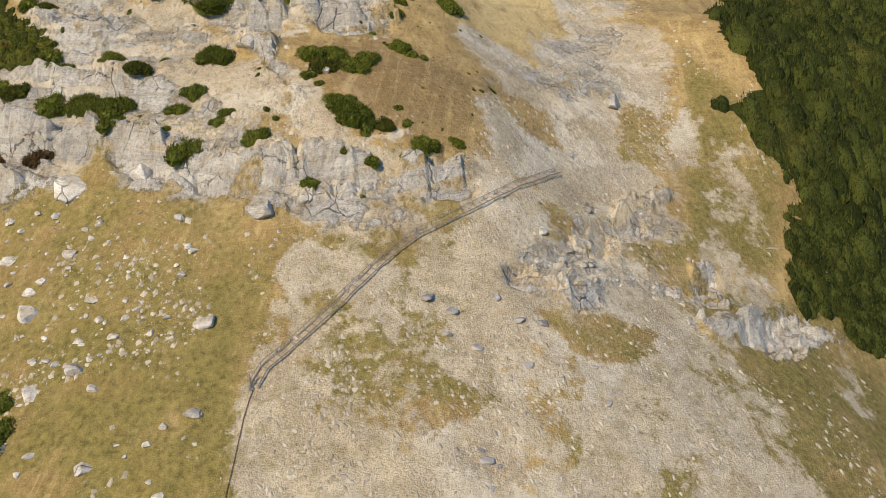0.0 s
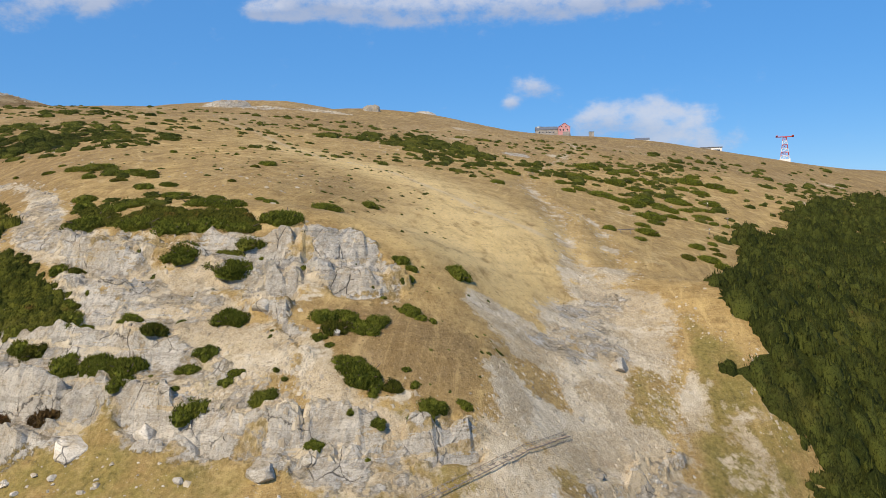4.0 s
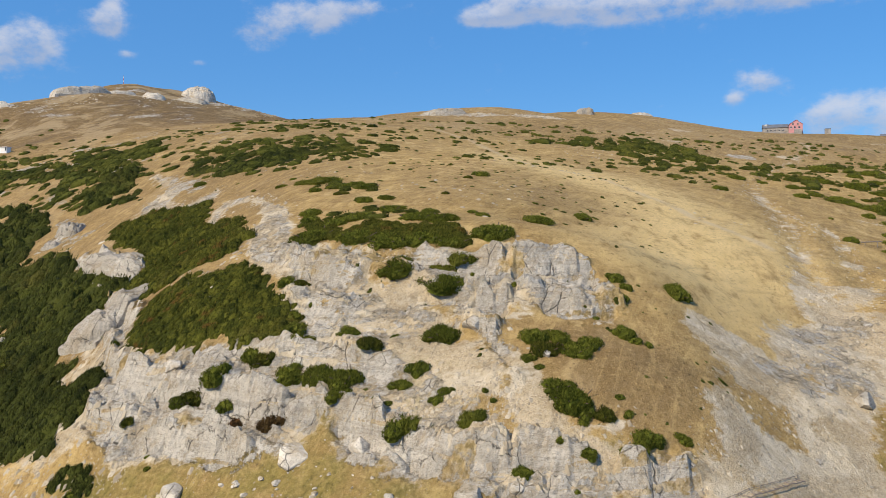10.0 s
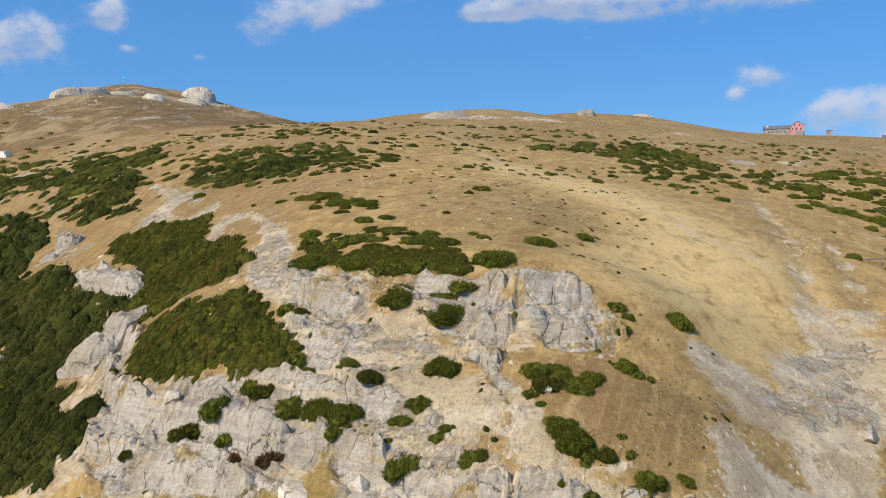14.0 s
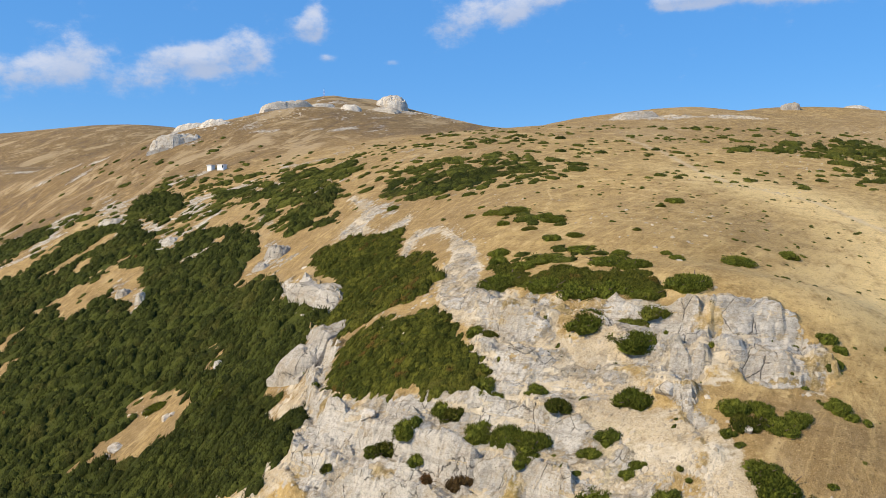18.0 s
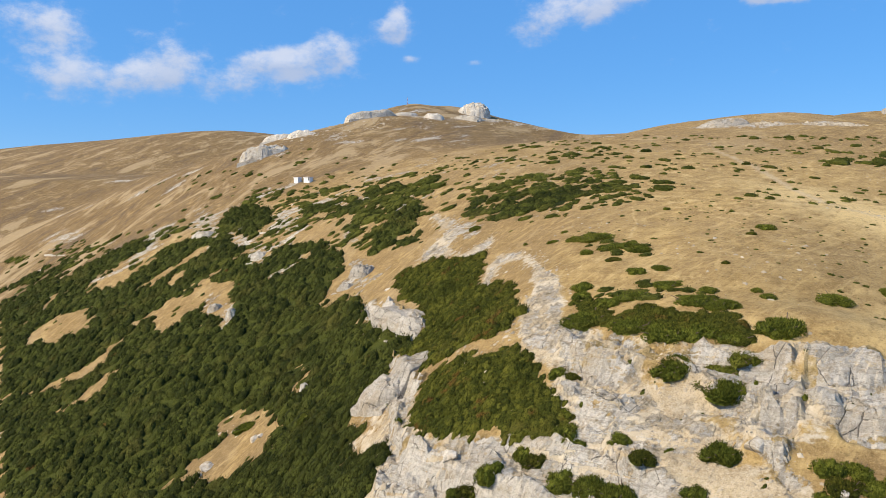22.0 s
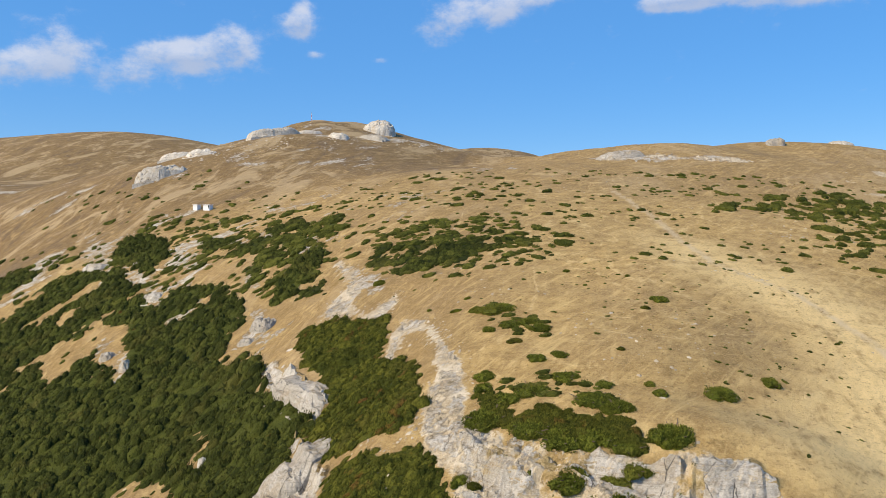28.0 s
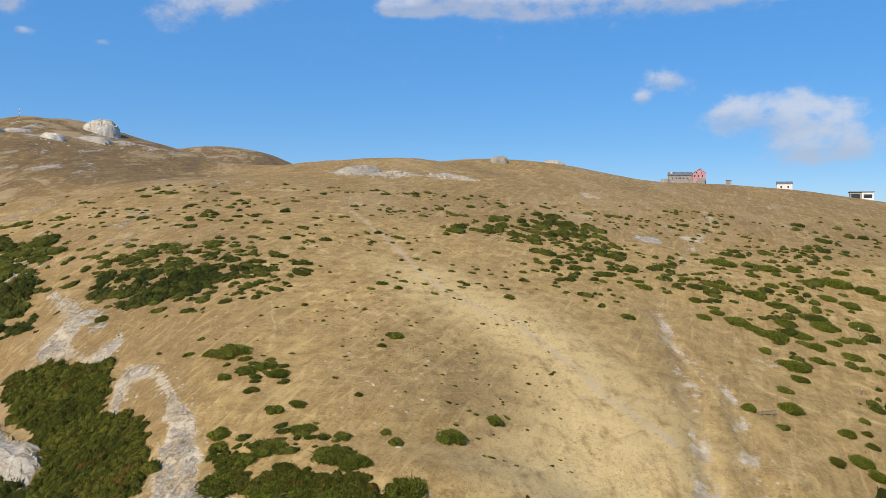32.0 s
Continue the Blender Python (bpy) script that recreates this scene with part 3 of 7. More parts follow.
HARD_ROCKS = [
    [(-39.7, 90.5), (-42.4, 95.2), (-44.7, 103.9), (-44.8, 107.5), (-38.1, 101.8), (-33.8, 97.5), (-31.7, 97.4), (-30.9, 99.2), (-28, 98.7), (-23, 95.2), (-20.3, 92.2), (-22.8, 91.8), (-19.3, 90.3), (-13.9, 88.4), (-11.8, 86.6), (-11.4, 83.7), (-14.5, 84.4), (-18, 84), (-20.1, 83.2), (-23.8, 83.8), (-29.4, 86.4), (-35.3, 89.2)],
    [(-11.1, 85.7), (-8.7, 85.6), (-6.7, 83), (-5.9, 80.2), (-1.9, 79.4), (2.5, 78.3), (6.2, 76.5), (6.3, 74.4), (4.8, 72.2), (2.8, 71.4), (0.3, 73.1), (-1.8, 74.7), (-5.1, 76.5), (-7.3, 76.7), (-10.3, 79.3), (-11.3, 82.7)],
    [(6.5, 76.5), (9.3, 75.6), (12.3, 74.5), (14.3, 74.1), (14.4, 71.7), (11.1, 70.4), (6.8, 71), (6, 73.5)],
    [(15.9, 74.1), (21.2, 76.3), (23.8, 75.4), (22.8, 71.3), (15.6, 70.5)],
    [(-21.9, 112.2), (-17.5, 111.3), (-12.6, 109.9), (-6.2, 105.7), (-1.8, 106.8), (1.2, 104.6), (4.9, 106.2), (8.3, 106.3), (8.2, 101), (3.9, 98.6), (-0.3, 102.1), (-4.6, 101.7), (-10.5, 103.8), (-13.1, 101.3), (-16, 102.2), (-19.5, 105.5)],
    [(-21.4, 104.1), (-16, 101.6), (-10.2, 100.7), (-9.1, 96.9), (-12.5, 96.8), (-18.6, 100.6)],
    [(8.9, 105), (13.1, 106.7), (17.1, 107.9), (19.7, 105.8), (19.7, 101.8), (21.4, 99.8), (21.3, 96.2), (19.4, 93.6), (13.9, 92.2), (10.9, 94.1), (8.7, 98.3)],
    [(4.2, 98.1), (8, 98.3), (7.9, 93.7), (6.6, 89.2), (8, 87), (6.4, 86.4), (4.1, 89.8), (2, 91.2), (2.4, 94)],
    [(-20.2, 94.9), (-14.7, 93.3), (-12.1, 93.4), (-8.7, 91.9), (-7.7, 88.8), (-8.9, 88.4), (-13.1, 91.5), (-18.4, 92.6)],
]
BELT_DENSE = [
    (-70, 221.1), (-67, 233.9), (-58.5, 249), (-41.9, 246.9), (-23.8, 239.1), (-13.9, 225.8), (-16.7, 204.5), (-28.3, 191.5), (-41.8, 190.6), (-56.9, 204.2),
]
BELT_SHOULDER = [
    (-69.3, 224.8), (-73.3, 243.6), (-60.6, 250.3), (-46.5, 234.4), (-29.4, 231.3), (-14.6, 254.5), (-12.5, 218.4), (-29.9, 211.5), (-41.3, 208), (-56.1, 206.9),
]
BELT_CLUSTER = [
    (-29.1, 162.4), (-24.8, 168.5), (-12.5, 154.3), (-12.2, 144.4), (-19.6, 147.6),
]
BELT_RIM_UPPER = [
    (-21.9, 125.1), (-16.2, 128.8), (-4.7, 131.2), (-4.5, 126), (1.3, 119.3), (0.5, 114.8), (-5, 117.7), (-12.7, 121.5), (-20.8, 124),
]
TURF_BROWN = [
    (9.4, 92), (17.8, 92.3), (23.2, 90.3), (26.6, 87.2), (26.3, 82.3), (22.9, 78.4), (17.1, 77.3), (14.2, 79.5), (11.6, 80.1), (10.3, 83.9), (8.2, 86),
]
FINES = [
    [(-6.7, 91.5), (-2.8, 91.9), (1, 89.6), (2.3, 90.2), (5.8, 86.5), (6, 81.5), (2, 82), (-0.3, 86.6), (-4, 89.3), (-5.9, 89.8)],
    [(-1.4, 78.9), (6.2, 76.5), (6.1, 75), (0.8, 76.4)],
    [(12.2, 77.1), (17.7, 77.7), (17, 76.7), (12, 76)],
    [(-9.4, 100.6), (-1.7, 99.8), (-0.3, 97.2), (-5.8, 97.7)],
]
LEDGE_TURF = [
    [(29.5, 72.5), (40, 78.1), (37.2, 73.6), (29.1, 68.3), (25.1, 67)],
    [(42.3, 74.2), (50.7, 78.7), (47.9, 72.1), (40.5, 69.4)],
    [(50.8, 95.6), (59.8, 94.8), (54, 85.9), (45.8, 83.9)],
    [(12.1, 58.5), (17, 58.7), (17.6, 55.8), (19.5, 51.8), (10.6, 52.3), (10.5, 55.9)],
    [(25.9, 60.5), (35.6, 63.9), (40, 62.7), (34.8, 56.8), (28.8, 55.8)],
]


# ---- materials ----
class Nodes:
    """A short hand for one node material."""

    def __init__(self, name):
        self.material = bpy.data.materials.new(name)
        self.material.use_nodes = True
        self.tree = self.material.node_tree
        self.bsdf = self.tree.nodes["Principled BSDF"]
        self.place = self.tree.nodes.new("ShaderNodeNewGeometry").outputs["Position"]

    def put(self, socket, value):
        if isinstance(value, (int, float, tuple)):
            socket.default_value = value
        else:
            self.tree.links.new(value, socket)

    def math(self, kind, a, b=0.0, clamp=False):
        n = self.tree.nodes.new("ShaderNodeMath")
        n.operation, n.use_clamp = kind, clamp
        self.put(n.inputs[0], a)
        self.put(n.inputs[1], b)
        return n.outputs[0]

    def stretched(self, sx, sy, sz, vector=None):
        n = self.tree.nodes.new("ShaderNodeMapping")
        n.inputs["Scale"].default_value = (sx, sy, sz)
        self.put(n.inputs["Vector"], vector or self.place)
        return n.outputs[0]

    def combed(self, degrees, sx, sy):
        """Coordinates drawn out along one way of the plan."""
        turn = self.tree.nodes.new("ShaderNodeMapping")
        turn.inputs["Rotation"].default_value = (0, 0, radians(degrees))
        self.put(turn.inputs["Vector"], self.place)
        return self.stretched(sx, sy, 0.2, turn.outputs[0])

    def noise(self, scale, detail=3.0, rough=0.55, vector=None, warp=0.0):
        n = self.tree.nodes.new("ShaderNodeTexNoise")
        n.inputs["Scale"].default_value, n.inputs["Detail"].default_value = scale, detail
        n.inputs["Roughness"].default_value, n.inputs["Distortion"].default_value = rough, warp
        self.put(n.inputs["Vector"], vector or self.place)
        return n.outputs[0]

    def voronoi(self, scale, feature="F1", vector=None, out="Distance", random=1.0):
        n = self.tree.nodes.new("ShaderNodeTexVoronoi")
        n.feature = feature
        n.inputs["Scale"].default_value, n.inputs["Randomness"].default_value = scale, random
        self.put(n.inputs["Vector"], vector or self.place)
        return n.outputs[out]

    def step(self, value, lo, hi):
        n = self.tree.nodes.new("ShaderNodeMapRange")
        n.interpolation_type = "SMOOTHSTEP"
        n.inputs["From Min"].default_value, n.inputs["From Max"].default_value = lo, hi
        self.put(n.inputs["Value"], value)
        return n.outputs[0]

    def mix(self, fac, a, b, kind="MIX"):
        n = self.tree.nodes.new("ShaderNodeMix")
        n.data_type, n.blend_type = "RGBA", kind
        self.put(n.inputs["Factor"], fac)
        self.put(n.inputs["A"], (*a, 1) if isinstance(a, tuple) else a)
        self.put(n.inputs["B"], (*b, 1) if isinstance(b, tuple) else b)
        return n.outputs["Result"]

    def mask(self, name):
        n = self.tree.nodes.new("ShaderNodeAttribute")
        n.attribute_name = name
        return n.outputs["Fac"]

    def island(self):
        return self.tree.nodes.new("ShaderNodeNewGeometry").outputs["Random Per Island"]

    def each(self):
        return self.tree.nodes.new("ShaderNodeObjectInfo").outputs["Random"]

    def bump(self, height, strength, distance, under=None):
        n = self.tree.nodes.new("ShaderNodeBump")
        n.inputs["Strength"].default_value, n.inputs["Distance"].default_value = strength, distance
        self.put(n.inputs["Height"], height)
        if under is not None:
            self.put(n.inputs["Normal"], under)
        return n.outputs[0]

    def finish(self, color, rough=0.9, normal=None, metal=0.0, spec=0.25):
        self.put(self.bsdf.inputs["Base Color"], (*color, 1) if isinstance(color, tuple) else color)
        self.put(self.bsdf.inputs["Roughness"], rough)
        self.bsdf.inputs["Metallic"].default_value = metal
        self.bsdf.inputs["Specular IOR Level"].default_value = spec
        if normal is not None:
            self.put(self.bsdf.inputs["Normal"], normal)
        return self.material


def limestone(m):
    """Pale weathered limestone: colour and height of the relief."""
    streak = m.noise(1.0, 5, 0.65, m.stretched(1.1, 1.1, 0.10))
    bed = m.noise(1.0, 4, 0.6, m.stretched(0.10, 0.10, 1.3))
    blotch = m.noise(0.13, 6, 0.68, warp=0.8)
    grain = m.noise(1.9, 7, 0.75)
    grit = m.noise(7.5, 4, 0.7)
    c = m.mix(m.step(blotch, 0.38, 0.62), (0.54, 0.488, 0.400), (0.73, 0.668, 0.562))
    c = m.mix(m.math("MULTIPLY", m.step(streak, 0.50, 0.66), 0.55), c, (0.42, 0.395, 0.355))
    c = m.mix(m.math("MULTIPLY", m.step(bed, 0.52, 0.62), 0.45), c, (0.36, 0.31, 0.245))
    c = m.mix(m.math("MULTIPLY", m.step(m.noise(0.27, 6, 0.7), 0.50, 0.62), 0.7), c, (0.485, 0.392, 0.268))
    c = m.mix(m.math("MULTIPLY", m.step(grain, 0.53, 0.66), 0.65), c, (0.76, 0.71, 0.62))
    c = m.mix(m.math("MULTIPLY", m.step(grain, 0.48, 0.37), 0.5), c, (0.25, 0.225, 0.185))
    c = m.mix(m.math("MULTIPLY", m.step(grit, 0.45, 0.33), 0.35), c, (0.140, 0.120, 0.092))
    c = m.mix(m.math("MULTIPLY", m.step(grit, 0.56, 0.68), 0.55), c, (0.80, 0.76, 0.68))
    crack = m.step(m.voronoi(0.30, "DISTANCE_TO_EDGE", m.mix(0.9, m.stretched(1.0, 1.0, 0.55), m.noise(0.5, 5, 0.7), "ADD")), 0.022, 0.0)
    crack = m.math("MULTIPLY", crack, m.step(m.noise(0.22, 3), 0.46, 0.54))
    c = m.mix(m.math("MULTIPLY", crack, 0.8), c, (0.05, 0.045, 0.04))
    seam = m.noise(1.0, 4, 0.6, m.stretched(0.3, 0.3, 1.7), 1.2)
    c = m.mix(m.math("MULTIPLY", m.step(m.math("ABSOLUTE", m.math("SUBTRACT", seam, 0.5)), 0.014, 0.003), 0.5), c, (0.12, 0.10, 0.075))
    level = m.tree.nodes.new("ShaderNodeSeparateXYZ")
    m.put(level.inputs[0], m.tree.nodes.new("ShaderNodeNewGeometry").outputs["Normal"])
    dust = m.math("MULTIPLY", m.step(level.outputs[2], 0.62, 0.86), m.step(m.noise(0.35, 6, 0.7), 0.44, 0.58))
    c = m.mix(m.math("MULTIPLY", dust, 0.8), c, m.mix(m.step(m.noise(0.9, 5, 0.7), 0.46, 0.60), (0.47, 0.385, 0.265), (0.19, 0.145, 0.07)))
    c = m.mix(1.0, c, (0.885, 0.880, 0.865), "MULTIPLY")
    relief = m.math("ADD", m.math("MULTIPLY", grain, 0.8), m.math("MULTIPLY", m.math("ADD", bed, streak), 0.35))
    relief = m.math("ADD", relief, m.math("MULTIPLY", grit, 0.25))
    return c, m.math("SUBTRACT", relief, m.math("MULTIPLY", crack, 0.5))


def ground_material():
    m = Nodes("ground")
    broad, mid, fine, tuft = m.noise(0.035, 4, 0.6), m.noise(0.22, 5, 0.65), m.noise(1.7, 5, 0.7), m.noise(7.0, 3, 0.7)
    # dry autumn turf
    swept = m.noise(1.0, 5, 0.65, m.stretched(0.55, 0.14, 0.14))
    grass = m.mix(m.step(mid, 0.36, 0.66), (0.285, 0.188, 0.080), (0.46, 0.320, 0.142))
    grass = m.mix(m.math("MULTIPLY", m.step(broad, 0.44, 0.64), 0.5), grass, (0.315, 0.215, 0.105))
    grass = m.mix(m.math("MULTIPLY", m.mask("heath"), m.math("ADD", m.math("MULTIPLY", m.step(mid, 0.30, 0.62), 0.45), 0.45)), grass, (0.165, 0.120, 0.074))
    grass = m.mix(m.math("MULTIPLY", m.mask("pale"), m.step(m.math("ADD", swept, mid), 0.60, 1.08)), grass, (0.68, 0.515, 0.275))
    grass = m.mix(m.math("MULTIPLY", m.step(swept, 0.54, 0.68), 0.5), grass, (0.56, 0.41, 0.20))
    grass = m.mix(m.math("MULTIPLY", m.step(swept, 0.45, 0.33), m.math("SUBTRACT", 0.45, m.math("MULTIPLY", m.mask("pale"), 0.36))), grass, (0.205, 0.135, 0.06))
    grass = m.mix(m.math("MULTIPLY", m.step(fine, 0.54, 0.70), 0.6), grass, (0.58, 0.44, 0.225))
    grass = m.mix(m.math("MULTIPLY", m.step(fine, 0.46, 0.32), 0.7), grass, (0.135, 0.09, 0.038))
    grass = m.mix(m.math("MULTIPLY", m.step(tuft, 0.54, 0.70), 0.45), grass, (0.60, 0.47, 0.265))
    grass = m.mix(m.math("MULTIPLY", m.step(tuft, 0.44, 0.30), 0.45), grass, (0.085, 0.060, 0.024))
    track = m.step(m.math("ABSOLUTE", m.math("SUBTRACT", m.noise(0.030, 3, 0.5, m.stretched(1.0, 0.55, 0.3), 0.5), 0.5)), 0.016, 0.003)
    track = m.math("MULTIPLY", track, m.step(m.math("ADD", mid, m.math("MULTIPLY", fine, 0.5)), 0.66, 0.86))
    grass = m.mix(m.math("MULTIPLY", track, 0.6), grass, (0.58, 0.44, 0.24))
    comb = m.noise(1.0, 6, 0.7, m.combed(24.0, 0.55, 0.045), 0.4)
    grass = m.mix(m.math("MULTIPLY", m.step(comb, 0.53, 0.66), 0.55), grass, (0.57, 0.42, 0.205))
    grass = m.mix(m.math("MULTIPLY", m.step(comb, 0.46, 0.34), m.math("SUBTRACT", 0.42, m.math("MULTIPLY", m.mask("pale"), 0.36))), grass, (0.19, 0.125, 0.052))
    blade = m.noise(1.0, 5, 0.7, m.combed(24.0, 1.7, 0.11), 0.25)
    grass = m.mix(m.math("MULTIPLY", m.step(blade, 0.53, 0.66), 0.18), grass, (0.60, 0.455, 0.235))
    grass = m.mix(m.math("MULTIPLY", m.step(blade, 0.46, 0.34), 0.12), grass, (0.20, 0.135, 0.058))
    terrace = m.noise(1.0, 4, 0.65, m.stretched(0.07, 0.07, 0.7), 1.6)
    grass = m.mix(m.math("MULTIPLY", m.step(terrace, 0.54, 0.66), 0.22), grass, (0.56, 0.42, 0.21))
    grass = m.mix(m.math("MULTIPLY", m.step(terrace, 0.45, 0.34), 0.22), grass, (0.17, 0.115, 0.05))
    tussock = m.tree.nodes.new("ShaderNodeTexVoronoi")
    tussock.inputs["Scale"].default_value = 0.75
    m.put(tussock.inputs["Vector"], m.place)
    bits = m.tree.nodes.new("ShaderNodeSeparateColor")
    m.put(bits.inputs[0], tussock.outputs["Color"])
    dot = m.math("MULTIPLY", m.step(tussock.outputs["Distance"], 0.30, 0.16), m.step(bits.outputs[0], 0.76, 0.84))
    grass = m.mix(m.math("MULTIPLY", dot, m.math("MULTIPLY", m.step(m.noise(0.06, 3), 0.36, 0.66), 0.5)), grass, (0.085, 0.064, 0.024))
    clod = m.tree.nodes.new("ShaderNodeTexVoronoi")
    clod.inputs["Scale"].default_value = 2.1
    m.put(clod.inputs["Vector"], m.place)
    chips = m.tree.nodes.new("ShaderNodeSeparateColor")
    m.put(chips.inputs[0], clod.outputs["Color"])
    speckle = m.math("MULTIPLY", m.step(clod.outputs["Distance"], 0.34, 0.18), m.step(chips.outputs[0], 0.62, 0.74))
    grass = m.mix(m.math("MULTIPLY", speckle, m.math("ADD", 0.26, m.math("MULTIPLY", m.mask("heath"), 0.5))), grass, (0.085, 0.060, 0.026))
    green_at = m.step(m.math("ADD", m.mask("green"), m.math("MULTIPLY", m.math("SUBTRACT", mid, 0.5), 2.0)), 0.30, 1.05)
    green = m.mix(m.step(fine, 0.35, 0.65), (0.100, 0.090, 0.022), (0.218, 0.182, 0.056))
    grass = m.mix(m.math("MULTIPLY", green_at, 0.85), grass, green)
    grass = m.mix(m.math("MULTIPLY", m.mask("firm"), 0.7), grass, m.mix(m.step(fine, 0.40, 0.62), (0.150, 0.118, 0.058), (0.375, 0.300, 0.180)))
    grass = m.mix(1.0, grass, (1.07, 1.03, 0.86), "MULTIPLY")
    grass = m.mix(m.mask("heath"), grass, (0.71, 0.67, 0.66), "MULTIPLY")
    rill = m.noise(1.0, 6, 0.7, m.stretched(0.035, 0.010, 0.03), 0.8)
    grass = m.mix(m.math("MULTIPLY", m.mask("heath"), m.math("MULTIPLY", m.step(rill, 0.52, 0.60), 0.6)), grass, (0.46, 0.345, 0.19))
    grass = m.mix(m.math("MULTIPLY", m.mask("heath"), m.math("MULTIPLY", m.step(rill, 0.47, 0.38), 0.55)), grass, (0.110, 0.080, 0.052))
    # loose scree and bare earth
    pebble = m.voronoi(6.5, out="Color")
    gravel = m.mix(m.step(mid, 0.38, 0.62), (0.43, 0.345, 0.220), (0.59, 0.485, 0.330))
    gravel = m.mix(m.math("MULTIPLY", m.step(m.noise(0.09, 5, 0.65), 0.50, 0.64), 0.6), gravel, (0.445, 0.378, 0.275))
    gravel = m.mix(m.math("MULTIPLY", m.step(m.noise(0.17, 5, 0.65), 0.56, 0.66), 0.45), gravel, (0.37, 0.275, 0.17))
    speck = m.tree.nodes.new("ShaderNodeSeparateColor")
    m.put(speck.inputs[0], pebble)
    gravel = m.mix(m.math("MULTIPLY", m.step(speck.outputs[0], 0.74, 0.90), 0.5), gravel, (0.60, 0.53, 0.42))
    gravel = m.mix(m.math("MULTIPLY", m.step(speck.outputs[1], 0.78, 0.98), 0.45), gravel, (0.165, 0.125, 0.075))
    gravel = m.mix(m.math("MULTIPLY", m.step(fine, 0.47, 0.33), 0.55), gravel, (0.235, 0.175, 0.10))
    gravel = m.mix(m.math("MULTIPLY", m.step(tuft, 0.56, 0.72), 0.5), gravel, (0.60, 0.53, 0.42))
    gravel = m.mix(m.math("MULTIPLY", m.step(tuft, 0.44, 0.30), 0.5), gravel, (0.155, 0.12, 0.075))
    gravel = m.mix(m.math("MULTIPLY", green_at, m.math("MULTIPLY", m.step(m.noise(0.5, 5, 0.7), 0.50, 0.62), 0.55)), gravel, (0.215, 0.185, 0.065))
    fines = m.math("MULTIPLY", m.step(m.math("ADD", m.noise(0.085, 5, 0.6, None, 0.8), m.math("MULTIPLY", m.math("SUBTRACT", fine, 0.5), 0.2)), 0.47, 0.56), m.math("SUBTRACT", 0.85, m.math("MULTIPLY", green_at, 0.7)))
    gravel = m.mix(fines, gravel, m.mix(m.step(m.noise(0.6, 5, 0.65), 0.38, 0.64), (0.54, 0.462, 0.340), (0.690, 0.615, 0.480)))
    gravel = m.mix(1.0, gravel, (0.96, 0.93, 0.87), "MULTIPLY")
    stone, relief = limestone(m)
    wobble = m.math("MULTIPLY", m.math("SUBTRACT", m.noise(0.55, 7, 0.75), 0.5), 2.2)
    scree_at = m.step(m.math("ADD", m.mask("scree"), wobble), 0.34, 0.66)
    band = m.math("ADD", m.noise(1.0, 5, 0.65, m.stretched(0.10, 0.10, 0.62), 0.6), m.math("MULTIPLY", m.math("SUBTRACT", fine, 0.5), 0.35))
    rock_at = m.step(m.math("SUBTRACT", m.math("ADD", m.mask("rock"), wobble), m.math("MULTIPLY", m.step(band, 0.56, 0.65), 0.65)), 0.42, 0.58)
    c = m.mix(scree_at, grass, gravel)
    c = m.mix(rock_at, c, stone)
    crumb = m.noise(15.0, 2, 0.6)
    c = m.mix(m.math("MULTIPLY", m.step(crumb, 0.46, 0.30), 0.28), c, (0.07, 0.055, 0.03))
    c = m.mix(m.math("MULTIPLY", m.step(crumb, 0.56, 0.72), 0.22), c, (0.70, 0.60, 0.44))
    c = m.mix(m.math("MULTIPLY", m.mask("path"), m.step(m.math("ADD", mid, fine), 0.75, 1.05)), c, (0.54, 0.425, 0.265))
    rough_turf = m.math("ADD", m.math("MULTIPLY", fine, 0.6), m.math("MULTIPLY", tuft, 0.4))
    rough_turf = m.math("ADD", rough_turf, m.math("MULTIPLY", m.math("MULTIPLY", m.math("SUBTRACT", scree_at, m.math("MULTIPLY", fines, 0.9), True), m.voronoi(8.5)), -0.14))
    normal = m.bump(rough_turf, 0.9, 0.36)
    normal = m.bump(m.math("MULTIPLY", relief, rock_at), 0.75, 0.36, normal)
    return m.finish(c, 0.95, normal, spec=0.12)


def stone_material(name, light=1.0, grey=0.0):
    m = Nodes(name)
    c, relief = limestone(m)
    if grey:
        c = m.mix(grey, c, (0.27, 0.255, 0.25))
    tone = m.math("ADD", m.math("MULTIPLY", m.each(), 0.35), 0.78 * light)
    n = m.tree.nodes.new("ShaderNodeCombineColor")
    for k in range(3):
        m.put(n.inputs[k], tone)
    return m.finish(m.mix(1.0, c, n.outputs[0], "MULTIPLY"), 0.92, m.bump(relief, 0.8, 0.12), spec=0.15)


def pebble_material():
    m = Nodes("scree stones")
    r = m.island()
    c = m.mix(m.step(r, 0.0, 1.0), (0.30, 0.245, 0.165), (0.50, 0.425, 0.31))
    c = m.mix(m.math("MULTIPLY", m.step(m.noise(3.0, 4), 0.5, 0.7), 0.5), c, (0.23, 0.20, 0.165))
    return m.finish(c, 0.93, m.bump(m.noise(9.0, 4), 0.6, 0.05), spec=0.15)


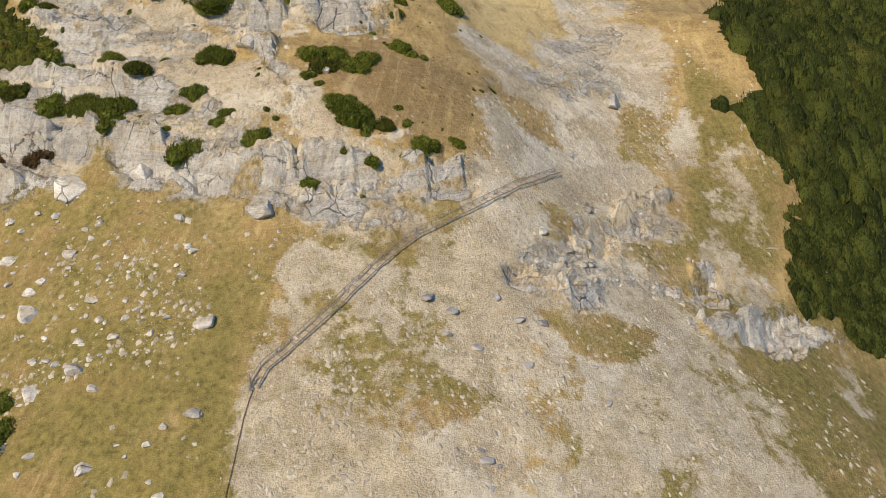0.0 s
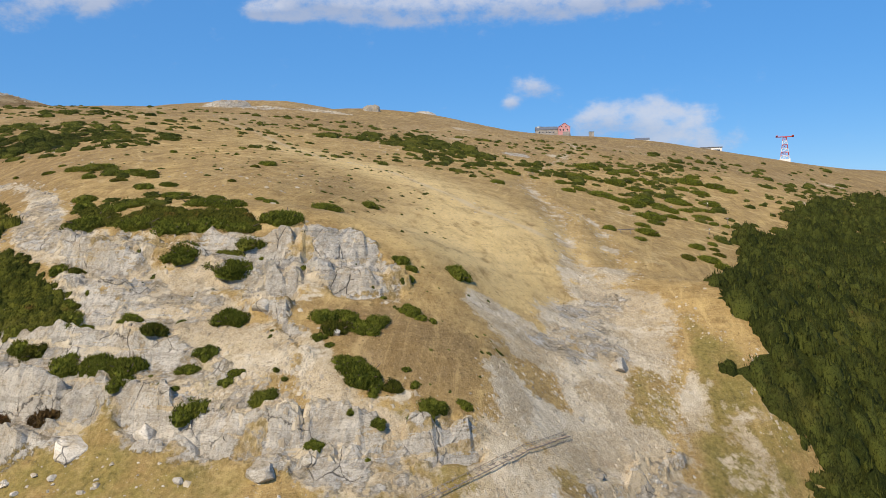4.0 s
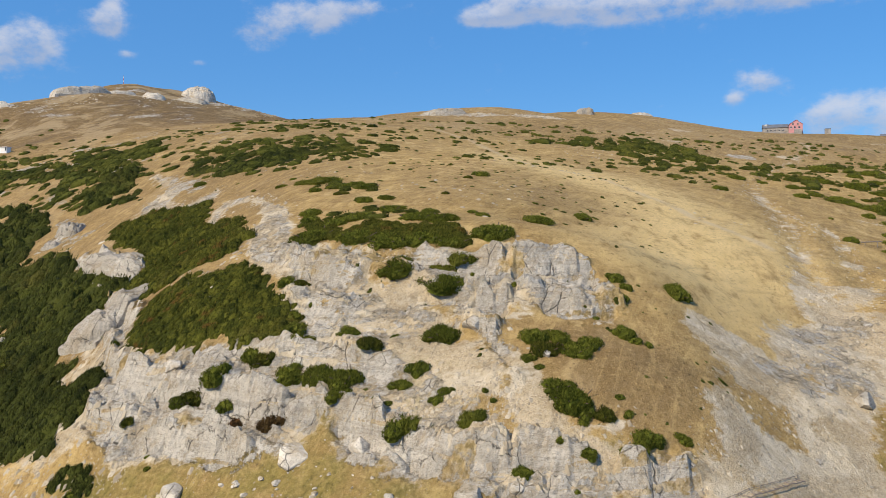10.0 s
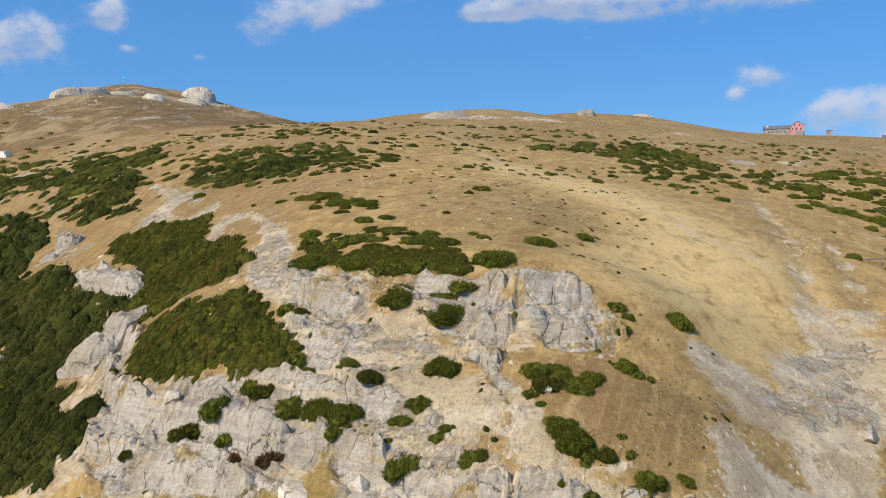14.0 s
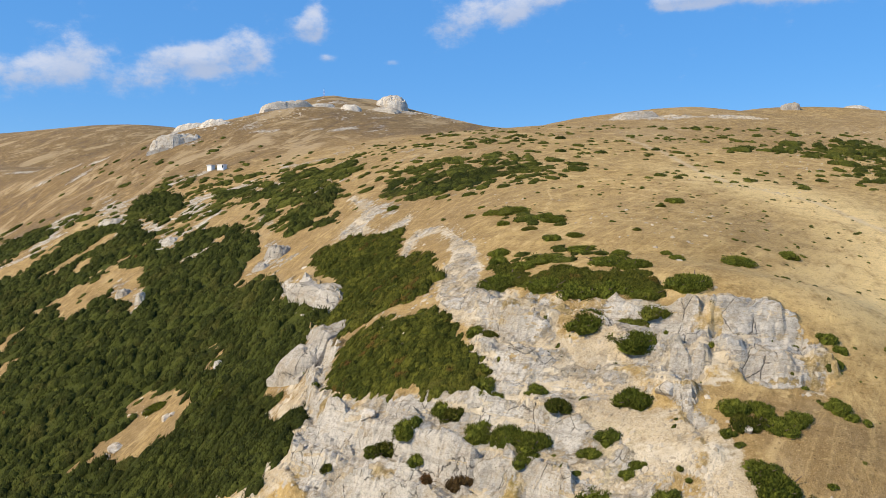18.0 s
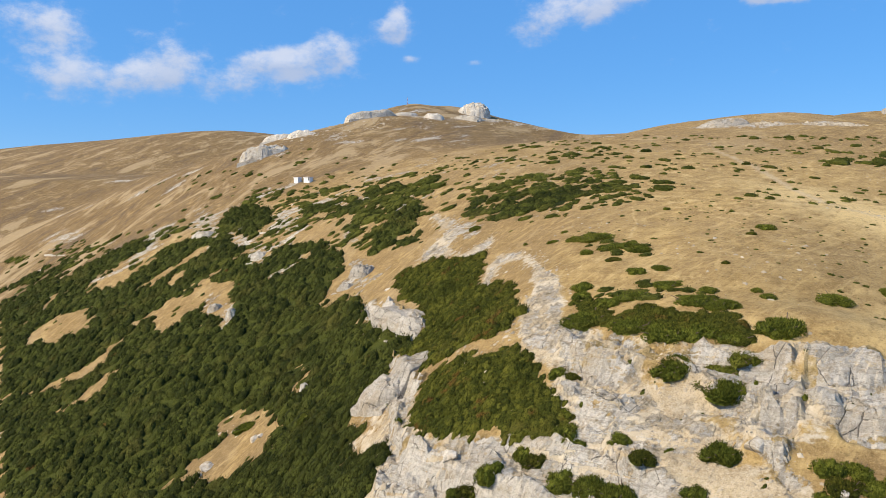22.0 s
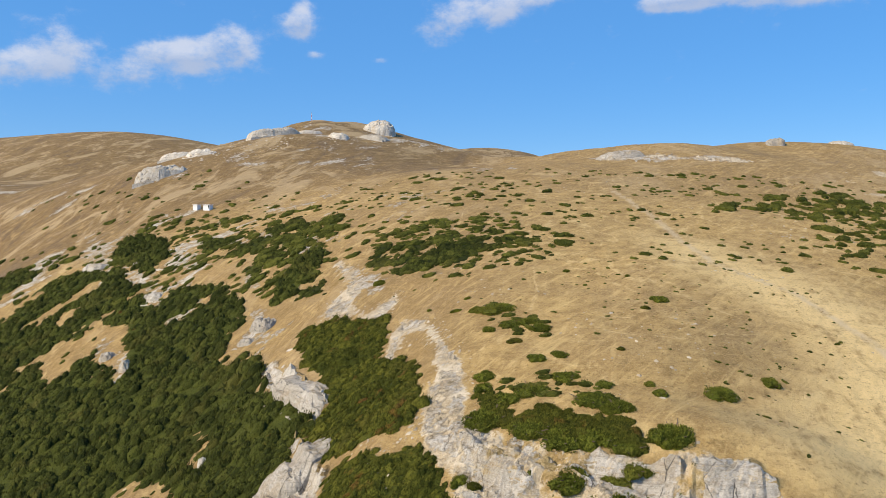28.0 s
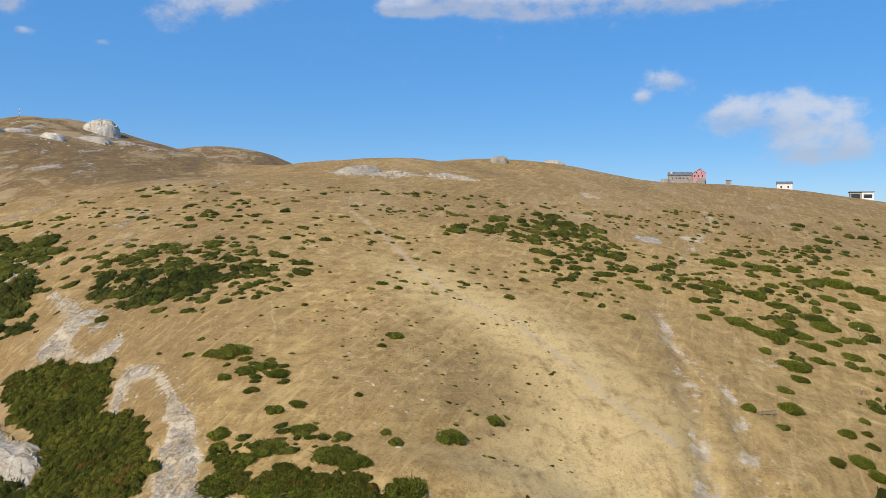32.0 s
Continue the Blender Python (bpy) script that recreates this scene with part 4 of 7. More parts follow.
def foliage_material(name, dark, light, rust=0.04):
    m = Nodes(name)
    r, lump = m.island(), m.noise(0.45, 4, 0.6)
    c = m.mix(m.step(m.math("ADD", m.math("MULTIPLY", r, 0.7), m.math("MULTIPLY", lump, 0.6)), 0.2, 1.05), dark, light)
    c = m.mix(m.math("MULTIPLY", m.step(m.noise(0.09, 5, 0.65), 0.52, 0.68), 0.6), c, tuple(0.55 * a + 0.45 * b for a, b in zip(light, (0.15, 0.115, 0.03))))
    c = m.mix(m.math("MULTIPLY", m.step(m.noise(0.06, 4, 0.6), 0.48, 0.36), 0.5), c, dark)
    c = m.mix(m.math("MULTIPLY", m.step(m.math("ADD", m.noise(0.22, 3), m.math("MULTIPLY", r, 0.1)), 0.80 - rust, 0.88 - rust), 0.65), c, (0.15, 0.062, 0.02))
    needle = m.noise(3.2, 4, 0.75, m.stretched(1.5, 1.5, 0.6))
    # shade between shoots and light on their tips, put into the colour along the bump
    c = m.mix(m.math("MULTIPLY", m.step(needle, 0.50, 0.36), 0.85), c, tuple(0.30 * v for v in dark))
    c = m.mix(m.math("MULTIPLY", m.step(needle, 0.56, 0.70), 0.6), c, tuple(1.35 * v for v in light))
    return m.finish(c, 0.85, m.bump(needle, 0.9, 0.4), spec=0.06)


def plain_material(name, color, other=None, scale=2.0, rough=0.8, metal=0.0, stretch=None):
    m = Nodes(name)
    other = other or tuple(0.7 * v for v in color)
    spread = m.noise(scale, 5, 0.65, m.stretched(*stretch) if stretch else None)
    c = m.mix(m.step(spread, 0.35, 0.7), color, other)
    return m.finish(c, rough, m.bump(m.noise(scale * 8, 3), 0.3, 0.02), metal)


GROUND = ground_material()
STONE = stone_material("pale limestone", 0.84)
STONE_WHITE = stone_material("white limestone", 1.12)
STONE_GREY = stone_material("grey slab stone", 0.95, 0.6)
PEBBLES = pebble_material()
# PINE is darkened for shade inside the thickets
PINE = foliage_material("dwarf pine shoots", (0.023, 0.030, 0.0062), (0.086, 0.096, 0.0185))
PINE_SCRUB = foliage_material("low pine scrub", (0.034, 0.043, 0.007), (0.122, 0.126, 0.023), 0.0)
# lighter copy for single pines: the sunlight on their shoots is in the colour
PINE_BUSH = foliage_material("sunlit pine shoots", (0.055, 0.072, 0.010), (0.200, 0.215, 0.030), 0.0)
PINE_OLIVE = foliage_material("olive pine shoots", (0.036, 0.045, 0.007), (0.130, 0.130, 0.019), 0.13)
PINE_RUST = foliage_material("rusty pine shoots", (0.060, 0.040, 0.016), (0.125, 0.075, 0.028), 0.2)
BARK = plain_material("pine bark", (0.17, 0.12, 0.085), (0.09, 0.065, 0.05), 6.0, 0.9, 0.0, (4, 4, 1))
TIMBER = plain_material("weathered timber", (0.27, 0.225, 0.18), (0.13, 0.108, 0.09), 5.0, 0.85)
STEEL = plain_material("galvanised steel", (0.30, 0.30, 0.30), (0.22, 0.20, 0.19), 3.0, 0.5, 0.6)
RUST = plain_material("rusty steel", (0.17, 0.085, 0.05), (0.10, 0.06, 0.04), 4.0, 0.8)
PINK = plain_material("pink render", (0.58, 0.285, 0.285), (0.50, 0.235, 0.235), 0.4, 0.85)
GREY_WALL = plain_material("grey rubble wall", (0.36, 0.335, 0.30), (0.23, 0.215, 0.195), 0.6, 0.9)
WHITE_WALL = plain_material("white panel", (0.78, 0.77, 0.74), (0.68, 0.67, 0.64), 0.3, 0.7)
ROOF = plain_material("sheet metal roof", (0.26, 0.265, 0.27), (0.19, 0.19, 0.195), 0.5, 0.45, 0.4)
DARK_GLASS = plain_material("dark window glass", (0.03, 0.035, 0.045), (0.05, 0.055, 0.06), 1.0, 0.12)
RED_PAINT = plain_material("red paint", (0.50, 0.06, 0.05), (0.40, 0.06, 0.05), 0.8, 0.6)
WHITE_PAINT = plain_material("white paint", (0.78, 0.76, 0.74), (0.66, 0.64, 0.62), 0.8, 0.6)


def part(name, bm, material, parent=None, label="", smooth=False):
    """Links a bmesh as one mesh object, under a thing or a part where a parent is given."""
    me = bpy.data.meshes.new(name)
    bm.to_mesh(me)
    bm.free()
    me.materials.append(material)
    if smooth:
        me.polygons.foreach_set("use_smooth", [True] * len(me.polygons))
    ob = new(name, me)
    if parent is not None:
        ob.parent = parent
    if label:
        ob["label"] = label
    return ob


def mesh_of(name, verts, faces, material, smooth=False):
    """A mesh straight from arrays; the faces all have the same number of corners."""
    verts, faces = np.asarray(verts, np.float32), np.asarray(faces, np.int32)
    me = bpy.data.meshes.new(name)
    count, corners = faces.shape
    me.vertices.add(len(verts))
    me.vertices.foreach_set("co", verts.ravel())
    me.loops.add(count * corners)
    me.loops.foreach_set("vertex_index", faces.ravel())
    me.polygons.add(count)
    me.polygons.foreach_set("loop_start", np.arange(0, count * corners, corners, dtype=np.int32))
    me.polygons.foreach_set("use_smooth", np.broadcast_to(smooth, count).copy())
    me.update(calc_edges=True)
    me.materials.append(material)
    return me


def box(bm, x0, x1, y0, y1, z0, z1, bevel=0.0):
    made = bmesh.ops.create_cube(bm, size=1.0, matrix=Matrix.LocRotScale(
        ((x0 + x1) / 2, (y0 + y1) / 2, (z0 + z1) / 2), None, (x1 - x0, y1 - y0, z1 - z0)))["verts"]
    if bevel:
        edges = list({e for v in made for e in v.link_edges})
        bmesh.ops.bevel(bm, geom=edges, offset=bevel, segments=1, affect="EDGES", profile=0.5)
    return bm


def beam(bm, a, b, thick, sides=5, thin=None):
    """A round bar from a to b."""
    a, b = Vector(a), Vector(b)
    turn = (b - a).to_track_quat("Z", "Y").to_matrix().to_4x4()
    bmesh.ops.create_cone(bm, cap_ends=True, segments=sides, radius1=thick, radius2=thin if thin is not None else thick,
                          depth=(b - a).length, matrix=Matrix.Translation((a + b) / 2) @ turn)
    return bm


# ---- the ground, one sheet to the horizon ----
ROCKS = [(outline, 1.2) for outline in HARD_ROCKS] + [(CLIFF_WEST, 0.8), (ROCK_NOSE, 0.8), (SPUR_RIM, 1.0)] + [(outline, 1.0) for outline in SPUR_CRAGS]
RUBBLE = [(ROCK_FACE, 2.2), (CLIFF_LOW, 1.0), (ROCK_FOOT, 1.2), (ROCK_RIB, 1.2), (ROCK_RIB_UPPER, 1.6), (LEDGES_EAST, 2.5)]
FAR_ROCKS = [(10, 427, 26, 17), (50, 424, 15, 9), (-185, 505, 14, 8), (-243, 403, 18, 12), (-160, 524, 12, 7), (-262, 445, 12, 6), (120, 330, 8, 6)]


def strata(x, y, z):
    """The tilted beds of the limestone: how high a place lies in them, and how far up its own bed."""
    s = z + 1.3 * fbm(x, y, 10, 3, 91) + 0.10 * x
    return s, s / 4.6 - np.floor(s / 4.6)


def cover(x, y, z):
    """How much of each kind of ground lies at a place, 0 to 1 across its ragged edge."""
    rock = np.full(x.shape, -99.0)
    for outline, wobble in ROCKS:
        rock = np.maximum(rock, inside(x, y, outline, wobble, 5.0))
    rock = ramp(-1.0, 1.2, rock)
    # between the hard bands the face is pale rubble with half-buried rock
    rubble = np.full(x.shape, -99.0)
    for outline, wobble in RUBBLE:
        rubble = np.maximum(rubble, inside(x, y, outline, wobble, 5.0))
    rubble = ramp(-1.4, 1.6, rubble)
    bare = rubble * ramp(-0.25, 0.35, fbm(x, y, 6, 4, 35))
    firm = np.maximum(rock, 0.30 * rubble + 0.22 * bare)
    rock = np.maximum(rock, 0.40 * rubble + 0.28 * bare)
    rock = np.maximum(rock, 0.24 * ramp(-2, 3, inside(x, y, GULLY_SCAR, 4.0, 8.0)) * ramp(-0.3, 0.2, fbm(x, y, 9, 4, 33)))
    for slab in [SLAB_EAST]:
        rock = np.maximum(rock, 0.60 * ramp(-2, 2, inside(x, y, slab, 2.0, 5.0)))
    for cx, cy, rx, ry in FAR_ROCKS:
        d = ((x - cx) / rx) ** 2 + ((y - cy) / ry) ** 2 + 0.9 * fbm(x, y, 14, 3, 41)
        rock = np.maximum(rock, 0.95 * (1 - ramp(0.5, 1.3, d)))
    # turf on the ledges, rock bones through thin turf on steep ground
    ledge = fbm(x, y * 1.7, 7.0, 5, 21)
    tread = ramp(0.55, 0.15, strata(x, y, z)[1])
    low_wall = ramp(-1, 1, inside(x, y, CLIFF_LOW))
    ledge = ledge - 0.3 * low_wall
    rock = rock * (1 - 0.72 * tread * ramp(-0.10, 0.14, ledge)) * (1 - 0.65 * ramp(0.12, 0.28, ledge))
    for outline in [DUST] + FINES:
        rock = rock * (1 - ramp(-0.6, 0.6, inside(x, y, outline, 0.6, 3.0)))
    bones = fbm(x, y, 30, 5, 77) + 0.5 * fbm(x, y, 5, 3, 78)
    west = ramp(-40, -90, x) * ramp(120, 150, y) * (1 - ramp(330, 380, y))
    rock = np.maximum(rock, 0.75 * ramp(0.50 - 0.12 * ramp(400, 470, y), 0.62 - 0.1 * ramp(400, 470, y), bones) * ramp(-20, -60, x) * (1 - ramp(600, 640, y)))
    ribs = fbm(0.8 * x - 0.6 * y, 0.4 * (0.6 * x + 0.8 * y), 20, 5, 79)
    rock = np.maximum(rock, 0.9 * west * np.maximum(ramp(0.38, 0.5, bones), 0.7 * ramp(0.33, 0.45, ribs + 0.25 * fbm(x, y, 4, 3, 39)) * ramp(170, 200, y)))
    for outline in SCARS_WEST:
        scar = ramp(-1.5, 1.5, inside(x, y, outline, 2.0, 7.0))
        rock = np.maximum(rock, scar * (0.72 + 0.5 * fbm(x, y, 7, 4, 65)))
    for outline in SCARS_SUMMIT:
        scar = ramp(-4, 4, inside(x, y, outline, 6.0, 16.0))
        rock = np.maximum(rock, scar * (0.40 + 0.7 * fbm(0.8 * x - 0.6 * y, 0.25 * (0.6 * x + 0.8 * y), 9, 4, 66)))
    scree = np.maximum(ramp(-4.5, 3.5, inside(x, y, SCREE, 5.0, 9.0)), ramp(-3.0, 2.5, inside(x, y, GULLY_SCAR, 4.0, 8.0)))
    scree = np.maximum(scree, 0.95 * rubble * (1 - 0.52 * ramp(0.08, 0.26, ledge)))
    scree = np.maximum(scree, ramp(-0.8, 0.8, inside(x, y, DUST, 0.6, 3.0)))
    for line, wide in ((GULLY, 3.2), (GULLY_EAST, 2.2)):
        d, t = along(x + 3.0 * fbm(x, y, 11, 4, 5), y, line)
        scree = np.maximum(scree, 0.8 * ramp(wide * (0.5 + t), 0.2 * wide * (0.5 + t), d) * ramp(-0.2, 0.2, fbm(x, y, 7, 4, 9)))
    scree = np.maximum(scree, 0.8 * ramp(0.40, 0.55, fbm(x, y, 24, 4, 63)) * ramp(60, 120, x) * ramp(150, 200, y) * (1 - ramp(400, 500, y)))
    green = np.maximum(0.95 * ramp(-4, 3, inside(x, y, GREEN_FRONT)), np.maximum(0.9 * ramp(-3, 3, inside(x, y, GREEN_SPUR)), ramp(-3, 2, inside(x, y, GREEN_FAN))))
    green = np.maximum(green, 0.85 * ramp(84, 66, y) * ramp(-0.5, 0.2, fbm(x, y, 16, 3, 55)))
    green = np.maximum(green, 0.8 * ramp(8, -4, x) * ramp(94, 86, y))
    patch = ramp(-0.1, 0.45, fbm(x, y * 0.6, 7, 4, 51))
    scree = scree * (1 - 0.38 * patch * ramp(72, 62, y)) * (1 - 0.4 * ramp(0.25, 0.5, fbm(x, y, 5, 3, 52)))
    scree = scree * (1 - 0.88 * ramp(-1.5, 1.0, inside(x, y, TURF_LEFT, 1.5, 4.0)))
    scree = np.maximum(scree, 0.9 * ramp(-4, 2, inside(x, y, BARE_WEST, 3.0, 7.0)))
    scree = np.maximum(scree, 0.62 * ramp(38, 46, x) * ramp(74, 66, x - 0.5 * (y - 70)) * ramp(96, 84, y) * ramp(-0.3, 0.3, fbm(x, y, 9, 4, 54)))
    scree = scree * (1 - 0.9 * ramp(-1.5, 2, inside(x, y, DRY_STRIP, 2.5, 5.0)))
    for outline in FINES:
        scree = np.maximum(scree, ramp(-0.8, 0.8, inside(x, y, outline, 0.8, 3.0)))
    rib = np.maximum(inside(x, y, ROCK_RIB, 0.8, 4.0), inside(x, y, ROCK_RIB_UPPER, 1.0, 4.0))
    rib = ramp(-0.1, 1.2, rib)
    scree = np.maximum(scree, rib)
    rock = np.maximum(rock, rib * (0.50 + 0.35 * fbm(x, y, 5, 3, 36)))
    for outline in LEDGE_TURF:
        thin = ramp(-1.5, 1.5, inside(x, y, outline, 2.5, 5.0))
        scree = scree * (1 - 0.75 * thin * ramp(-0.35, 0.1, fbm(x, y, 4, 4, 37)))
        green = np.maximum(green, 0.7 * thin)
    heath = 0.15 * ramp(-10, 8, inside(x, y, HEATH, 6.0, 20.0))
    heath = np.maximum(heath, 0.42 * ramp(285, 350, y + 12 * fbm(x, y, 40, 3, 38)))
    heath = np.maximum(heath, 0.6 * ramp(-3, 3, inside(x, y, TURF_BROWN, 3.0, 6.0)))
    heath = np.maximum(heath, 0.95 * ramp(300, 420, y - 0.6 * (x + 120)) * ramp(-20, -110, x))
    heath = np.maximum(heath, 0.42 * ramp(-12, -44, x) * ramp(90, 110, y) * ramp(330, 250, y))
    pale = ramp(-14, 12, inside(x, y, PALE_GRASS, 7.0, 24.0))
    d, t = along(x + 1.5 * fbm(x, y, 12, 3, 6), y, TRAIL)
    path = 0.7 * ramp(1.6, 0.5, d)
    return rock, scree, green, pale, path, heath, firm


def relief(x, y, z, firm, scree):
    """Ledges and blocks of the rock, hummocks of the turf, lumps of the scree."""
    hard = ramp(0.25, 0.75, firm)
    s, _ = strata(x, y, z)
    bed = z
    for high, sharp in ((4.6, 0.62), (1.3, 0.5), (0.5, 0.4)):
        k = np.floor(s / high)
        f = s / high - k
        up = high * (k + 0.32 + ramp(sharp, 0.97, f)) - s
        z = z + hard * up * (0.75 if high > 2 else 0.55)
        s = s + 0.4 * fbm(x, y, 3, 2, 92)
    best, second, tag = cells(x * 0.8 + 0.7 * fbm(x, y, 3, 3, 93), bed * 1.4 + 0.5 * fbm(x, y, 3, 3, 99), 2.4, 5)
    z = z + hard * ((tag - 0.5) * 1.3 - 0.45 * ramp(0.10, 0.0, second - best) * (tag > 0.45))
    best, second, tag = cells(x, y, 1.0, 6)
    z = z + hard * ((tag - 0.5) * 0.4 + 0.75 * fbm(x, y, 2.6, 4, 94) + 0.9 * fbm(x, y, 6.5, 3, 98))
    soft = 1 - hard
    z = z + soft * (0.22 * fbm(x, y, 6, 4, 95) + 0.10 * fbm(x, y, 1.5, 3, 96)) * (1 + 0.6 * scree)
    z = z + soft * 0.45 * fbm(x, y, 38, 3, 97) * ramp(118, 150, y)
    best, second, tag = cells(x, y, 0.9, 8)
    z = z + soft * scree * 0.28 * np.maximum(0.45 - best, 0) * (tag > 0.6) * 2
    for line, deep, wide in ((GULLY, 1.2, 2.6), (GULLY_EAST, 0.8, 2.0)):
        d, t = along(x + 3.0 * fbm(x, y, 11, 4, 5), y, line)
        z = z - deep * (0.25 + 0.75 * t) * np.exp(-((d / (wide * (0.5 + t))) ** 2))
    return z


def land(x, y):
    """The finished height of the ground at some places."""
    x, y = np.atleast_1d(np.asarray(x, float)), np.atleast_1d(np.asarray(y, float))
    z = base_height(x, y).reshape(x.shape)
    _, scree, *_, firm = cover(x, y, z)
    return relief(x, y, z, firm, scree)


def graded(a, b, lo, hi, fine, grow):
    """Stations from a to b, fine between lo and hi, coarser outwards."""
    mid = list(np.arange(lo, hi, fine))
    left, step, v = [], fine, lo
    while v > a:
        step *= grow
        v -= step
        left.append(v)
    right, step, v = [], fine, mid[-1]
    while v < b:
        step *= grow
        v += step
        right.append(v)
    return np.array(left[::-1] + mid + right)


gx, gy = graded(-2600, 2600, -56, 70, 0.43, 1.034), graded(-400, 3800, 47, 114, 0.40, 1.028)
GX, GY = np.meshgrid(gx, gy)
fx_, fy_ = GX.ravel(), GY.ravel()
smooth_ = base_height(fx_, fy_)
rock_, scree_, green_, pale_, path_, heath_, firm_ = cover(fx_, fy_, smooth_)
GZ = relief(fx_, fy_, smooth_, firm_, scree_)
rows_, cols_ = GX.shape
index = np.arange(rows_ * cols_).reshape(rows_, cols_)
quads = np.stack([index[:-1, :-1], index[:-1, 1:], index[1:, 1:], index[1:, :-1]], -1).reshape(-1, 4)
sheet = mesh_of("ground", np.stack([fx_, fy_, GZ], -1), quads, GROUND, True)
for mask_name, mask_values in (("rock", rock_), ("scree", scree_), ("green", green_), ("pale", pale_), ("path", path_), ("heath", heath_), ("firm", firm_)):
    layer = sheet.attributes.new(mask_name, "FLOAT", "POINT")
    layer.data.foreach_set("value", np.asarray(mask_values, np.float32))
sheet.polygons.foreach_set("use_smooth", firm_[quads].mean(1) < 0.35)
tagged(new("ground", sheet), "steep mountain ground of dry turf, scree and pale limestone ledges", "mountainside", kind="structure")


GRID_Z = GZ.reshape(rows_, cols_)


def on_ground(x, y):
    """Height of the sheet itself at one place, between its corners."""
    i, j = np.clip(np.searchsorted(gx, x) - 1, 0, cols_ - 2), np.clip(np.searchsorted(gy, y) - 1, 0, rows_ - 2)
    u, v = (x - gx[i]) / (gx[i + 1] - gx[i]), (y - gy[j]) / (gy[j + 1] - gy[j])
    h = GRID_Z
    return (h[j, i] * (1 - u) + h[j, i + 1] * u) * (1 - v) + (h[j + 1, i] * (1 - u) + h[j + 1, i + 1] * u) * v

# ---- shrubs: place and half width ----
SHRUBS_RIM = [
    (-18.2, 116.2, 3.21), (-16, 120.5, 1.65), (-13, 123.5, 2.53), (-8, 128.2, 1.97), (-11.4, 112.1, 2.71), (-7.3, 109.9, 3.04), (-3.4, 110.2, 3.04), (1.4, 108.5, 2.25),
    (2.6, 105.4, 1.82), (6.8, 110.7, 2.68), (6.4, 109, 1.28), (-3.7, 118.8, 2.84), (0.1, 116.3, 2), (-21, 128.9, 1.59), (-20.4, 124.8, 1.29), (-5.8, 102.9, 2.14),
    (0.1, 104, 1.8), (0.1, 100.2, 2.64), (-24.4, 163.4, 3.28), (-20.2, 152.4, 1.84), (-27.7, 163.1, 1.65), (-23.5, 150, 1.12), (-16.8, 154.6, 2.05), (-13.7, 150.5, 2),
    (-18, 143, 1.26), (-13.3, 134.7, 1.37), (-9.5, 136.6, 1.21), (-1.9, 125.7, 1.14), (4.7, 127.8, 0.9), (6.1, 124.2, 1.23), (14.7, 129.5, 2.4), (7.9, 171.6, 1.49),
]
SHRUBS_FACE = [
    (-35.7, 91.7, 0.81), (-32.1, 88, 0.39), (-31.6, 86.6, 0.44), (-23.2, 96.4, 1.03), (-20.6, 93.3, 1.33), (-49.4, 117.8, 0.66), (-43, 105.8, 0.66), (-38.2, 101.5, 0.75), (-17.4, 95.6, 1.46), (-15.7, 93.9, 0.83), (-17.5, 98.2, 0.86), (-16, 98.6, 0.46), (-20.2, 104.7, 1), (-18.2, 103.9, 0.98), (-10.9, 94.4, 1.21), (-11.8, 93, 0.54), (-8.4, 90.8, 1.37), (-5.6, 102.8, 1.71), (0.6, 99.7, 1.89), (3.6, 99.6, 0.4), (-0.1, 91.9, 1.91), (-5.3, 92.6, 0.64), (-4.4, 85.9, 1.1), (-2.7, 87.2, 1.22), (-7.1, 84.8, 0.45), (-5.8, 83.6, 0.54), (-4, 80.2, 1.56), (-0.7, 82.5, 0.72), (0.3, 83.2, 0.68), (4.2, 81.7, 0.43), (5, 80.8, 0.43), (2.9, 79.3, 1.3), (7.3, 73.4, 0.88), (8.6, 98.7, 0.63), (-33.1, 84.2, 0.65), (-39.9, 86.8, 0.8), (-28.6, 92.8, 1.58), (-25.8, 92.2, 1.45), (-30.1, 92.6, 1.14), (-24.2, 90.1, 1.09), (-17.1, 90.7, 1.61), (-14.1, 89.4, 1.89), (-10.6, 88.1, 1.96), (-11.1, 85.8, 1.21),
]
SHRUBS_FACE_EAST = [
    (21.5, 102, 1.02), (22.7, 100.5, 0.77), (21.3, 97.7, 0.98), (29.7, 103.3, 1.67), (20.1, 90.8, 1.18), (21.2, 89.7, 0.75), (22.7, 89.2, 0.64), (17.5, 92.9, 0.44), (10.1, 89.4, 1.3), (12.6, 89.3, 1.3), (11.1, 87, 1.52), (14, 86.9, 1.53), (15.9, 88.1, 1.24), (9.1, 85.7, 0.75), (10.1, 84.3, 0.54), (11.5, 81.6, 1.34), (12.7, 80, 1.89), (13.6, 78.4, 1.11), (15.7, 78.5, 1.11), (13.3, 77.4, 0.6), (18, 78.5, 0.61), (17.6, 80.4, 0.53), (19.3, 76.6, 1.26), (18.2, 75.2, 1.05), (16.6, 74.8, 0.5), (22.9, 77.3, 0.81), (13.4, 73.8, 0.67), (11.9, 71.8, 0.39), (10.8, 74.7, 0.49), (18.2, 102.4, 0.48),
]
SHRUBS_LEDGES = [
    (5.2, 165.2, 1), (0.5, 139.3, 0.77), (-60.8, 202.2, 1.95), (-40, 170.8, 0.72), (-32.9, 165.6, 1.02), (-31.9, 173, 0.83), (-1.4, 115.2, 1.19), (-10, 116.6, 1.6),
    (-12.2, 193.6, 0.87), (1.8, 189.8, 0.74), (-16.9, 94, 1.02), (-18.1, 98.8, 1.06), (3.5, 100.3, 0.49), (-22.1, 94.6, 1.39), (-32.9, 104.3, 0.39), (23.6, 136.8, 1.46),
    (-50.2, 120, 0.54), (-70.4, 130.1, 1.82),
]
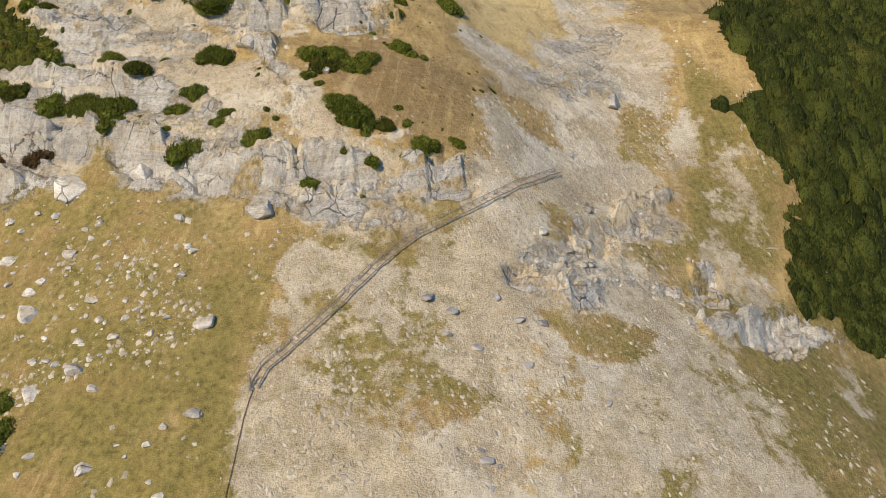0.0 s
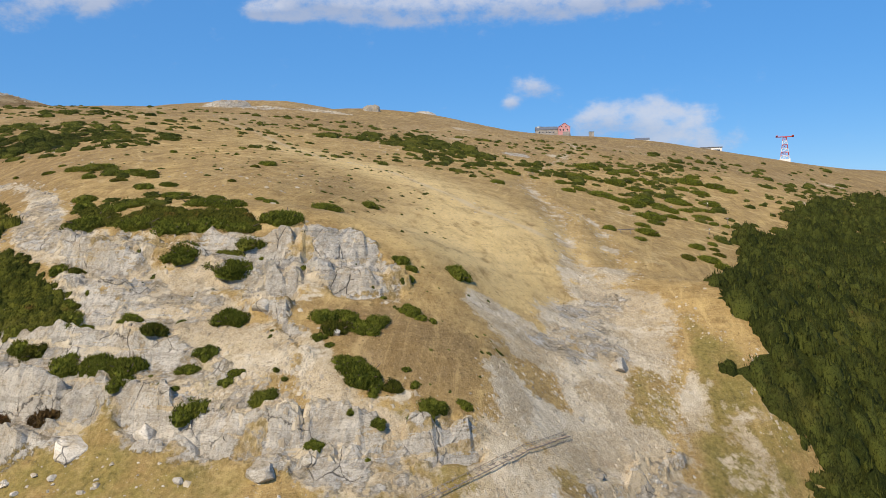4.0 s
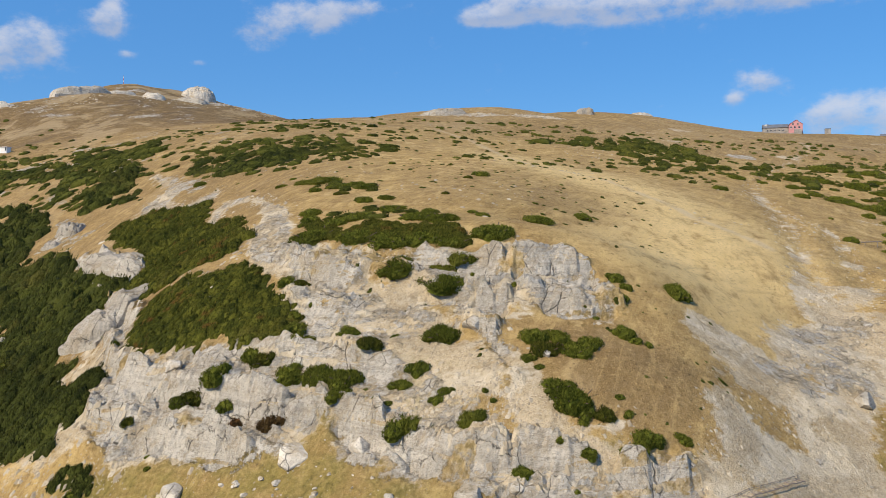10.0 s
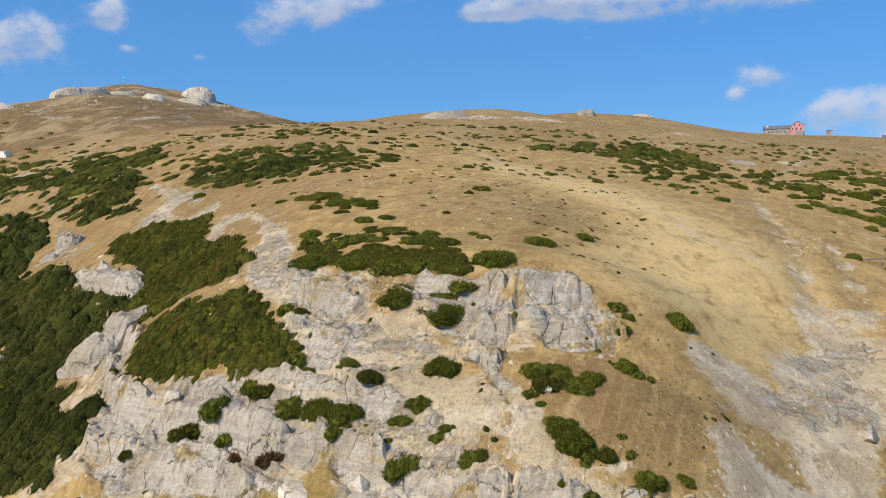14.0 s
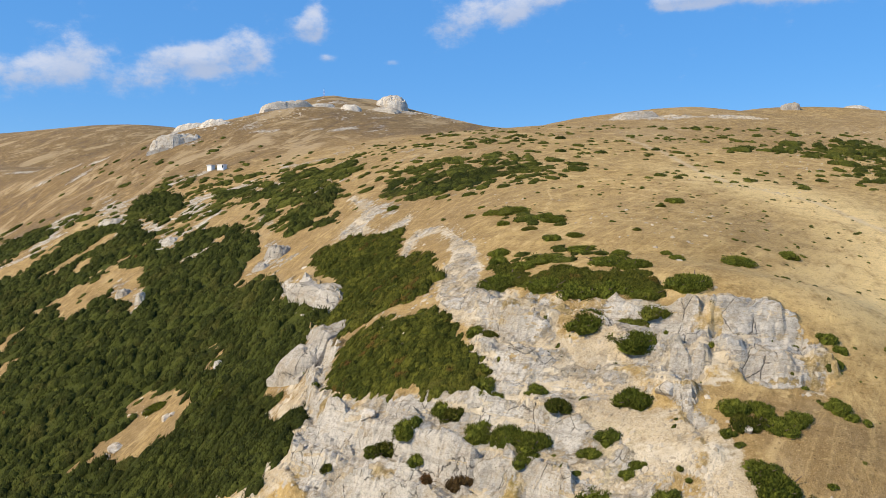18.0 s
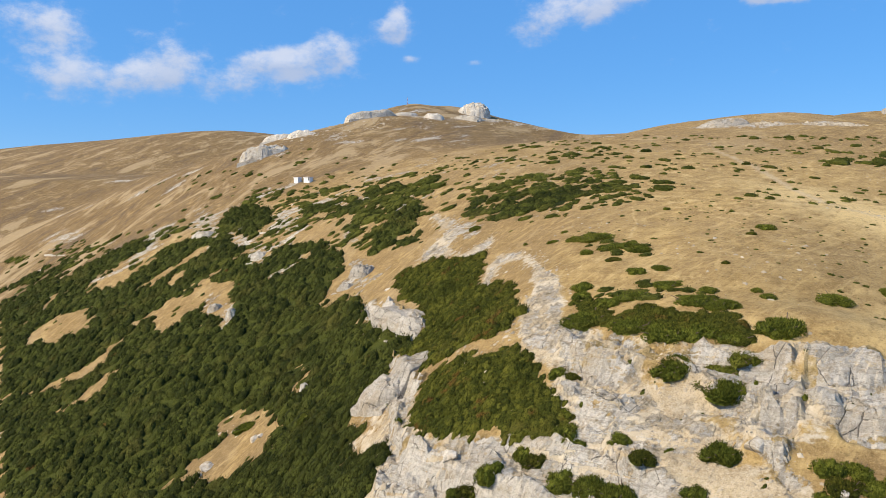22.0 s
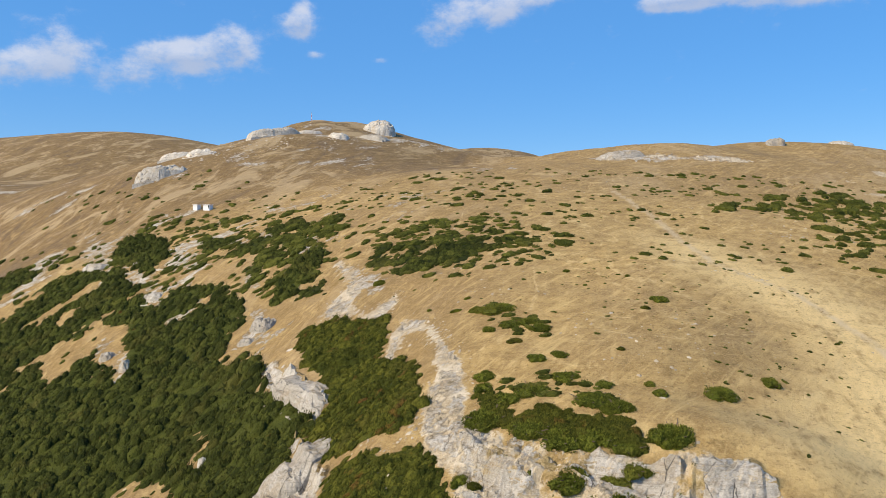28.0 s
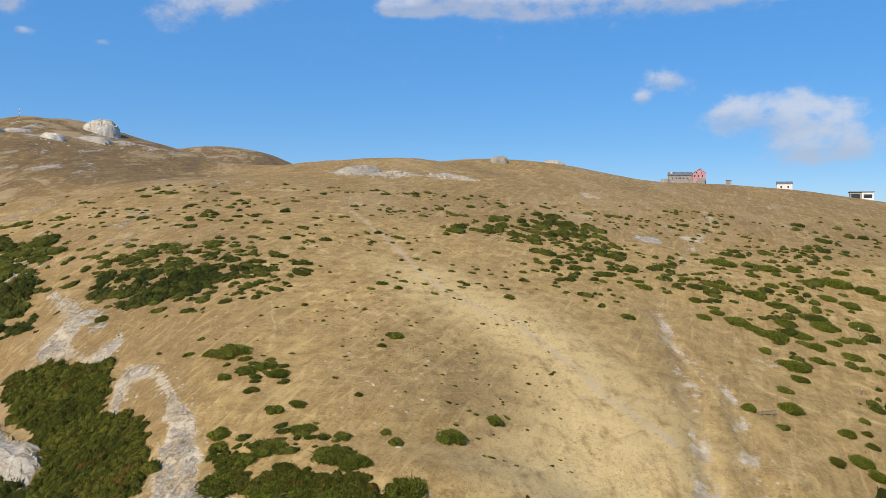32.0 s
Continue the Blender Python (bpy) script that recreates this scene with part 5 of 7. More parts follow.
SHRUBS_EAST = [
    (104, 242, 2.22), (106.8, 231.9, 2.32), (100.2, 226, 2.29), (109.4, 225.2, 4.23), (112.2, 221.2, 2.94), (116, 216.8, 4.18), (126.2, 229.2, 3.55), (126.3, 220.6, 3.46),
    (138.7, 230.4, 4.12), (142.6, 229.8, 2.3), (126.1, 212.2, 3.17), (134.7, 217.2, 2.18), (144.4, 221.4, 2.71), (109.8, 194.5, 4.06), (120.4, 201.1, 2.42), (134.1, 207.6, 3.4),
    (132.7, 199.7, 1.66), (136, 198.5, 1.46), (106.4, 185.7, 2.41), (97.3, 176.3, 2), (106.5, 202.7, 1.88), (81.8, 162.2, 1.77), (93.1, 165.3, 3.13), (85.5, 155.1, 1.4),
    (100.3, 157.1, 2.03), (106.4, 159.1, 1.34), (103.6, 153.2, 1.57), (95.7, 145.9, 2.65), (89.8, 143.6, 1.67), (96.5, 141, 2), (109.9, 165.3, 1.21), (153.4, 234.5, 4.06),
]
SHRUBS_EAST_UPPER = [
    (146.1, 212, 1.33), (163.5, 253.9, 4.12), (158.3, 259.2, 3.36), (136.1, 293.3, 5.41), (154.5, 291.3, 4.99), (165.2, 294, 3.41), (117.1, 261, 3.38), (121, 257.3, 2.89),
    (129.6, 253.6, 4.34), (132.2, 245.8, 2.84), (136.9, 244.3, 1.9), (140.9, 278.1, 2.64), (147.5, 262.5, 2.25), (142.4, 266.6, 2.56), (148.6, 269.2, 2.09), (184.3, 292.8, 3.2),
    (200.7, 300.5, 2.25), (173.1, 278.4, 6.16), (181.1, 272, 4.51), (182.7, 266.3, 3.35), (93.7, 271.6, 2.92), (109, 279, 2.22), (72.9, 213.1, 1.9), (90.8, 250.5, 2.7),
    (110, 264.4, 1.64), (97.8, 248.8, 1.53), (121.4, 232.2, 1.51), (115.8, 176.3, 0.66), (123.5, 180.8, 0.91), (123.4, 199.6, 1.05), (90.5, 189.3, 0.71),
]
BOULDERS_GRASS = [
    (-18.1, 70.4, 1.62), (-17.2, 73.2, 0.75), (-18.4, 72.8, 0.83), (-20.5, 71.5, 0.45), (-13.6, 65.4, 0.62), (-17.4, 65.5, 0.59), (-13.7, 63, 1.15), (-17.2, 62.6, 1.16),
    (-12.2, 60.7, 0.72), (-18.1, 62.1, 0.34), (-12.7, 54.8, 1.06), (-16.9, 57.6, 0.68), (-17.7, 56.5, 0.46), (-3.2, 63.1, 1.24), (-7.5, 50.4, 0.7), (-6.9, 55.3, 0.49),
    (-8.1, 54.4, 0.51), (-9.8, 67.5, 0.39), (-8.4, 66.8, 0.34), (-12.1, 72.2, 0.41), (-9.7, 71.8, 0.4), (-14.7, 74.7, 0.91), (-20.7, 77.4, 1.11), (-12.6, 68.9, 0.85),
    (-10.7, 56.9, 0.38), (-10.4, 55.4, 0.31), (-9.7, 54.2, 0.37), (-8, 51.7, 0.36), (-10.6, 64.4, 0.3), (-11.1, 63.3, 0.33), (-3.5, 66.4, 0.27), (-4.6, 55.6, 0.98),
]
BOULDERS_SCREE = [
    (17.4, 60.7, 0.61), (23.3, 59.8, 0.6), (18.7, 57.5, 0.52), (25.6, 59.8, 0.61), (30.8, 63.2, 0.52), (22.8, 56, 0.41), (29.3, 56.4, 0.36), (25.6, 54.9, 0.29),
    (15.5, 61.9, 0.71), (29.6, 53.9, 0.36), (29, 53, 0.41), (16.7, 48.7, 0.53), (16.3, 46.7, 0.26), (16.3, 58.6, 0.46), (22.1, 61.9, 0.6), (17.5, 48.2, 0.38),
    (16.4, 49.4, 0.32),
]
BOULDERS_FACE = [
    (-15.2, 81.5, 2.09), (2.5, 71.9, 2.11), (6.6, 72.2, 0.95), (-32, 96.1, 1.44), (10.9, 86.1, 0.78), (3.5, 91.8, 1.9), (-16.4, 79.4, 0.59), (-12.1, 76.6, 0.62),
    (-27.7, 82.9, 1.92), (-20.8, 81.1, 0.61), (-4.9, 73.6, 0.7), (-8.3, 80.9, 1.74), (49.3, 94.7, 2.11),
]


# ---- dwarf pines ----
def shoots(rng, places, ways, lengths, widths):
    """Needle-covered shoots: slim three-sided spikes, all in one array of triangles."""
    n = len(places)
    ways = ways / np.linalg.norm(ways, axis=1)[:, None]
    side = np.cross(ways, rng.normal(size=(n, 3)))
    side /= np.linalg.norm(side, axis=1)[:, None] + 1e-9
    other = np.cross(ways, side)
    ring = []
    for k in range(3):
        a = 2.0944 * k
        ring.append(places + widths[:, None] * (math.cos(a) * side + math.sin(a) * other))
    tip = places + ways * lengths[:, None]
    verts = np.stack([*ring, tip], 1).reshape(-1, 3)
    first = 4 * np.arange(n)[:, None]
    tris = np.concatenate([first + np.array([[0, 1, 3]]), first + np.array([[1, 2, 3]]), first + np.array([[2, 0, 3]])])
    return verts, tris


def crown_arrays(rng, count, flat=0.55, lumps=5, segs=9, rings=4):
    """A mound of upright shoots one metre in half width, uneven in outline, with gaps."""
    turns = rng.uniform(0, 6.283, lumps)
    centres = np.stack([0.55 * np.cos(turns), 0.55 * np.sin(turns), np.zeros(lumps)], -1) * rng.uniform(0.5, 1.0, (lumps, 1))
    radii = rng.uniform(0.38, 0.62, lumps)
    centres = np.concatenate([centres, [[0, 0, 0]]])
    radii = np.append(radii, 0.62)
    # cores: low lumpy domes that close the mound
    cv, ct, base = [], [], 0
    for c, r in zip(centres, radii):
        for ring in range(rings):
            e = ring / (rings - 0.6) * 1.5708
            for k in range(segs):
                a = 6.283 * k / segs + ring * 0.3
                wob = 1 + rng.uniform(-0.16, 0.16)
                cv.append(c + 0.84 * r * wob * np.array([math.cos(a) * math.cos(e), math.sin(a) * math.cos(e), 1.55 * flat * math.sin(e) - (0.28 if ring == 0 else 0)]))
        for ring in range(rings - 1):
            for k in range(segs):
                p, q = base + ring * segs + k, base + ring * segs + (k + 1) % segs
                ct += [(p, q, q + segs), (p, q + segs, p + segs)]
        top = base + (rings - 1) * segs
        ct += [(top, top + k, top + k + 1) for k in range(1, segs - 1)]
        base += rings * segs
    pick = rng.choice(len(radii), count, p=radii**2 / (radii**2).sum())
    a, e = rng.uniform(0, 6.283, count), np.arcsin(rng.uniform(0.0, 1.0, count))
    out = np.stack([np.cos(a) * np.cos(e), np.sin(a) * np.cos(e), np.sin(e)], -1)
    place = centres[pick] + radii[pick][:, None] * out * np.array([1, 1, 1.55 * flat]) * rng.uniform(0.80, 1.0, (count, 1))
    way = out * 0.55 + np.array([0, 0, 0.9]) + rng.normal(0, 0.22, (count, 3))
    fine = 0.68 if count >= 1200 else 1.0
    sv, st = shoots(rng, place, way, fine * rng.uniform(0.10, 0.20, count), fine * rng.uniform(0.026, 0.048, count))
    return np.concatenate([np.array(cv), sv]), np.concatenate([np.array(ct), st + len(cv)])


def stems_mesh(name, rng):
    """Bent brown limbs that creep out from the root under the crown."""
    bm = bmesh.new()
    for k in range(7):
        a = 6.283 * k / 7 + rng.uniform(-0.3, 0.3)
        reach, lift = rng.uniform(0.55, 0.85), rng.uniform(0.25, 0.5)
        p0, p1 = Vector((0, 0, -0.05)), Vector((0.5 * reach * math.cos(a), 0.5 * reach * math.sin(a), 0.12))
        p2 = Vector((reach * math.cos(a + 0.2), reach * math.sin(a + 0.2), lift))
        beam(bm, p0, p1, 0.05, 5, 0.035)
        beam(bm, p1, p2, 0.035, 5, 0.012)
    me = bpy.data.meshes.new(name)
    bm.to_mesh(me)
    bm.free()
    me.materials.append(BARK)
    return me


PINE_KINDS = []
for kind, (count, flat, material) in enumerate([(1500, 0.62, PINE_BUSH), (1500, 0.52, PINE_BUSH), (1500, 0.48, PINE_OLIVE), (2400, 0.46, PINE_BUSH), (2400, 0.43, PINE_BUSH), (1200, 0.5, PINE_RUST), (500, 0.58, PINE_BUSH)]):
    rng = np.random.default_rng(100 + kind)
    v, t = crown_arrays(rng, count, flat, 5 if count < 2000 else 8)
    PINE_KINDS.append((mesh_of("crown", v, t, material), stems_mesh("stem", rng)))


def dwarf_pine(x, y, half, kind, label, group, squash=1.0):
    base = new("dwarf_pine")
    crown, stems = PINE_KINDS[kind]
    for name, me in (("crown", crown), ("stem", stems)):
        ob = new(name, me)
        ob.parent = base
    rng = random.Random(int(x * 37 + y * 91))
    dx, dy = 0.5 * half, 0.5 * half
    low = min(on_ground(x, y), on_ground(x - dx, y), on_ground(x + dx, y), on_ground(x, y - dy))
    tilt = (on_ground(x, y + dy) - on_ground(x, y - dy)) / (2 * dy)
    lean = (on_ground(x + dx, y) - on_ground(x - dx, y)) / (2 * dx)
    base.matrix_basis = Matrix.LocRotScale((x, y, 0.5 * low + 0.5 * on_ground(x, y) - 0.04 * half),
                                           Euler((0.6 * math.atan(max(-0.9, min(0.9, tilt))), -0.6 * math.atan(max(-0.9, min(0.9, lean))), 0)).to_matrix() @ Matrix.Rotation(rng.uniform(0, 6.283), 3, "Z"),
                                           (half * rng.uniform(1.2, 1.34), half * rng.uniform(1.02, 1.2), half * squash * rng.uniform(1.15, 1.5)))
    return tagged(base, label, "shrub", group)


for places, group, words in ((SHRUBS_RIM, "pines along the cliff rim", "dark green dwarf mountain pine on turf above the cliff"),
                             (SHRUBS_FACE, "pines on the rock face", "dark green dwarf mountain pine rooted on limestone ledge"),
                             (SHRUBS_FACE_EAST, "pines on the rock face", "dark green dwarf mountain pine on turf among limestone"),
                             (SHRUBS_LEDGES, "pines on the rock face", "small green dwarf mountain pine on rocky ledge"),
                             (SHRUBS_EAST, "pines on the dry slope", "rounded dwarf mountain pine standing alone on dry grass"),
                             (SHRUBS_EAST_UPPER, "pines on the dry slope", "low spreading dwarf mountain pine on dry upper slope")):
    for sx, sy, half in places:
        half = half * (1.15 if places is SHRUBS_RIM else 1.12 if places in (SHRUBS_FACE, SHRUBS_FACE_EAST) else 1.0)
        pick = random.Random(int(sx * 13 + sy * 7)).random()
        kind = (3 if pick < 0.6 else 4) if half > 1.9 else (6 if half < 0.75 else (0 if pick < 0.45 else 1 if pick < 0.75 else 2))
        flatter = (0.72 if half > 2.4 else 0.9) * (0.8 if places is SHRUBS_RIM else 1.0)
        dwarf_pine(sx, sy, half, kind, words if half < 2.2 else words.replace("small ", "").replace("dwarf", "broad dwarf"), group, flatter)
for sx, sy, half in ((-22.6, 88.4, 1.4), (-18.3, 86.2, 1.5)):
    dwarf_pine(sx, sy, half, 5, "rust-brown half-dead dwarf pine hanging on cliff", "pines on the rock face", 0.8)

for sx, sy, half in ((-20.1, 60.6, 1.9), (-19.7, 63.2, 1.3)):
    dwarf_pine(sx, sy, half, 0, "dark green dwarf mountain pine at the foot of the grass slope", "pines on the dry slope", 0.8)

dwarf_pine(-92.5, 144.6, 2.2, 1, "dark green dwarf mountain pine alone in a clearing", "pines on the dry slope", 0.8)


THICKET_CROWNS = [[crown_arrays(np.random.default_rng(400 + 10 * grade + k), count, 0.55, lumps, segs, rings) for k in range(4)] for grade, (count, lumps, segs, rings) in enumerate(((240, 5, 9, 4), (95, 3, 7, 3), (40, 2, 7, 3)))]


def thicket(name, outline, label, gaps=(), spacing=2.0, high=1.0, seed=1, open_=None, material=PINE, fray=None, far_at=0.0, grade=1, fill=1.0, far_step=1.55, grow=0.0, margin=1.9):
    """A stand of dwarf pine: crowns grown into one another over dark twigs, ragged at the edge."""
    rng = np.random.default_rng(seed)
    pts = np.asarray(outline, float)
    (x0, y0), (x1, y1) = pts.min(0) - 3, pts.max(0) + 3

    def depth(x, y):
        d = inside(x, y, outline, 2.0, 7.0, seed) + grow
        for gap in gaps:
            d = np.minimum(d, margin - inside(x, y, gap, 2.4, 6.0, seed + 3))
        if open_ is not None:
            room = open_ if fray is None else open_ - fray[2] * ramp(fray[0], fray[1], y)
            cross, upward = 0.8 * x - 0.6 * y, 0.6 * x + 0.8 * y
            d = np.minimum(d, 9.0 * (fbm(cross, upward * 0.35, 15, 4, seed + 9) + 0.4 * fbm(x, y, 7, 3, seed + 10) + room))
        return d

    verts, tris, soft, base = [], [], [], 0
    core = np.array([61 * 6, 33 * 4, 33 * 3])
    zones = [(spacing, grade, 0.0, far_at or 1e9)] + ([(far_step * spacing, 2, far_at, 1e9)] if far_at else [])
    for step, sort, near_end, far_end in zones:
        sx, sy = np.meshgrid(np.arange(x0, x1, step), np.arange(y0, y1, step))
        sx, sy = (sx + rng.uniform(-0.55, 0.55, sx.shape) * step).ravel(), (sy + rng.uniform(-0.55, 0.55, sy.shape) * step).ravel()
        away = np.hypot(sx, sy)
        d = depth(sx, sy)
        ok = (d > 0.2) & (away >= near_end) & (away < far_end) & (rng.random(len(sx)) < fill) & (away < 470)
        sx, sy, d = sx[ok], sy[ok], d[ok]
        n = len(sx)
        if n == 0:
            continue
        sz = land(sx, sy)
        gx_, gy_ = (land(sx + 0.7, sy) - land(sx - 0.7, sy)) / 1.4, (land(sx, sy + 0.7) - land(sx, sy - 0.7)) / 1.4
        r = step * rng.uniform(0.90, 1.28, n) * (0.5 + 0.5 * ramp(0.0, 2.0, d))
        tall = r * high * rng.uniform(0.75, 1.35, n)
        turn = rng.uniform(0, 6.283, n)
        wide = rng.uniform(0.9, 1.3, n)
        which = rng.integers(0, 4, n)
        for sort_no in range(4):
            v, t = THICKET_CROWNS[sort][sort_no]
            at = which == sort_no
            m = int(at.sum())
            if m == 0:
                continue
            c, s = np.cos(turn[at])[:, None], np.sin(turn[at])[:, None]
            px, py = (v[:, 0] * c - v[:, 1] * s) * (r * wide)[at][:, None], (v[:, 0] * s + v[:, 1] * c) * (r / wide)[at][:, None]
            lean_x, lean_y = np.clip(gx_[at], -2, 2)[:, None], np.clip(gy_[at], -2, 2)[:, None]
            pz = v[:, 2] * tall[at][:, None] + px * lean_x + py * lean_y + sz[at][:, None] - 0.06 * r[at][:, None]
            verts.append(np.stack([px + sx[at][:, None], py + sy[at][:, None], pz], -1).reshape(-1, 3))
            tris.append((t[None] + (base + len(v) * np.arange(m))[:, None, None]).reshape(-1, 3))
            soft.append(np.tile(np.arange(len(t)) < core[sort], m))
            base += m * len(v)
    # low growth that closes the floor between the crowns
    cell = 0.75 * spacing
    fx, fy = np.meshgrid(np.arange(x0, x1, cell), np.arange(y0, y1, cell))
    deep = depth(fx.ravel(), fy.ravel()).reshape(fx.shape)
    deep = np.where(np.hypot(fx, fy) < 470, deep, -9.0) if fill == 1.0 else np.full(fx.shape, -9.0)
    rise = 0.12 + 0.07 * spacing * (0.5 + 0.5 * fbm(fx.ravel(), fy.ravel(), 3.5, 3, seed + 40).reshape(fx.shape))
    fz = land(fx.ravel(), fy.ravel()).reshape(fx.shape) + rise * ramp(0.2, 1.6, deep) - 0.5 * ramp(0.6, -0.4, deep)
    at = np.arange(fx.size).reshape(fx.shape)
    closed = (deep[:-1, :-1] > 0) & (deep[1:, 1:] > 0) & (deep[:-1, 1:] > 0) & (deep[1:, :-1] > 0)
    quads_ = np.stack([at[:-1, :-1], at[:-1, 1:], at[1:, 1:], at[1:, :-1]], -1)[closed]
    used = np.unique(quads_)
    renum = np.zeros(fx.size, int)
    renum[used] = np.arange(len(used))
    verts.append(np.stack([fx.ravel(), fy.ravel(), fz.ravel()], -1)[used])
    tris.append(renum[np.concatenate([quads_[:, [0, 1, 2]], quads_[:, [0, 2, 3]]])] + base)
    soft.append(np.full(len(tris[-1]), True))
    me = mesh_of(name, np.concatenate(verts), np.concatenate(tris), material, np.concatenate(soft))
    return tagged(new(name, me), label, "pine thicket", kind="stuff")


thicket("pine_thicket", PINES_WEST, "dense dark green dwarf pine thicket covering a steep slope", CLEARINGS + SCARS_WEST + [CLIFF_WEST, ROCK_NOSE], 2.0, 1.05, 11, 0.92, PINE, (165, 310, 0.66), 150, 1, 1.0, 1.55, 0.8, 1.0)
thicket("pine_thicket", PINES_MIDDLE, "dense dwarf pine thicket between two limestone ribs", [ROCK_RIB, CLIFF_WEST, ROCK_NOSE, ROCK_RIB_UPPER], 1.7, 1.05, 12, 0.50, PINE_OLIVE, None, 0.0, 1, 1.0, 1.55, 0.9, 0.4)
thicket("pine_thicket", PINES_LEDGE, "green dwarf pine thicket with rusty patches above the cliff", [], 1.25, 0.95, 13, None, PINE_OLIVE, None, 0.0, 1, 1.0, 1.55, 1.3)
thicket("pine_thicket", PINES_RIM, "long green dwarf pine thicket along the cliff rim", [], 1.3, 0.95, 18, None, PINE_OLIVE, None, 0.0, 0)
thicket("pine_thicket", PINES_UPPER, "strip of dwarf pine thicket on the upper ridge", [], 2.6, 1.2, 14, None, PINE, None, 0.0, 2, 1.0, 1.55, -0.6)
thicket("pine_thicket", PINES_CLUMP, "round dark dwarf pine thicket beside limestone crags", [], 2.8, 1.3, 15, None, PINE, None, 0.0, 2, 1.0, 1.55, -0.8)
thicket("pine_thicket", PINES_FOOT, "dwarf pine thicket at the foot of the cliff", [], 1.4, 1.1, 16, None, PINE, None, 0.0, 0)
thicket("pine_thicket", PINES_EAST, "dense dark green dwarf pine thicket on the far spur", [CLEARING_EAST], 1.7, 1.45, 17, 1.2, PINE, (125, 230, 0.95), 112, 1, 1.0, 2.1)
for k, strip in enumerate(STRIPS):
    thicket("pine_thicket", strip, "belt of dark dwarf pine thicket on dry turf", SCARS_WEST, 2.1, 0.85, 50 + k, 0.40 if k < 5 else -0.06, PINE, None, 0.0, 2, 1.0, 1.55, 0.0 if k < 5 else -0.5, 0.5)


def scattered(name, label, count, seed, where, sizes, thin=1.0):
    """Many low pines far up the slope, each a small lumpy mound, in one mesh."""
    rng = np.random.default_rng(seed)
    (x0, y0), (x1, y1) = np.min(where, 0), np.max(where, 0)
    verts, tris, base = [], [], 0
    kinds = [crown_arrays(np.random.default_rng(300 + k), 26, 0.54, 2, 7, 3) for k in range(4)]
    tx, ty = rng.uniform(x0, x1, 14 * count), rng.uniform(y0, y1, 14 * count)
    fits = (inside(tx, ty, where) > 0) & (rng.random(14 * count) < thin * (0.5 + 1.4 * fbm(tx, ty, 22.0, 3, seed)))
    for made, (x, y) in enumerate(zip(tx[fits][:count], ty[fits][:count])):
        r = rng.uniform(*sizes) * (0.6 + 0.8 * rng.random() ** 2)
        v, t = kinds[made % 4]
        a = rng.normal(0, 0.45)
        turn = np.array([[math.cos(a), -math.sin(a), 0], [math.sin(a), math.cos(a), 0], [0, 0, 1]])
        p = (v * np.array([1.5, 0.85, 1.0])) @ turn.T * r
        slope_x, slope_y = (on_ground(x + 1, y) - on_ground(x - 1, y)) / 2, (on_ground(x, y + 1) - on_ground(x, y - 1)) / 2
        p[:, 2] += p[:, 0] * slope_x + p[:, 1] * slope_y - 0.05
        verts.append(p + np.array([x, y, on_ground(x, y)]))
        tris.append(t + base)
        base += len(v)
    me = mesh_of(name, np.concatenate(verts), np.concatenate(tris), PINE_SCRUB)
    return tagged(new(name, me), label, "pine scrub", kind="stuff")


scattered("pine_scrub", "low dwarf pine mounds dotted over the dry shoulder", 110, 41, BELT_WEST, (0.8, 2.2), 1.0)
scattered("pine_scrub", "close-set olive dwarf pine mounds on the dry shoulder", 120, 55, BELT_DENSE, (1.2, 2.3), 2.2)
scattered("pine_scrub", "close-set dwarf pine mounds along the shoulder", 100, 56, BELT_SHOULDER, (1.1, 2.2), 2.0)
scattered("pine_scrub", "small cluster of dwarf pine mounds on dry turf", 26, 57, BELT_CLUSTER, (0.9, 1.9), 2.5)
scattered("pine_scrub", "low dwarf pine mounds behind the cliff rim", 40, 58, BELT_RIM_UPPER, (0.6, 1.5), 2.0)
scattered("pine_scrub", "low dwarf pine mounds on the upper dry slope", 230, 42, BELT_MIDDLE, (1.5, 3.6), 1.2)
scattered("pine_scrub", "low dwarf pine mounds on the stony dry slope", 150, 43, BELT_EAST, (1.2, 3.2))
scattered("pine_scrub", "low dwarf pine mounds along the ridge shoulder", 110, 44, BELT_UPPER, (1.6, 3.4))
scattered("pine_scrub", "sparse small dwarf pines over the high pasture", 950, 45, [(-150, 230), (-60, 210), (0, 200), (110, 230), (230, 330), (200, 400), (0, 370), (-120, 380), (-190, 310)], (0.7, 2.1))
scattered("pine_scrub", "sparse small dwarf pines on the far plateau", 130, 46, [(110, 190), (150, 160), (330, 330), (380, 430), (260, 430), (160, 320)], (1.5, 3.6))
scattered("pine_scrub", "sparse small dwarf pines on the western slope", 90, 47, [(-330, 330), (-220, 300), (-130, 240), (-110, 290), (-200, 400), (-330, 420)], (1.2, 2.8))
scattered("pine_scrub", "dwarf pine mounds between limestone crags of the western slope", 420, 52, BELT_CRAGS, (1.4, 3.2), 1.6)
scattered("pine_scrub", "dwarf pine mounds thinning out above the spur", 170, 53, BELT_SPUR, (1.2, 2.8), 1.5)
scattered("pine_scrub", "small dwarf pines scattered through the clearings of the west slope", 150, 54, [(-260, 290), (-150, 250), (-95, 200), (-75, 165), (-60, 130), (-110, 125), (-230, 200)], (0.6, 1.6), 1.2)
scattered("low_scrub", "tiny juniper tufts dotted over the near turf", 210, 48, [(-25, 118), (25, 108), (40, 120), (45, 200), (-40, 215), (-60, 190)], (0.2, 0.7))
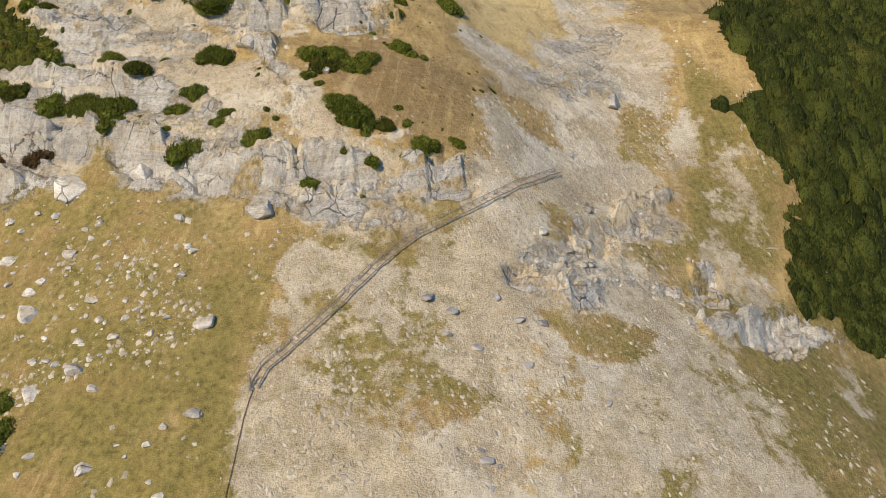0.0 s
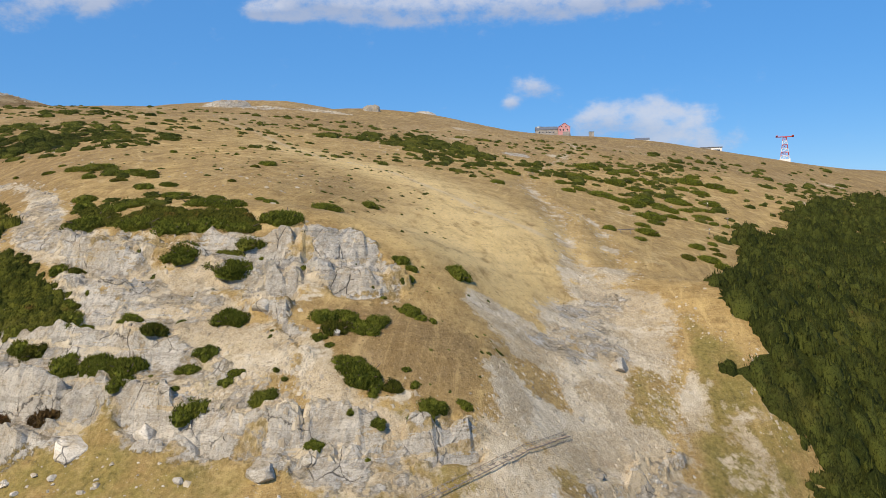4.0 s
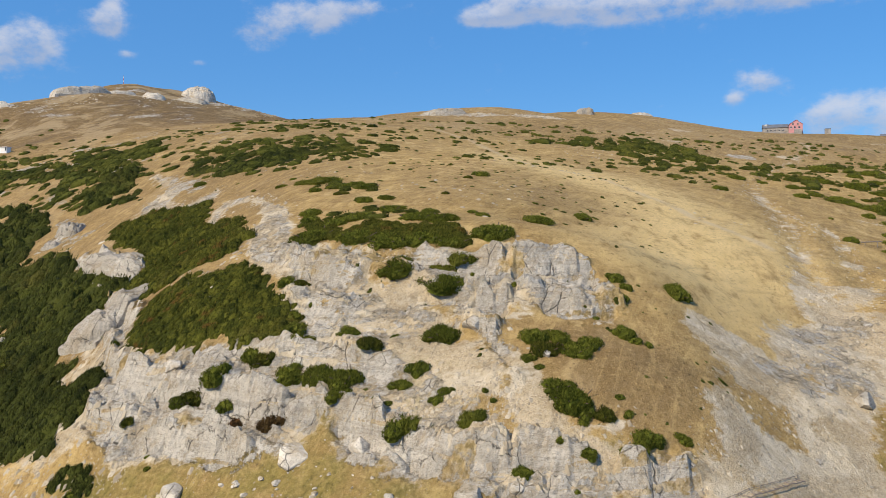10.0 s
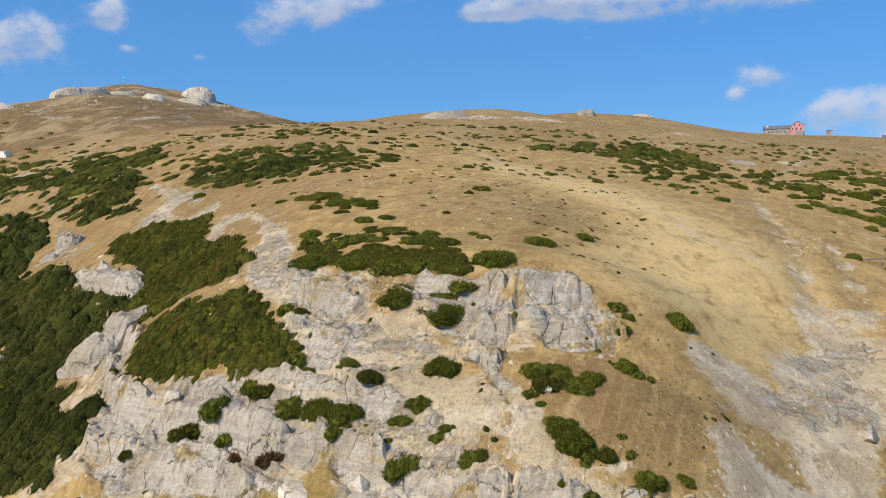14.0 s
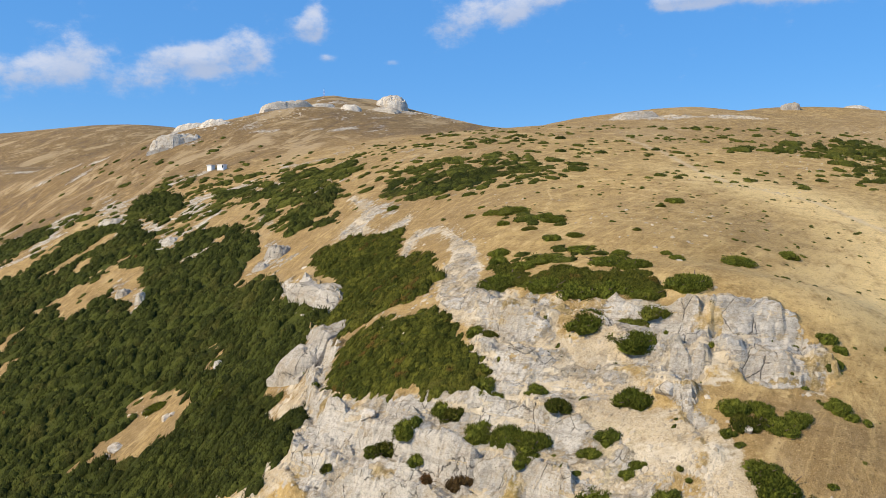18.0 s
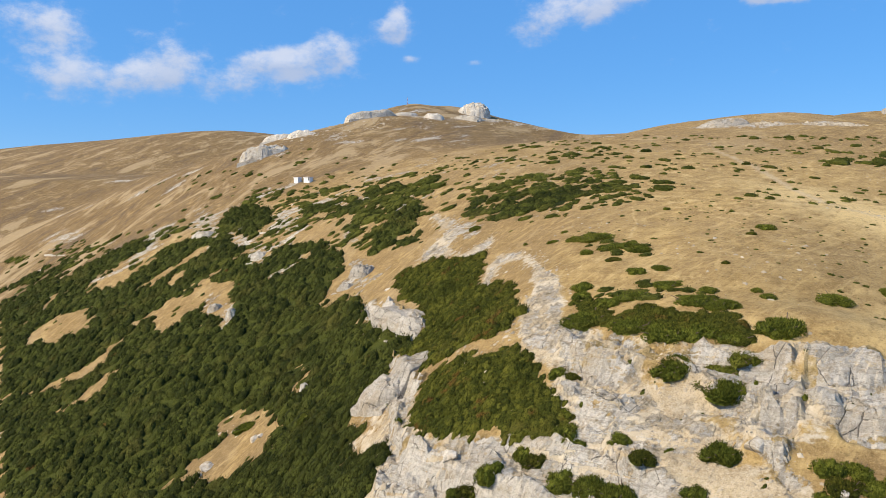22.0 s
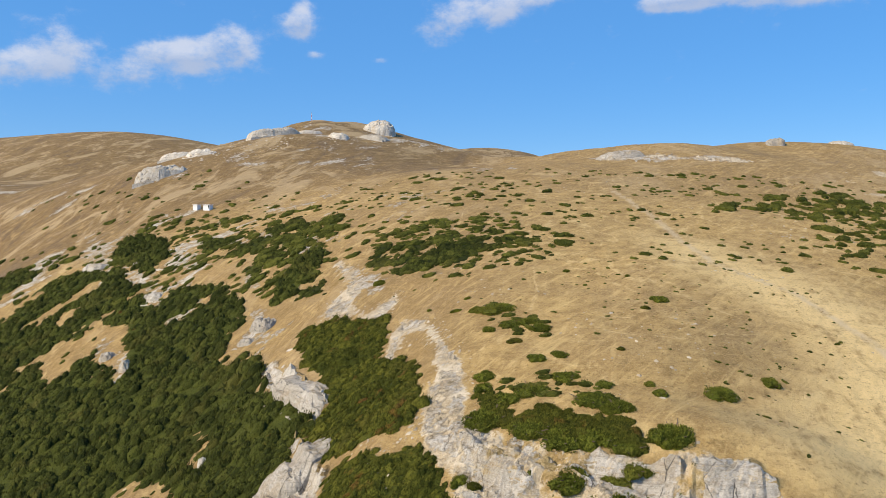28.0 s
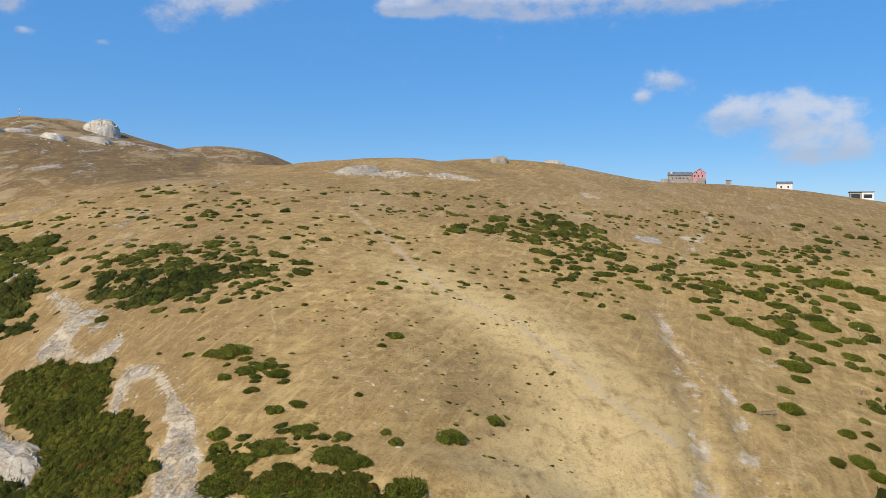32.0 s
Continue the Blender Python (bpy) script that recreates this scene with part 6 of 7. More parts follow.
scattered("low_scrub", "tiny juniper tufts on turf between limestone ledges", 90, 49, [(-20, 84), (8, 76), (28, 74), (34, 100), (5, 106), (-20, 104)], (0.15, 0.42))


# ---- boulders and stones ----
def boulder_mesh(name, seed, material, cuts=16, fine=2):
    """A broken block: a ball cut by many planes, then roughened."""
    rng = random.Random(seed)
    bm = bmesh.new()
    bmesh.ops.create_icosphere(bm, subdivisions=fine + 1, radius=1.0)
    planes = []
    for _ in range(cuts):
        n = Vector((rng.gauss(0, 1), rng.gauss(0, 1), rng.gauss(0, 1))).normalized()
        planes.append((n, rng.uniform(0.52, 0.86)))
    shift = Vector((seed * 3.1, seed * 1.7, 0))
    for v in bm.verts:
        for n, d in planes:
            over = v.co.dot(n) - d
            if over > 0:
                v.co -= n * over
        v.co *= 1 + 0.07 * noise.noise(v.co * 2.3 + shift) + 0.03 * noise.noise(v.co * 7 + shift)
    me = bpy.data.meshes.new(name)
    bm.to_mesh(me)
    bm.free()
    me.materials.append(material)
    return me


BLOCKS = [boulder_mesh("boulder", 10 + k, STONE_WHITE) for k in range(6)]
ANGULAR = [boulder_mesh("block", 50 + k, STONE, 8) for k in range(5)]
SLABS = [boulder_mesh("slab", 30 + k, STONE_GREY) for k in range(3)]


def boulder(x, y, half, label, group, grey=False, tall=0.75, kinds=BLOCKS):
    rng = random.Random(int(x * 53 + y * 29))
    kinds = SLABS if grey else kinds
    me = kinds[rng.randrange(len(kinds))]
    ob = new("boulder", me)
    high = half * tall * rng.uniform(0.8, 1.1)
    low = min(on_ground(x + a * half, y + b * half) for a in (-0.4, 0, 0.4) for b in (-0.4, 0, 0.4))
    ob.matrix_basis = Matrix.LocRotScale((x, y, low + 0.42 * high), Euler((rng.uniform(-0.3, 0.3), rng.uniform(-0.3, 0.3), rng.uniform(0, 6.283))),
                                         (half * 1.25, half * rng.uniform(0.95, 1.25), high * 1.25))
    return tagged(ob, label, "boulder", group)


for bx, by, half in BOULDERS_GRASS:
    half *= 0.85
    boulder(bx, by, half, "pale angular limestone boulder lying on grass" if half < 1.0 else "large pale limestone boulder lying on grass", "boulders on the grass slope", False, 0.5)
for bx, by, half in BOULDERS_SCREE:
    boulder(bx, by, half, "grey angular stone slab on loose scree", "slabs on the scree", True, 0.5)
rng = np.random.default_rng(7)
made = 0
while made < 110:
    bx, by = rng.uniform(-24, 4), rng.uniform(50, 82)
    dense = fbm(np.array([bx]), np.array([by]), 9.0, 3, 71)[0] + 0.35 * (by > 62) - 0.25 * (bx > -6)
    if dense < 0.15 or inside(np.array([bx]), np.array([by]), ROCK_FOOT)[0] > 0:
        continue
    boulder(bx, by, 0.15 + 0.42 * rng.random() ** 3, "small pale limestone rock lying on grass", "rocks on the grass slope", False, 0.55)
    made += 1


def stones(name, label, count, seed, area, sizes, test, material=PEBBLES):
    """Loose stones, each a bent eight-sided block, too many to count."""
    rng = np.random.default_rng(seed)
    (x0, y0), (x1, y1) = area
    x, y = rng.uniform(x0, x1, count * 14), rng.uniform(y0, y1, count * 14)
    keep = rng.random(len(x)) < test(x, y)
    x, y = x[keep][:count], y[keep][:count]
    n = len(x)
    z = on_ground(x, y)
    r = sizes[0] + (sizes[1] - sizes[0]) * rng.random(n) ** 6
    form = np.array([(1, 0, 0), (-1, 0, 0), (0, 1, 0), (0, -1, 0), (0.2, 0.1, 0.75), (-0.1, 0.1, -0.7), (0.6, 0.6, 0.35), (-0.6, -0.5, 0.4)])
    faces = np.array([(0, 6, 4), (6, 2, 4), (2, 1, 4), (1, 7, 4), (7, 3, 4), (3, 0, 4), (0, 2, 6), (1, 3, 7), (0, 3, 5), (3, 1, 5), (1, 2, 5), (2, 0, 5)])
    v = form[None] * rng.uniform(0.65, 1.35, (n, 8, 3)) * r[:, None, None]
    a = rng.uniform(0, 6.283, n)
    c, s = np.cos(a)[:, None], np.sin(a)[:, None]
    v = np.stack([v[..., 0] * c - v[..., 1] * s, v[..., 0] * s + v[..., 1] * c, 0.8 * v[..., 2]], -1)
    # each stone lies with the slope, sunk a little
    dip_x, dip_y = (on_ground(x + 0.5, y) - on_ground(x - 0.5, y)).clip(-1.5, 1.5), (on_ground(x, y + 0.5) - on_ground(x, y - 0.5)).clip(-1.5, 1.5)
    v[..., 2] += v[..., 0] * dip_x[:, None] + v[..., 1] * dip_y[:, None] - 0.05 * r[:, None]
    v = v + np.stack([x, y, z], -1)[:, None, :]
    me = mesh_of(name, v.reshape(-1, 3), (faces[None] + 8 * np.arange(n)[:, None, None]).reshape(-1, 3), material)
    return tagged(new(name, me), label, "stones", kind="stuff")


stones("scree_stones", "loose pale stones strewn over the scree fan", 12000, 61, ((-6, 44), (70, 126)), (0.04, 0.26),
       lambda x, y: np.clip(np.maximum(ramp(-2, 2, inside(x, y, SCREE)), ramp(-2, 2, inside(x, y, GULLY_SCAR))), 0, 1) * (0.30 + 0.70 * ramp(-0.1, 0.45, fbm(x, y, 8, 4, 81))))
stones("turf_stones", "small white stones strewn over the grass slope", 4200, 62, ((-34, 44), (8, 84)), (0.04, 0.32),
       lambda x, y: ramp(-0.15, 0.5, fbm(x, y, 7, 4, 71) + 0.25 * (y > 62) - 0.15))
stones("spur_stones", "small stones strewn over the grassy spur", 2600, 63, ((36, 46), (80, 110)), (0.05, 0.32),
       lambda x, y: ramp(0.0, 0.45, fbm(x, y, 9, 4, 83)))
stones("ledge_stones", "frost-shattered stones lying on the cliff ledges", 1700, 64, ((-36, 72), (34, 112)), (0.06, 0.38),
       lambda x, y: ramp(-5, 1, inside(x, y, ROCK_FACE)) * ramp(-0.1, 0.4, fbm(x, y, 6, 4, 84)))
stones("foot_stones", "pale rubble below the west cliff", 2600, 65, ((-64, 76), (-28, 124)), (0.08, 0.5),
       lambda x, y: ramp(-0.2, 0.4, fbm(x, y, 9, 3, 85)))
stones("rib_stones", "white broken stones along the limestone rib", 1500, 66, ((-76, 106), (-16, 226)), (0.08, 0.45),
       lambda x, y: ramp(-3, 0.5, np.maximum(inside(x, y, ROCK_RIB), inside(x, y, ROCK_RIB_UPPER))))
stones("gully_stones", "pale stones along the dry gully", 3000, 67, ((50, 120), (180, 400)), (0.08, 0.36),
       lambda x, y: ramp(5, 1, along(x, y, GULLY)[0]) + ramp(4, 1, along(x, y, GULLY_EAST)[0]))
stones("pasture_stones", "small pale stones dotted over the high pasture", 2200, 68, ((-150, 110), (180, 420)), (0.08, 0.5),
       lambda x, y: ramp(0.1, 0.5, fbm(x, y, 26, 4, 86)))

stones("hump_stones", "pale broken limestone breaking through the upper slope", 900, 69, ((-26, 400), (74, 450)), (0.3, 1.5),
       lambda x, y: 0.9 * np.maximum(1 - ramp(0.5, 1.1, ((x - 10) / 24) ** 2 + ((y - 427) / 15) ** 2), 1 - ramp(0.5, 1.1, ((x - 50) / 15) ** 2 + ((y - 424) / 9) ** 2)) * ramp(-0.25, 0.2, fbm(x, y, 9, 3, 87)))
stones("summit_stones", "pale broken limestone strewn below the summit", 700, 70, ((-290, 400), (-110, 560)), (0.25, 1.3),
       lambda x, y: ramp(0.12, 0.4, fbm(0.8 * x - 0.5 * y, 0.35 * (0.5 * x + 0.8 * y), 22, 4, 88)))


def crag(x, y, wide, deep, high, seed, label, turn=0.0, material=None, dome=0.0, group="crags of the ridge"):
    """A crag growing out of the slope: a steep fluted face to the front, its top running back into the ground."""
    nu, nv = 56, 36
    u = np.linspace(-1, 1, nu)[None, :].repeat(nv, 0)
    v = np.concatenate([np.linspace(-1.05, -0.35, 22), np.linspace(-0.3, 1.05, nv - 22)])[:, None].repeat(nu, 1)
    c, s = math.cos(turn), math.sin(turn)
    px = x + 0.5 * (c * u * wide - s * v * deep)
    py = y + 0.5 * (s * u * wide + c * v * deep)
    ground = land(px.ravel(), py.ravel()).reshape(u.shape)
    uu, vv = u * wide / 2, v * deep / 2
    rag = 0.55 * fbm(uu + 31.0 * seed, vv * 0.5, 0.30 * wide, 4, seed)
    if dome:
        body = np.maximum(1 - np.abs(u + 0.25 * rag) ** dome - np.abs(v + 0.35 * rag) ** dome, 0) ** (1.2 / dome) * (1 + 0.22 * u)
        top = 0.3 * ground.mean() + 0.7 * ground + high * body * (0.92 + 0.22 * rag) - 0.12 * high
    else:
        front = -0.72 + 0.38 * rag + 0.45 * np.abs(u) ** 3
        rise = ramp(0.0, 0.22, v - front) * 0.72 + ramp(0.28, 0.55, v - front + 0.2 * fbm(uu, vv, 0.2 * wide, 3, seed + 4)) * 0.28
        ends = np.maximum(1 - np.abs(u + 0.15 * rag) ** 4, 0) ** 0.6
        foot = 0.45 * ground[6][None, :] + 0.55 * ground[6].mean()
        top = foot + high * rise * ends * (0.9 + 0.16 * fbm(uu + 9.0 * seed, vv * 0.4, 0.45 * wide, 3, seed + 7)) - 0.3
    k = 0.16 * high
    beds = k * np.round((top + 0.5 * k * fbm(uu, vv, 0.2 * wide, 3, seed + 2)) / k)
    top = top + (0.10 if dome else 0.35) * (beds - top) + (0.10 if dome else 0.15) * high * fbm(uu, vv, 0.10 * wide, 4, seed + 3)
    best, second, tag = cells(uu + 0.1 * wide * rag, 1.6 * top, 0.16 * wide, seed)
    top = top + (0.08 if dome else 0.09) * high * (tag - 0.5)
    low = ground - 0.35 - 0.03 * high
    z = np.maximum(top, low)
    z[0], z[-1] = ground[0] - 0.06 * high - 0.4, ground[-1] - 0.06 * high - 0.4
    z[:, 0], z[:, -1] = ground[:, 0] - 0.06 * high - 0.4, ground[:, -1] - 0.06 * high - 0.4
    index = np.arange(nu * nv).reshape(nv, nu)
    quads = np.stack([index[:-1, :-1], index[:-1, 1:], index[1:, 1:], index[1:, :-1]], -1)
    shown = ~(((top < low)[:-1, :-1]) & ((top < low)[1:, 1:]) & ((top < low)[:-1, 1:]) & ((top < low)[1:, :-1]))
    if shown.sum() < 30:
        shown[:] = True
    ob = new("rock_outcrop", mesh_of("rock_outcrop", np.stack([px, py, z], -1).reshape(-1, 3), quads[shown], material or STONE_WHITE))
    return tagged(ob, label, "rock outcrop", group)


crag(-175, 578, 25, 20, 11.6, 201, "white rounded limestone crag on the summit ridge", 0.2, None, 2.4)
crag(-220, 497, 38, 15, 7, 204, "white limestone band at the end of the summit ridge", 0.66)
crag(-204, 515, 18, 10, 3.5, 202, "pale limestone band along the summit ridge", 0.4)
crag(-179, 500, 14, 10, 5.0, 205, "white limestone slab below the summit", 0.1)
crag(-163, 523, 22, 12, 4, 206, "grey broken limestone band below the summit", -0.2, STONE)
crag(-258, 440, 22, 11, 4.5, 208, "white limestone slab on the western shoulder", 0.35)
crag(-241, 437, 20, 10, 5.0, 209, "white limestone slab on the western shoulder", 0.1)
crag(-245, 402, 30, 18, 9, 210, "pale limestone cliff on the western shoulder", 0.45, STONE)
crag(92, 526, 11, 9, 4.6, 213, "flat-topped pale rock on the skyline", 0.0, STONE, 4.0)
crag(134, 545, 16, 8, 3, 215, "low grey rock on the skyline", 0.2, STONE, 2.0)
crag(0, 432, 26, 14, 4.5, 216, "grey broken limestone crest on the upper slope", 0.15, STONE, 2.0)
crag(-50.3, 124.6, 10.0, 13, 2.8, 281, "white limestone nose at the cliff end", -0.6, STONE, 3.2, "crags of the west slope")
crag(-61.9, 150.2, 25, 8, 6.6, 290, "short white limestone cliff below dwarf pines", -0.75, STONE, 0.0, "crags of the west slope")
for k, (ox, oy, w, h) in enumerate(((-204.8, 287.3, 12.3, 6.9), (-152.2, 244.1, 9.0, 6.3), (-156.1, 269.2, 13.5, 3.3), (-91.5, 197.5, 6.5, 6.5), (-93.4, 192.5, 5.0, 3.5), (-147.7, 212.2, 4.1, 5.1), (-134.7, 201.7, 3.0, 5.9),
                                    (-80.3, 146.1, 1.6, 3.3), (-74.8, 177.7, 2.0, 1.5), (-339.6, 356.4, 21.4, 4.3), (-110.1, 208.8, 2.9, 1.6), (-351.3, 363.1, 13.2, 3.4), (-180.1, 280.1, 8.7, 3.6), (-110.7, 232.8, 5.4, 2.3))):
    crag(ox, oy, 1.25 * w, 0.9 * w, 0.72 * h, 230 + k, "pale limestone crag rising from dwarf pines", -0.4, STONE, 0.0, "crags of the west slope")
for k, (bx, by, half) in enumerate(BOULDERS_FACE):
    block = boulder(bx, by, 0.8 * half, "big pale limestone block at the cliff foot", "blocks of the cliff")
for k, (cx, cy) in enumerate(((50.8, 72.5), (61.0, 78.8), (52.0, 69.6), (62.1, 72.9), (43.5, 64.9), (58.8, 74.1), (43.7, 68.9), (69.6, 77.7))):
    crag(cx, cy, 5.2 - 0.3 * k, 4.2, 1.35 - 0.08 * k, 350 + k, "low jagged limestone ledge standing out of the scree", 0.2 - 0.1 * k, STONE, 0.0, "ledges on the scree")
for cx, cy, half in ((-95.5, 135.3, 1.5), (-96.1, 133.4, 1.1), (-86.2, 137.8, 1.3), (-84.8, 137.7, 0.9), (-98.8, 154.4, 0.8)):
    boulder(cx, cy, half, "pale limestone boulder in a clearing among dwarf pines", "boulders on the grass slope")
rng = np.random.default_rng(17)
made = 0
while made < 46:
    bx, by = rng.uniform(min(p[0] for p in LEDGES_EAST), max(p[0] for p in LEDGES_EAST)), rng.uniform(min(p[1] for p in LEDGES_EAST), max(p[1] for p in LEDGES_EAST))
    if inside(np.array([bx]), np.array([by]), LEDGES_EAST)[0] < 0 or fbm(np.array([bx]), np.array([by]), 6.0, 3, 72)[0] < -0.15:
        continue
    boulder(bx, by, 0.2 + 0.5 * rng.random() ** 2, "angular pale limestone block broken from the scree ledges", "blocks on the scree", False, 0.5, ANGULAR)
    made += 1


# ---- the walkway over the scree ----
def walkway():
    base = new("ladder_walkway")
    pts = [Vector((x, y, on_ground(x, y) + 0.22)) for x, y in WALKWAY]
    path = []
    for a, b in zip(pts[:-1], pts[1:]):
        steps = max(2, round((b - a).length / 0.85))
        path += [a.lerp(b, k / steps) for k in range(steps)]
    path.append(pts[-1])
    path = [Vector((p.x, p.y, max(p.z, on_ground(p.x, p.y) + 0.15))) for p in path]
    sides = []
    for k, p in enumerate(path):
        way = (path[min(k + 1, len(path) - 1)] - path[max(k - 1, 0)]).normalized()
        sides.append(way.cross(Vector((0, 0, 1))).normalized())
    for k in range(len(path) - 1):
        for s in (-0.34, 0.34):
            part("rail", beam(bmesh.new(), path[k] + sides[k] * s, path[k + 1] + sides[k + 1] * s, 0.055, 6), TIMBER, base)
        part("rung", beam(bmesh.new(), path[k] - sides[k] * 0.42, path[k] + sides[k] * 0.42, 0.05, 6), TIMBER, base)
        if k % 2 == 0:
            foot = path[k] + sides[k] * 0.4
            top = foot + Vector((0, 0, 0.38))
            part("post", beam(bmesh.new(), foot - Vector((0, 0, 0.6)), top, 0.05, 6), TIMBER, base)
            if k + 2 < len(path):
                part("handrail", beam(bmesh.new(), top, path[k + 2] + sides[k + 2] * 0.4 + Vector((0, 0, 0.38)), 0.03, 6), TIMBER, base)
    return tagged(base, "weathered grey timber ladder walkway laid across the scree", "walkway")


walkway()
anchor = new("anchor_post")
ax, ay = WALKWAY[-1]
az = on_ground(ax, ay)
part("post", beam(bmesh.new(), (ax - 0.2, ay, az - 0.3), (ax - 0.25, ay, az + 1.3), 0.07, 6), STEEL, anchor)
part("plate", box(bmesh.new(), ax - 0.4, ax, ay - 0.2, ay + 0.2, az + 0.0, az + 0.14, 0.02), STEEL, anchor)
part("brace", beam(bmesh.new(), (ax + 0.5, ay + 0.3, az + 0.05), (ax - 0.22, ay, az + 0.9), 0.035, 6), STEEL, anchor)
tagged(anchor, "short steel anchor post at the lower end of the walkway", "post")
bm = bmesh.new()
line = [(0.0, 56.3), (-0.5, 55.2), (-1.0, 54.0), (-1.5, 52.5), (-2.0, 51.0), (-2.6, 49.4), (-3.2, 47.6)]
for (x0, y0), (x1, y1) in zip(line[:-1], line[1:]):
    beam(bm, (x0, y0, on_ground(x0, y0) + 0.08), (x1, y1, on_ground(x1, y1) + 0.08), 0.03, 5)
tagged(part("steel_cable", bm, RUST), "thin rusty steel cable running down over grass", "cable")


# ---- the mountain chalet and its outbuildings ----
def window(parent, x, y, z, w, h, material=DARK_GLASS):
    frame_ob = part("window", box(bmesh.new(), x - w / 2 - 0.1, x + w / 2 + 0.1, y - 0.06, y + 0.02, z - 0.1, z + h + 0.1), WHITE_PAINT, parent)
    part("pane", box(bmesh.new(), x - w / 2, x + w / 2, y - 0.09, y - 0.065, z, z + h), material, frame_ob)


def gable_roof(x0, x1, y0, y1, z, rise, along_y=True, over=0.5):
    """Two pitched sheets with thickness."""
    bm = bmesh.new()
    t = 0.18
    if along_y:
        m = (x0 + x1) / 2
        prof = [(x0 - over, z - 0.25), (m, z + rise), (x1 + over, z - 0.25), (x1 + over, z - 0.25 + t), (m, z + rise + t), (x0 - over, z - 0.25 + t)]
        rings = [[bm.verts.new((px, y, pz)) for px, pz in prof] for y in (y0 - over, y1 + over)]
    else:
        m = (y0 + y1) / 2
        prof = [(y0 - over, z - 0.25), (m, z + rise), (y1 + over, z - 0.25), (y1 + over, z - 0.25 + t), (m, z + rise + t), (y0 - over, z - 0.25 + t)]
        rings = [[bm.verts.new((x, py, pz)) for py, pz in prof] for x in (x0 - over, x1 + over)]
    n = len(prof)
    for k in range(n):
        bm.faces.new((rings[0][k], rings[0][(k + 1) % n], rings[1][(k + 1) % n], rings[1][k]))
    for ring in rings:
        bm.faces.new((ring[0], ring[1], ring[4], ring[5]))
        bm.faces.new((ring[1], ring[2], ring[3], ring[4]))
    bmesh.ops.recalc_face_normals(bm, faces=bm.faces)
    return bm


def gable_body(x0, x1, y0, y1, z0, z1, rise):
    bm = bmesh.new()
    m = (x0 + x1) / 2
    prof = [(x0, z0), (x1, z0), (x1, z1), (m, z1 + rise), (x0, z1)]
    rings = [[bm.verts.new((px, y, pz)) for px, pz in prof] for y in (y0, y1)]
    for k in range(5):
        bm.faces.new((rings[0][k], rings[0][(k + 1) % 5], rings[1][(k + 1) % 5], rings[1][k]))
    bm.faces.new(rings[0])
    bm.faces.new(rings[1])
    bmesh.ops.recalc_face_normals(bm, faces=bm.faces)
    return bm


CHALET = (247.5, 569.0)
chalet = new("chalet")
part("main_wall", gable_body(-5, 5, -5, 9, -5, 5.4, 3.2), PINK, chalet, "pink rendered wall of three storeys")
part("main_roof", gable_roof(-5, 5, -5, 9, 5.4, 3.2, True, 0.35), RED_PAINT, chalet, "dull red metal roof")
part("wing_wall", box(bmesh.new(), -24, -5.05, -1, 8, -5, 4.0), GREY_WALL, chalet, "grey stone wing wall")
part("wing_roof", gable_roof(-24, -5.6, -1, 8, 4.0, 2.7, False), ROOF, chalet, "grey sheet metal roof")
part("plinth", box(bmesh.new(), -5.4, 5.4, -5.6, -5.04, -5, -1.2, 0.1), GREY_WALL, chalet, "rubble stone plinth")
bm = bmesh.new()
bmesh.ops.create_cone(bm, cap_ends=True, segments=20, radius1=4.6, radius2=4.2, depth=6, matrix=Matrix.Translation((-26, 2, -2)))
part("round_terrace", bm, GREY_WALL, chalet, "round stone terrace wall")
bm = bmesh.new()
bmesh.ops.create_cone(bm, cap_ends=True, segments=8, radius1=3.4, radius2=2.2, depth=2.6, matrix=Matrix.Translation((-21, 3.5, 5.6)))
part("dormer", bm, ROOF, chalet)
part("chimney", box(bmesh.new(), 1.2, 2.2, 2, 3, 6.5, 9.6, 0.05), GREY_WALL, chalet)
part("porch", box(bmesh.new(), -1.5, 4.2, -7.4, -5.7, -5, 1.2, 0.1), GREY_WALL, chalet, "grey stone porch")
for wx in (-3.6, -0.8, 2.4):
    window(chalet, wx, -5.0, 2.2, 1.1, 1.5)
for wx in (-2.2, 1.4):
    window(chalet, wx, -5.0, 5.0, 1.0, 1.3)
for wx in (-9, -12, -15, -18, -21):
    window(chalet, wx, -1.0, 0.9, 1.2, 1.2)
chalet.matrix_basis = pose(*CHALET, max(float(on_ground(*CHALET)), 75.8), 0, 0, -18) @ Matrix.Diagonal((0.88, 0.88, 0.9, 1))
tagged(chalet, "pink gabled mountain chalet with a long grey stone wing", "chalet")


def hut(x, y, w, d, h, label, wall, roof, turn=0.0, flat=False, windows=(), floor=None):
    base = new("hut")
    part("wall", box(bmesh.new(), -w / 2, w / 2, -d / 2, d / 2, -1.5 if floor is None else -9, h, 0.05), wall, base)
    if flat:
        part("roof", box(bmesh.new(), -w / 2 - 0.2, w / 2 + 0.2, -d / 2 - 0.2, d / 2 + 0.2, h + 0.003, h + 0.25, 0.03), roof, base)
    else:
        part("roof", gable_roof(-w / 2, w / 2, -d / 2, d / 2, h + 0.28, h * 0.4, False, 0.3), roof, base)
    for wx, wz, ww, wh in windows:
        window(base, wx, -d / 2, wz, ww, wh)
    base.matrix_basis = pose(x, y, float(on_ground(x, y)) if floor is None else floor, 0, 0, turn)
    return tagged(base, label, "hut")


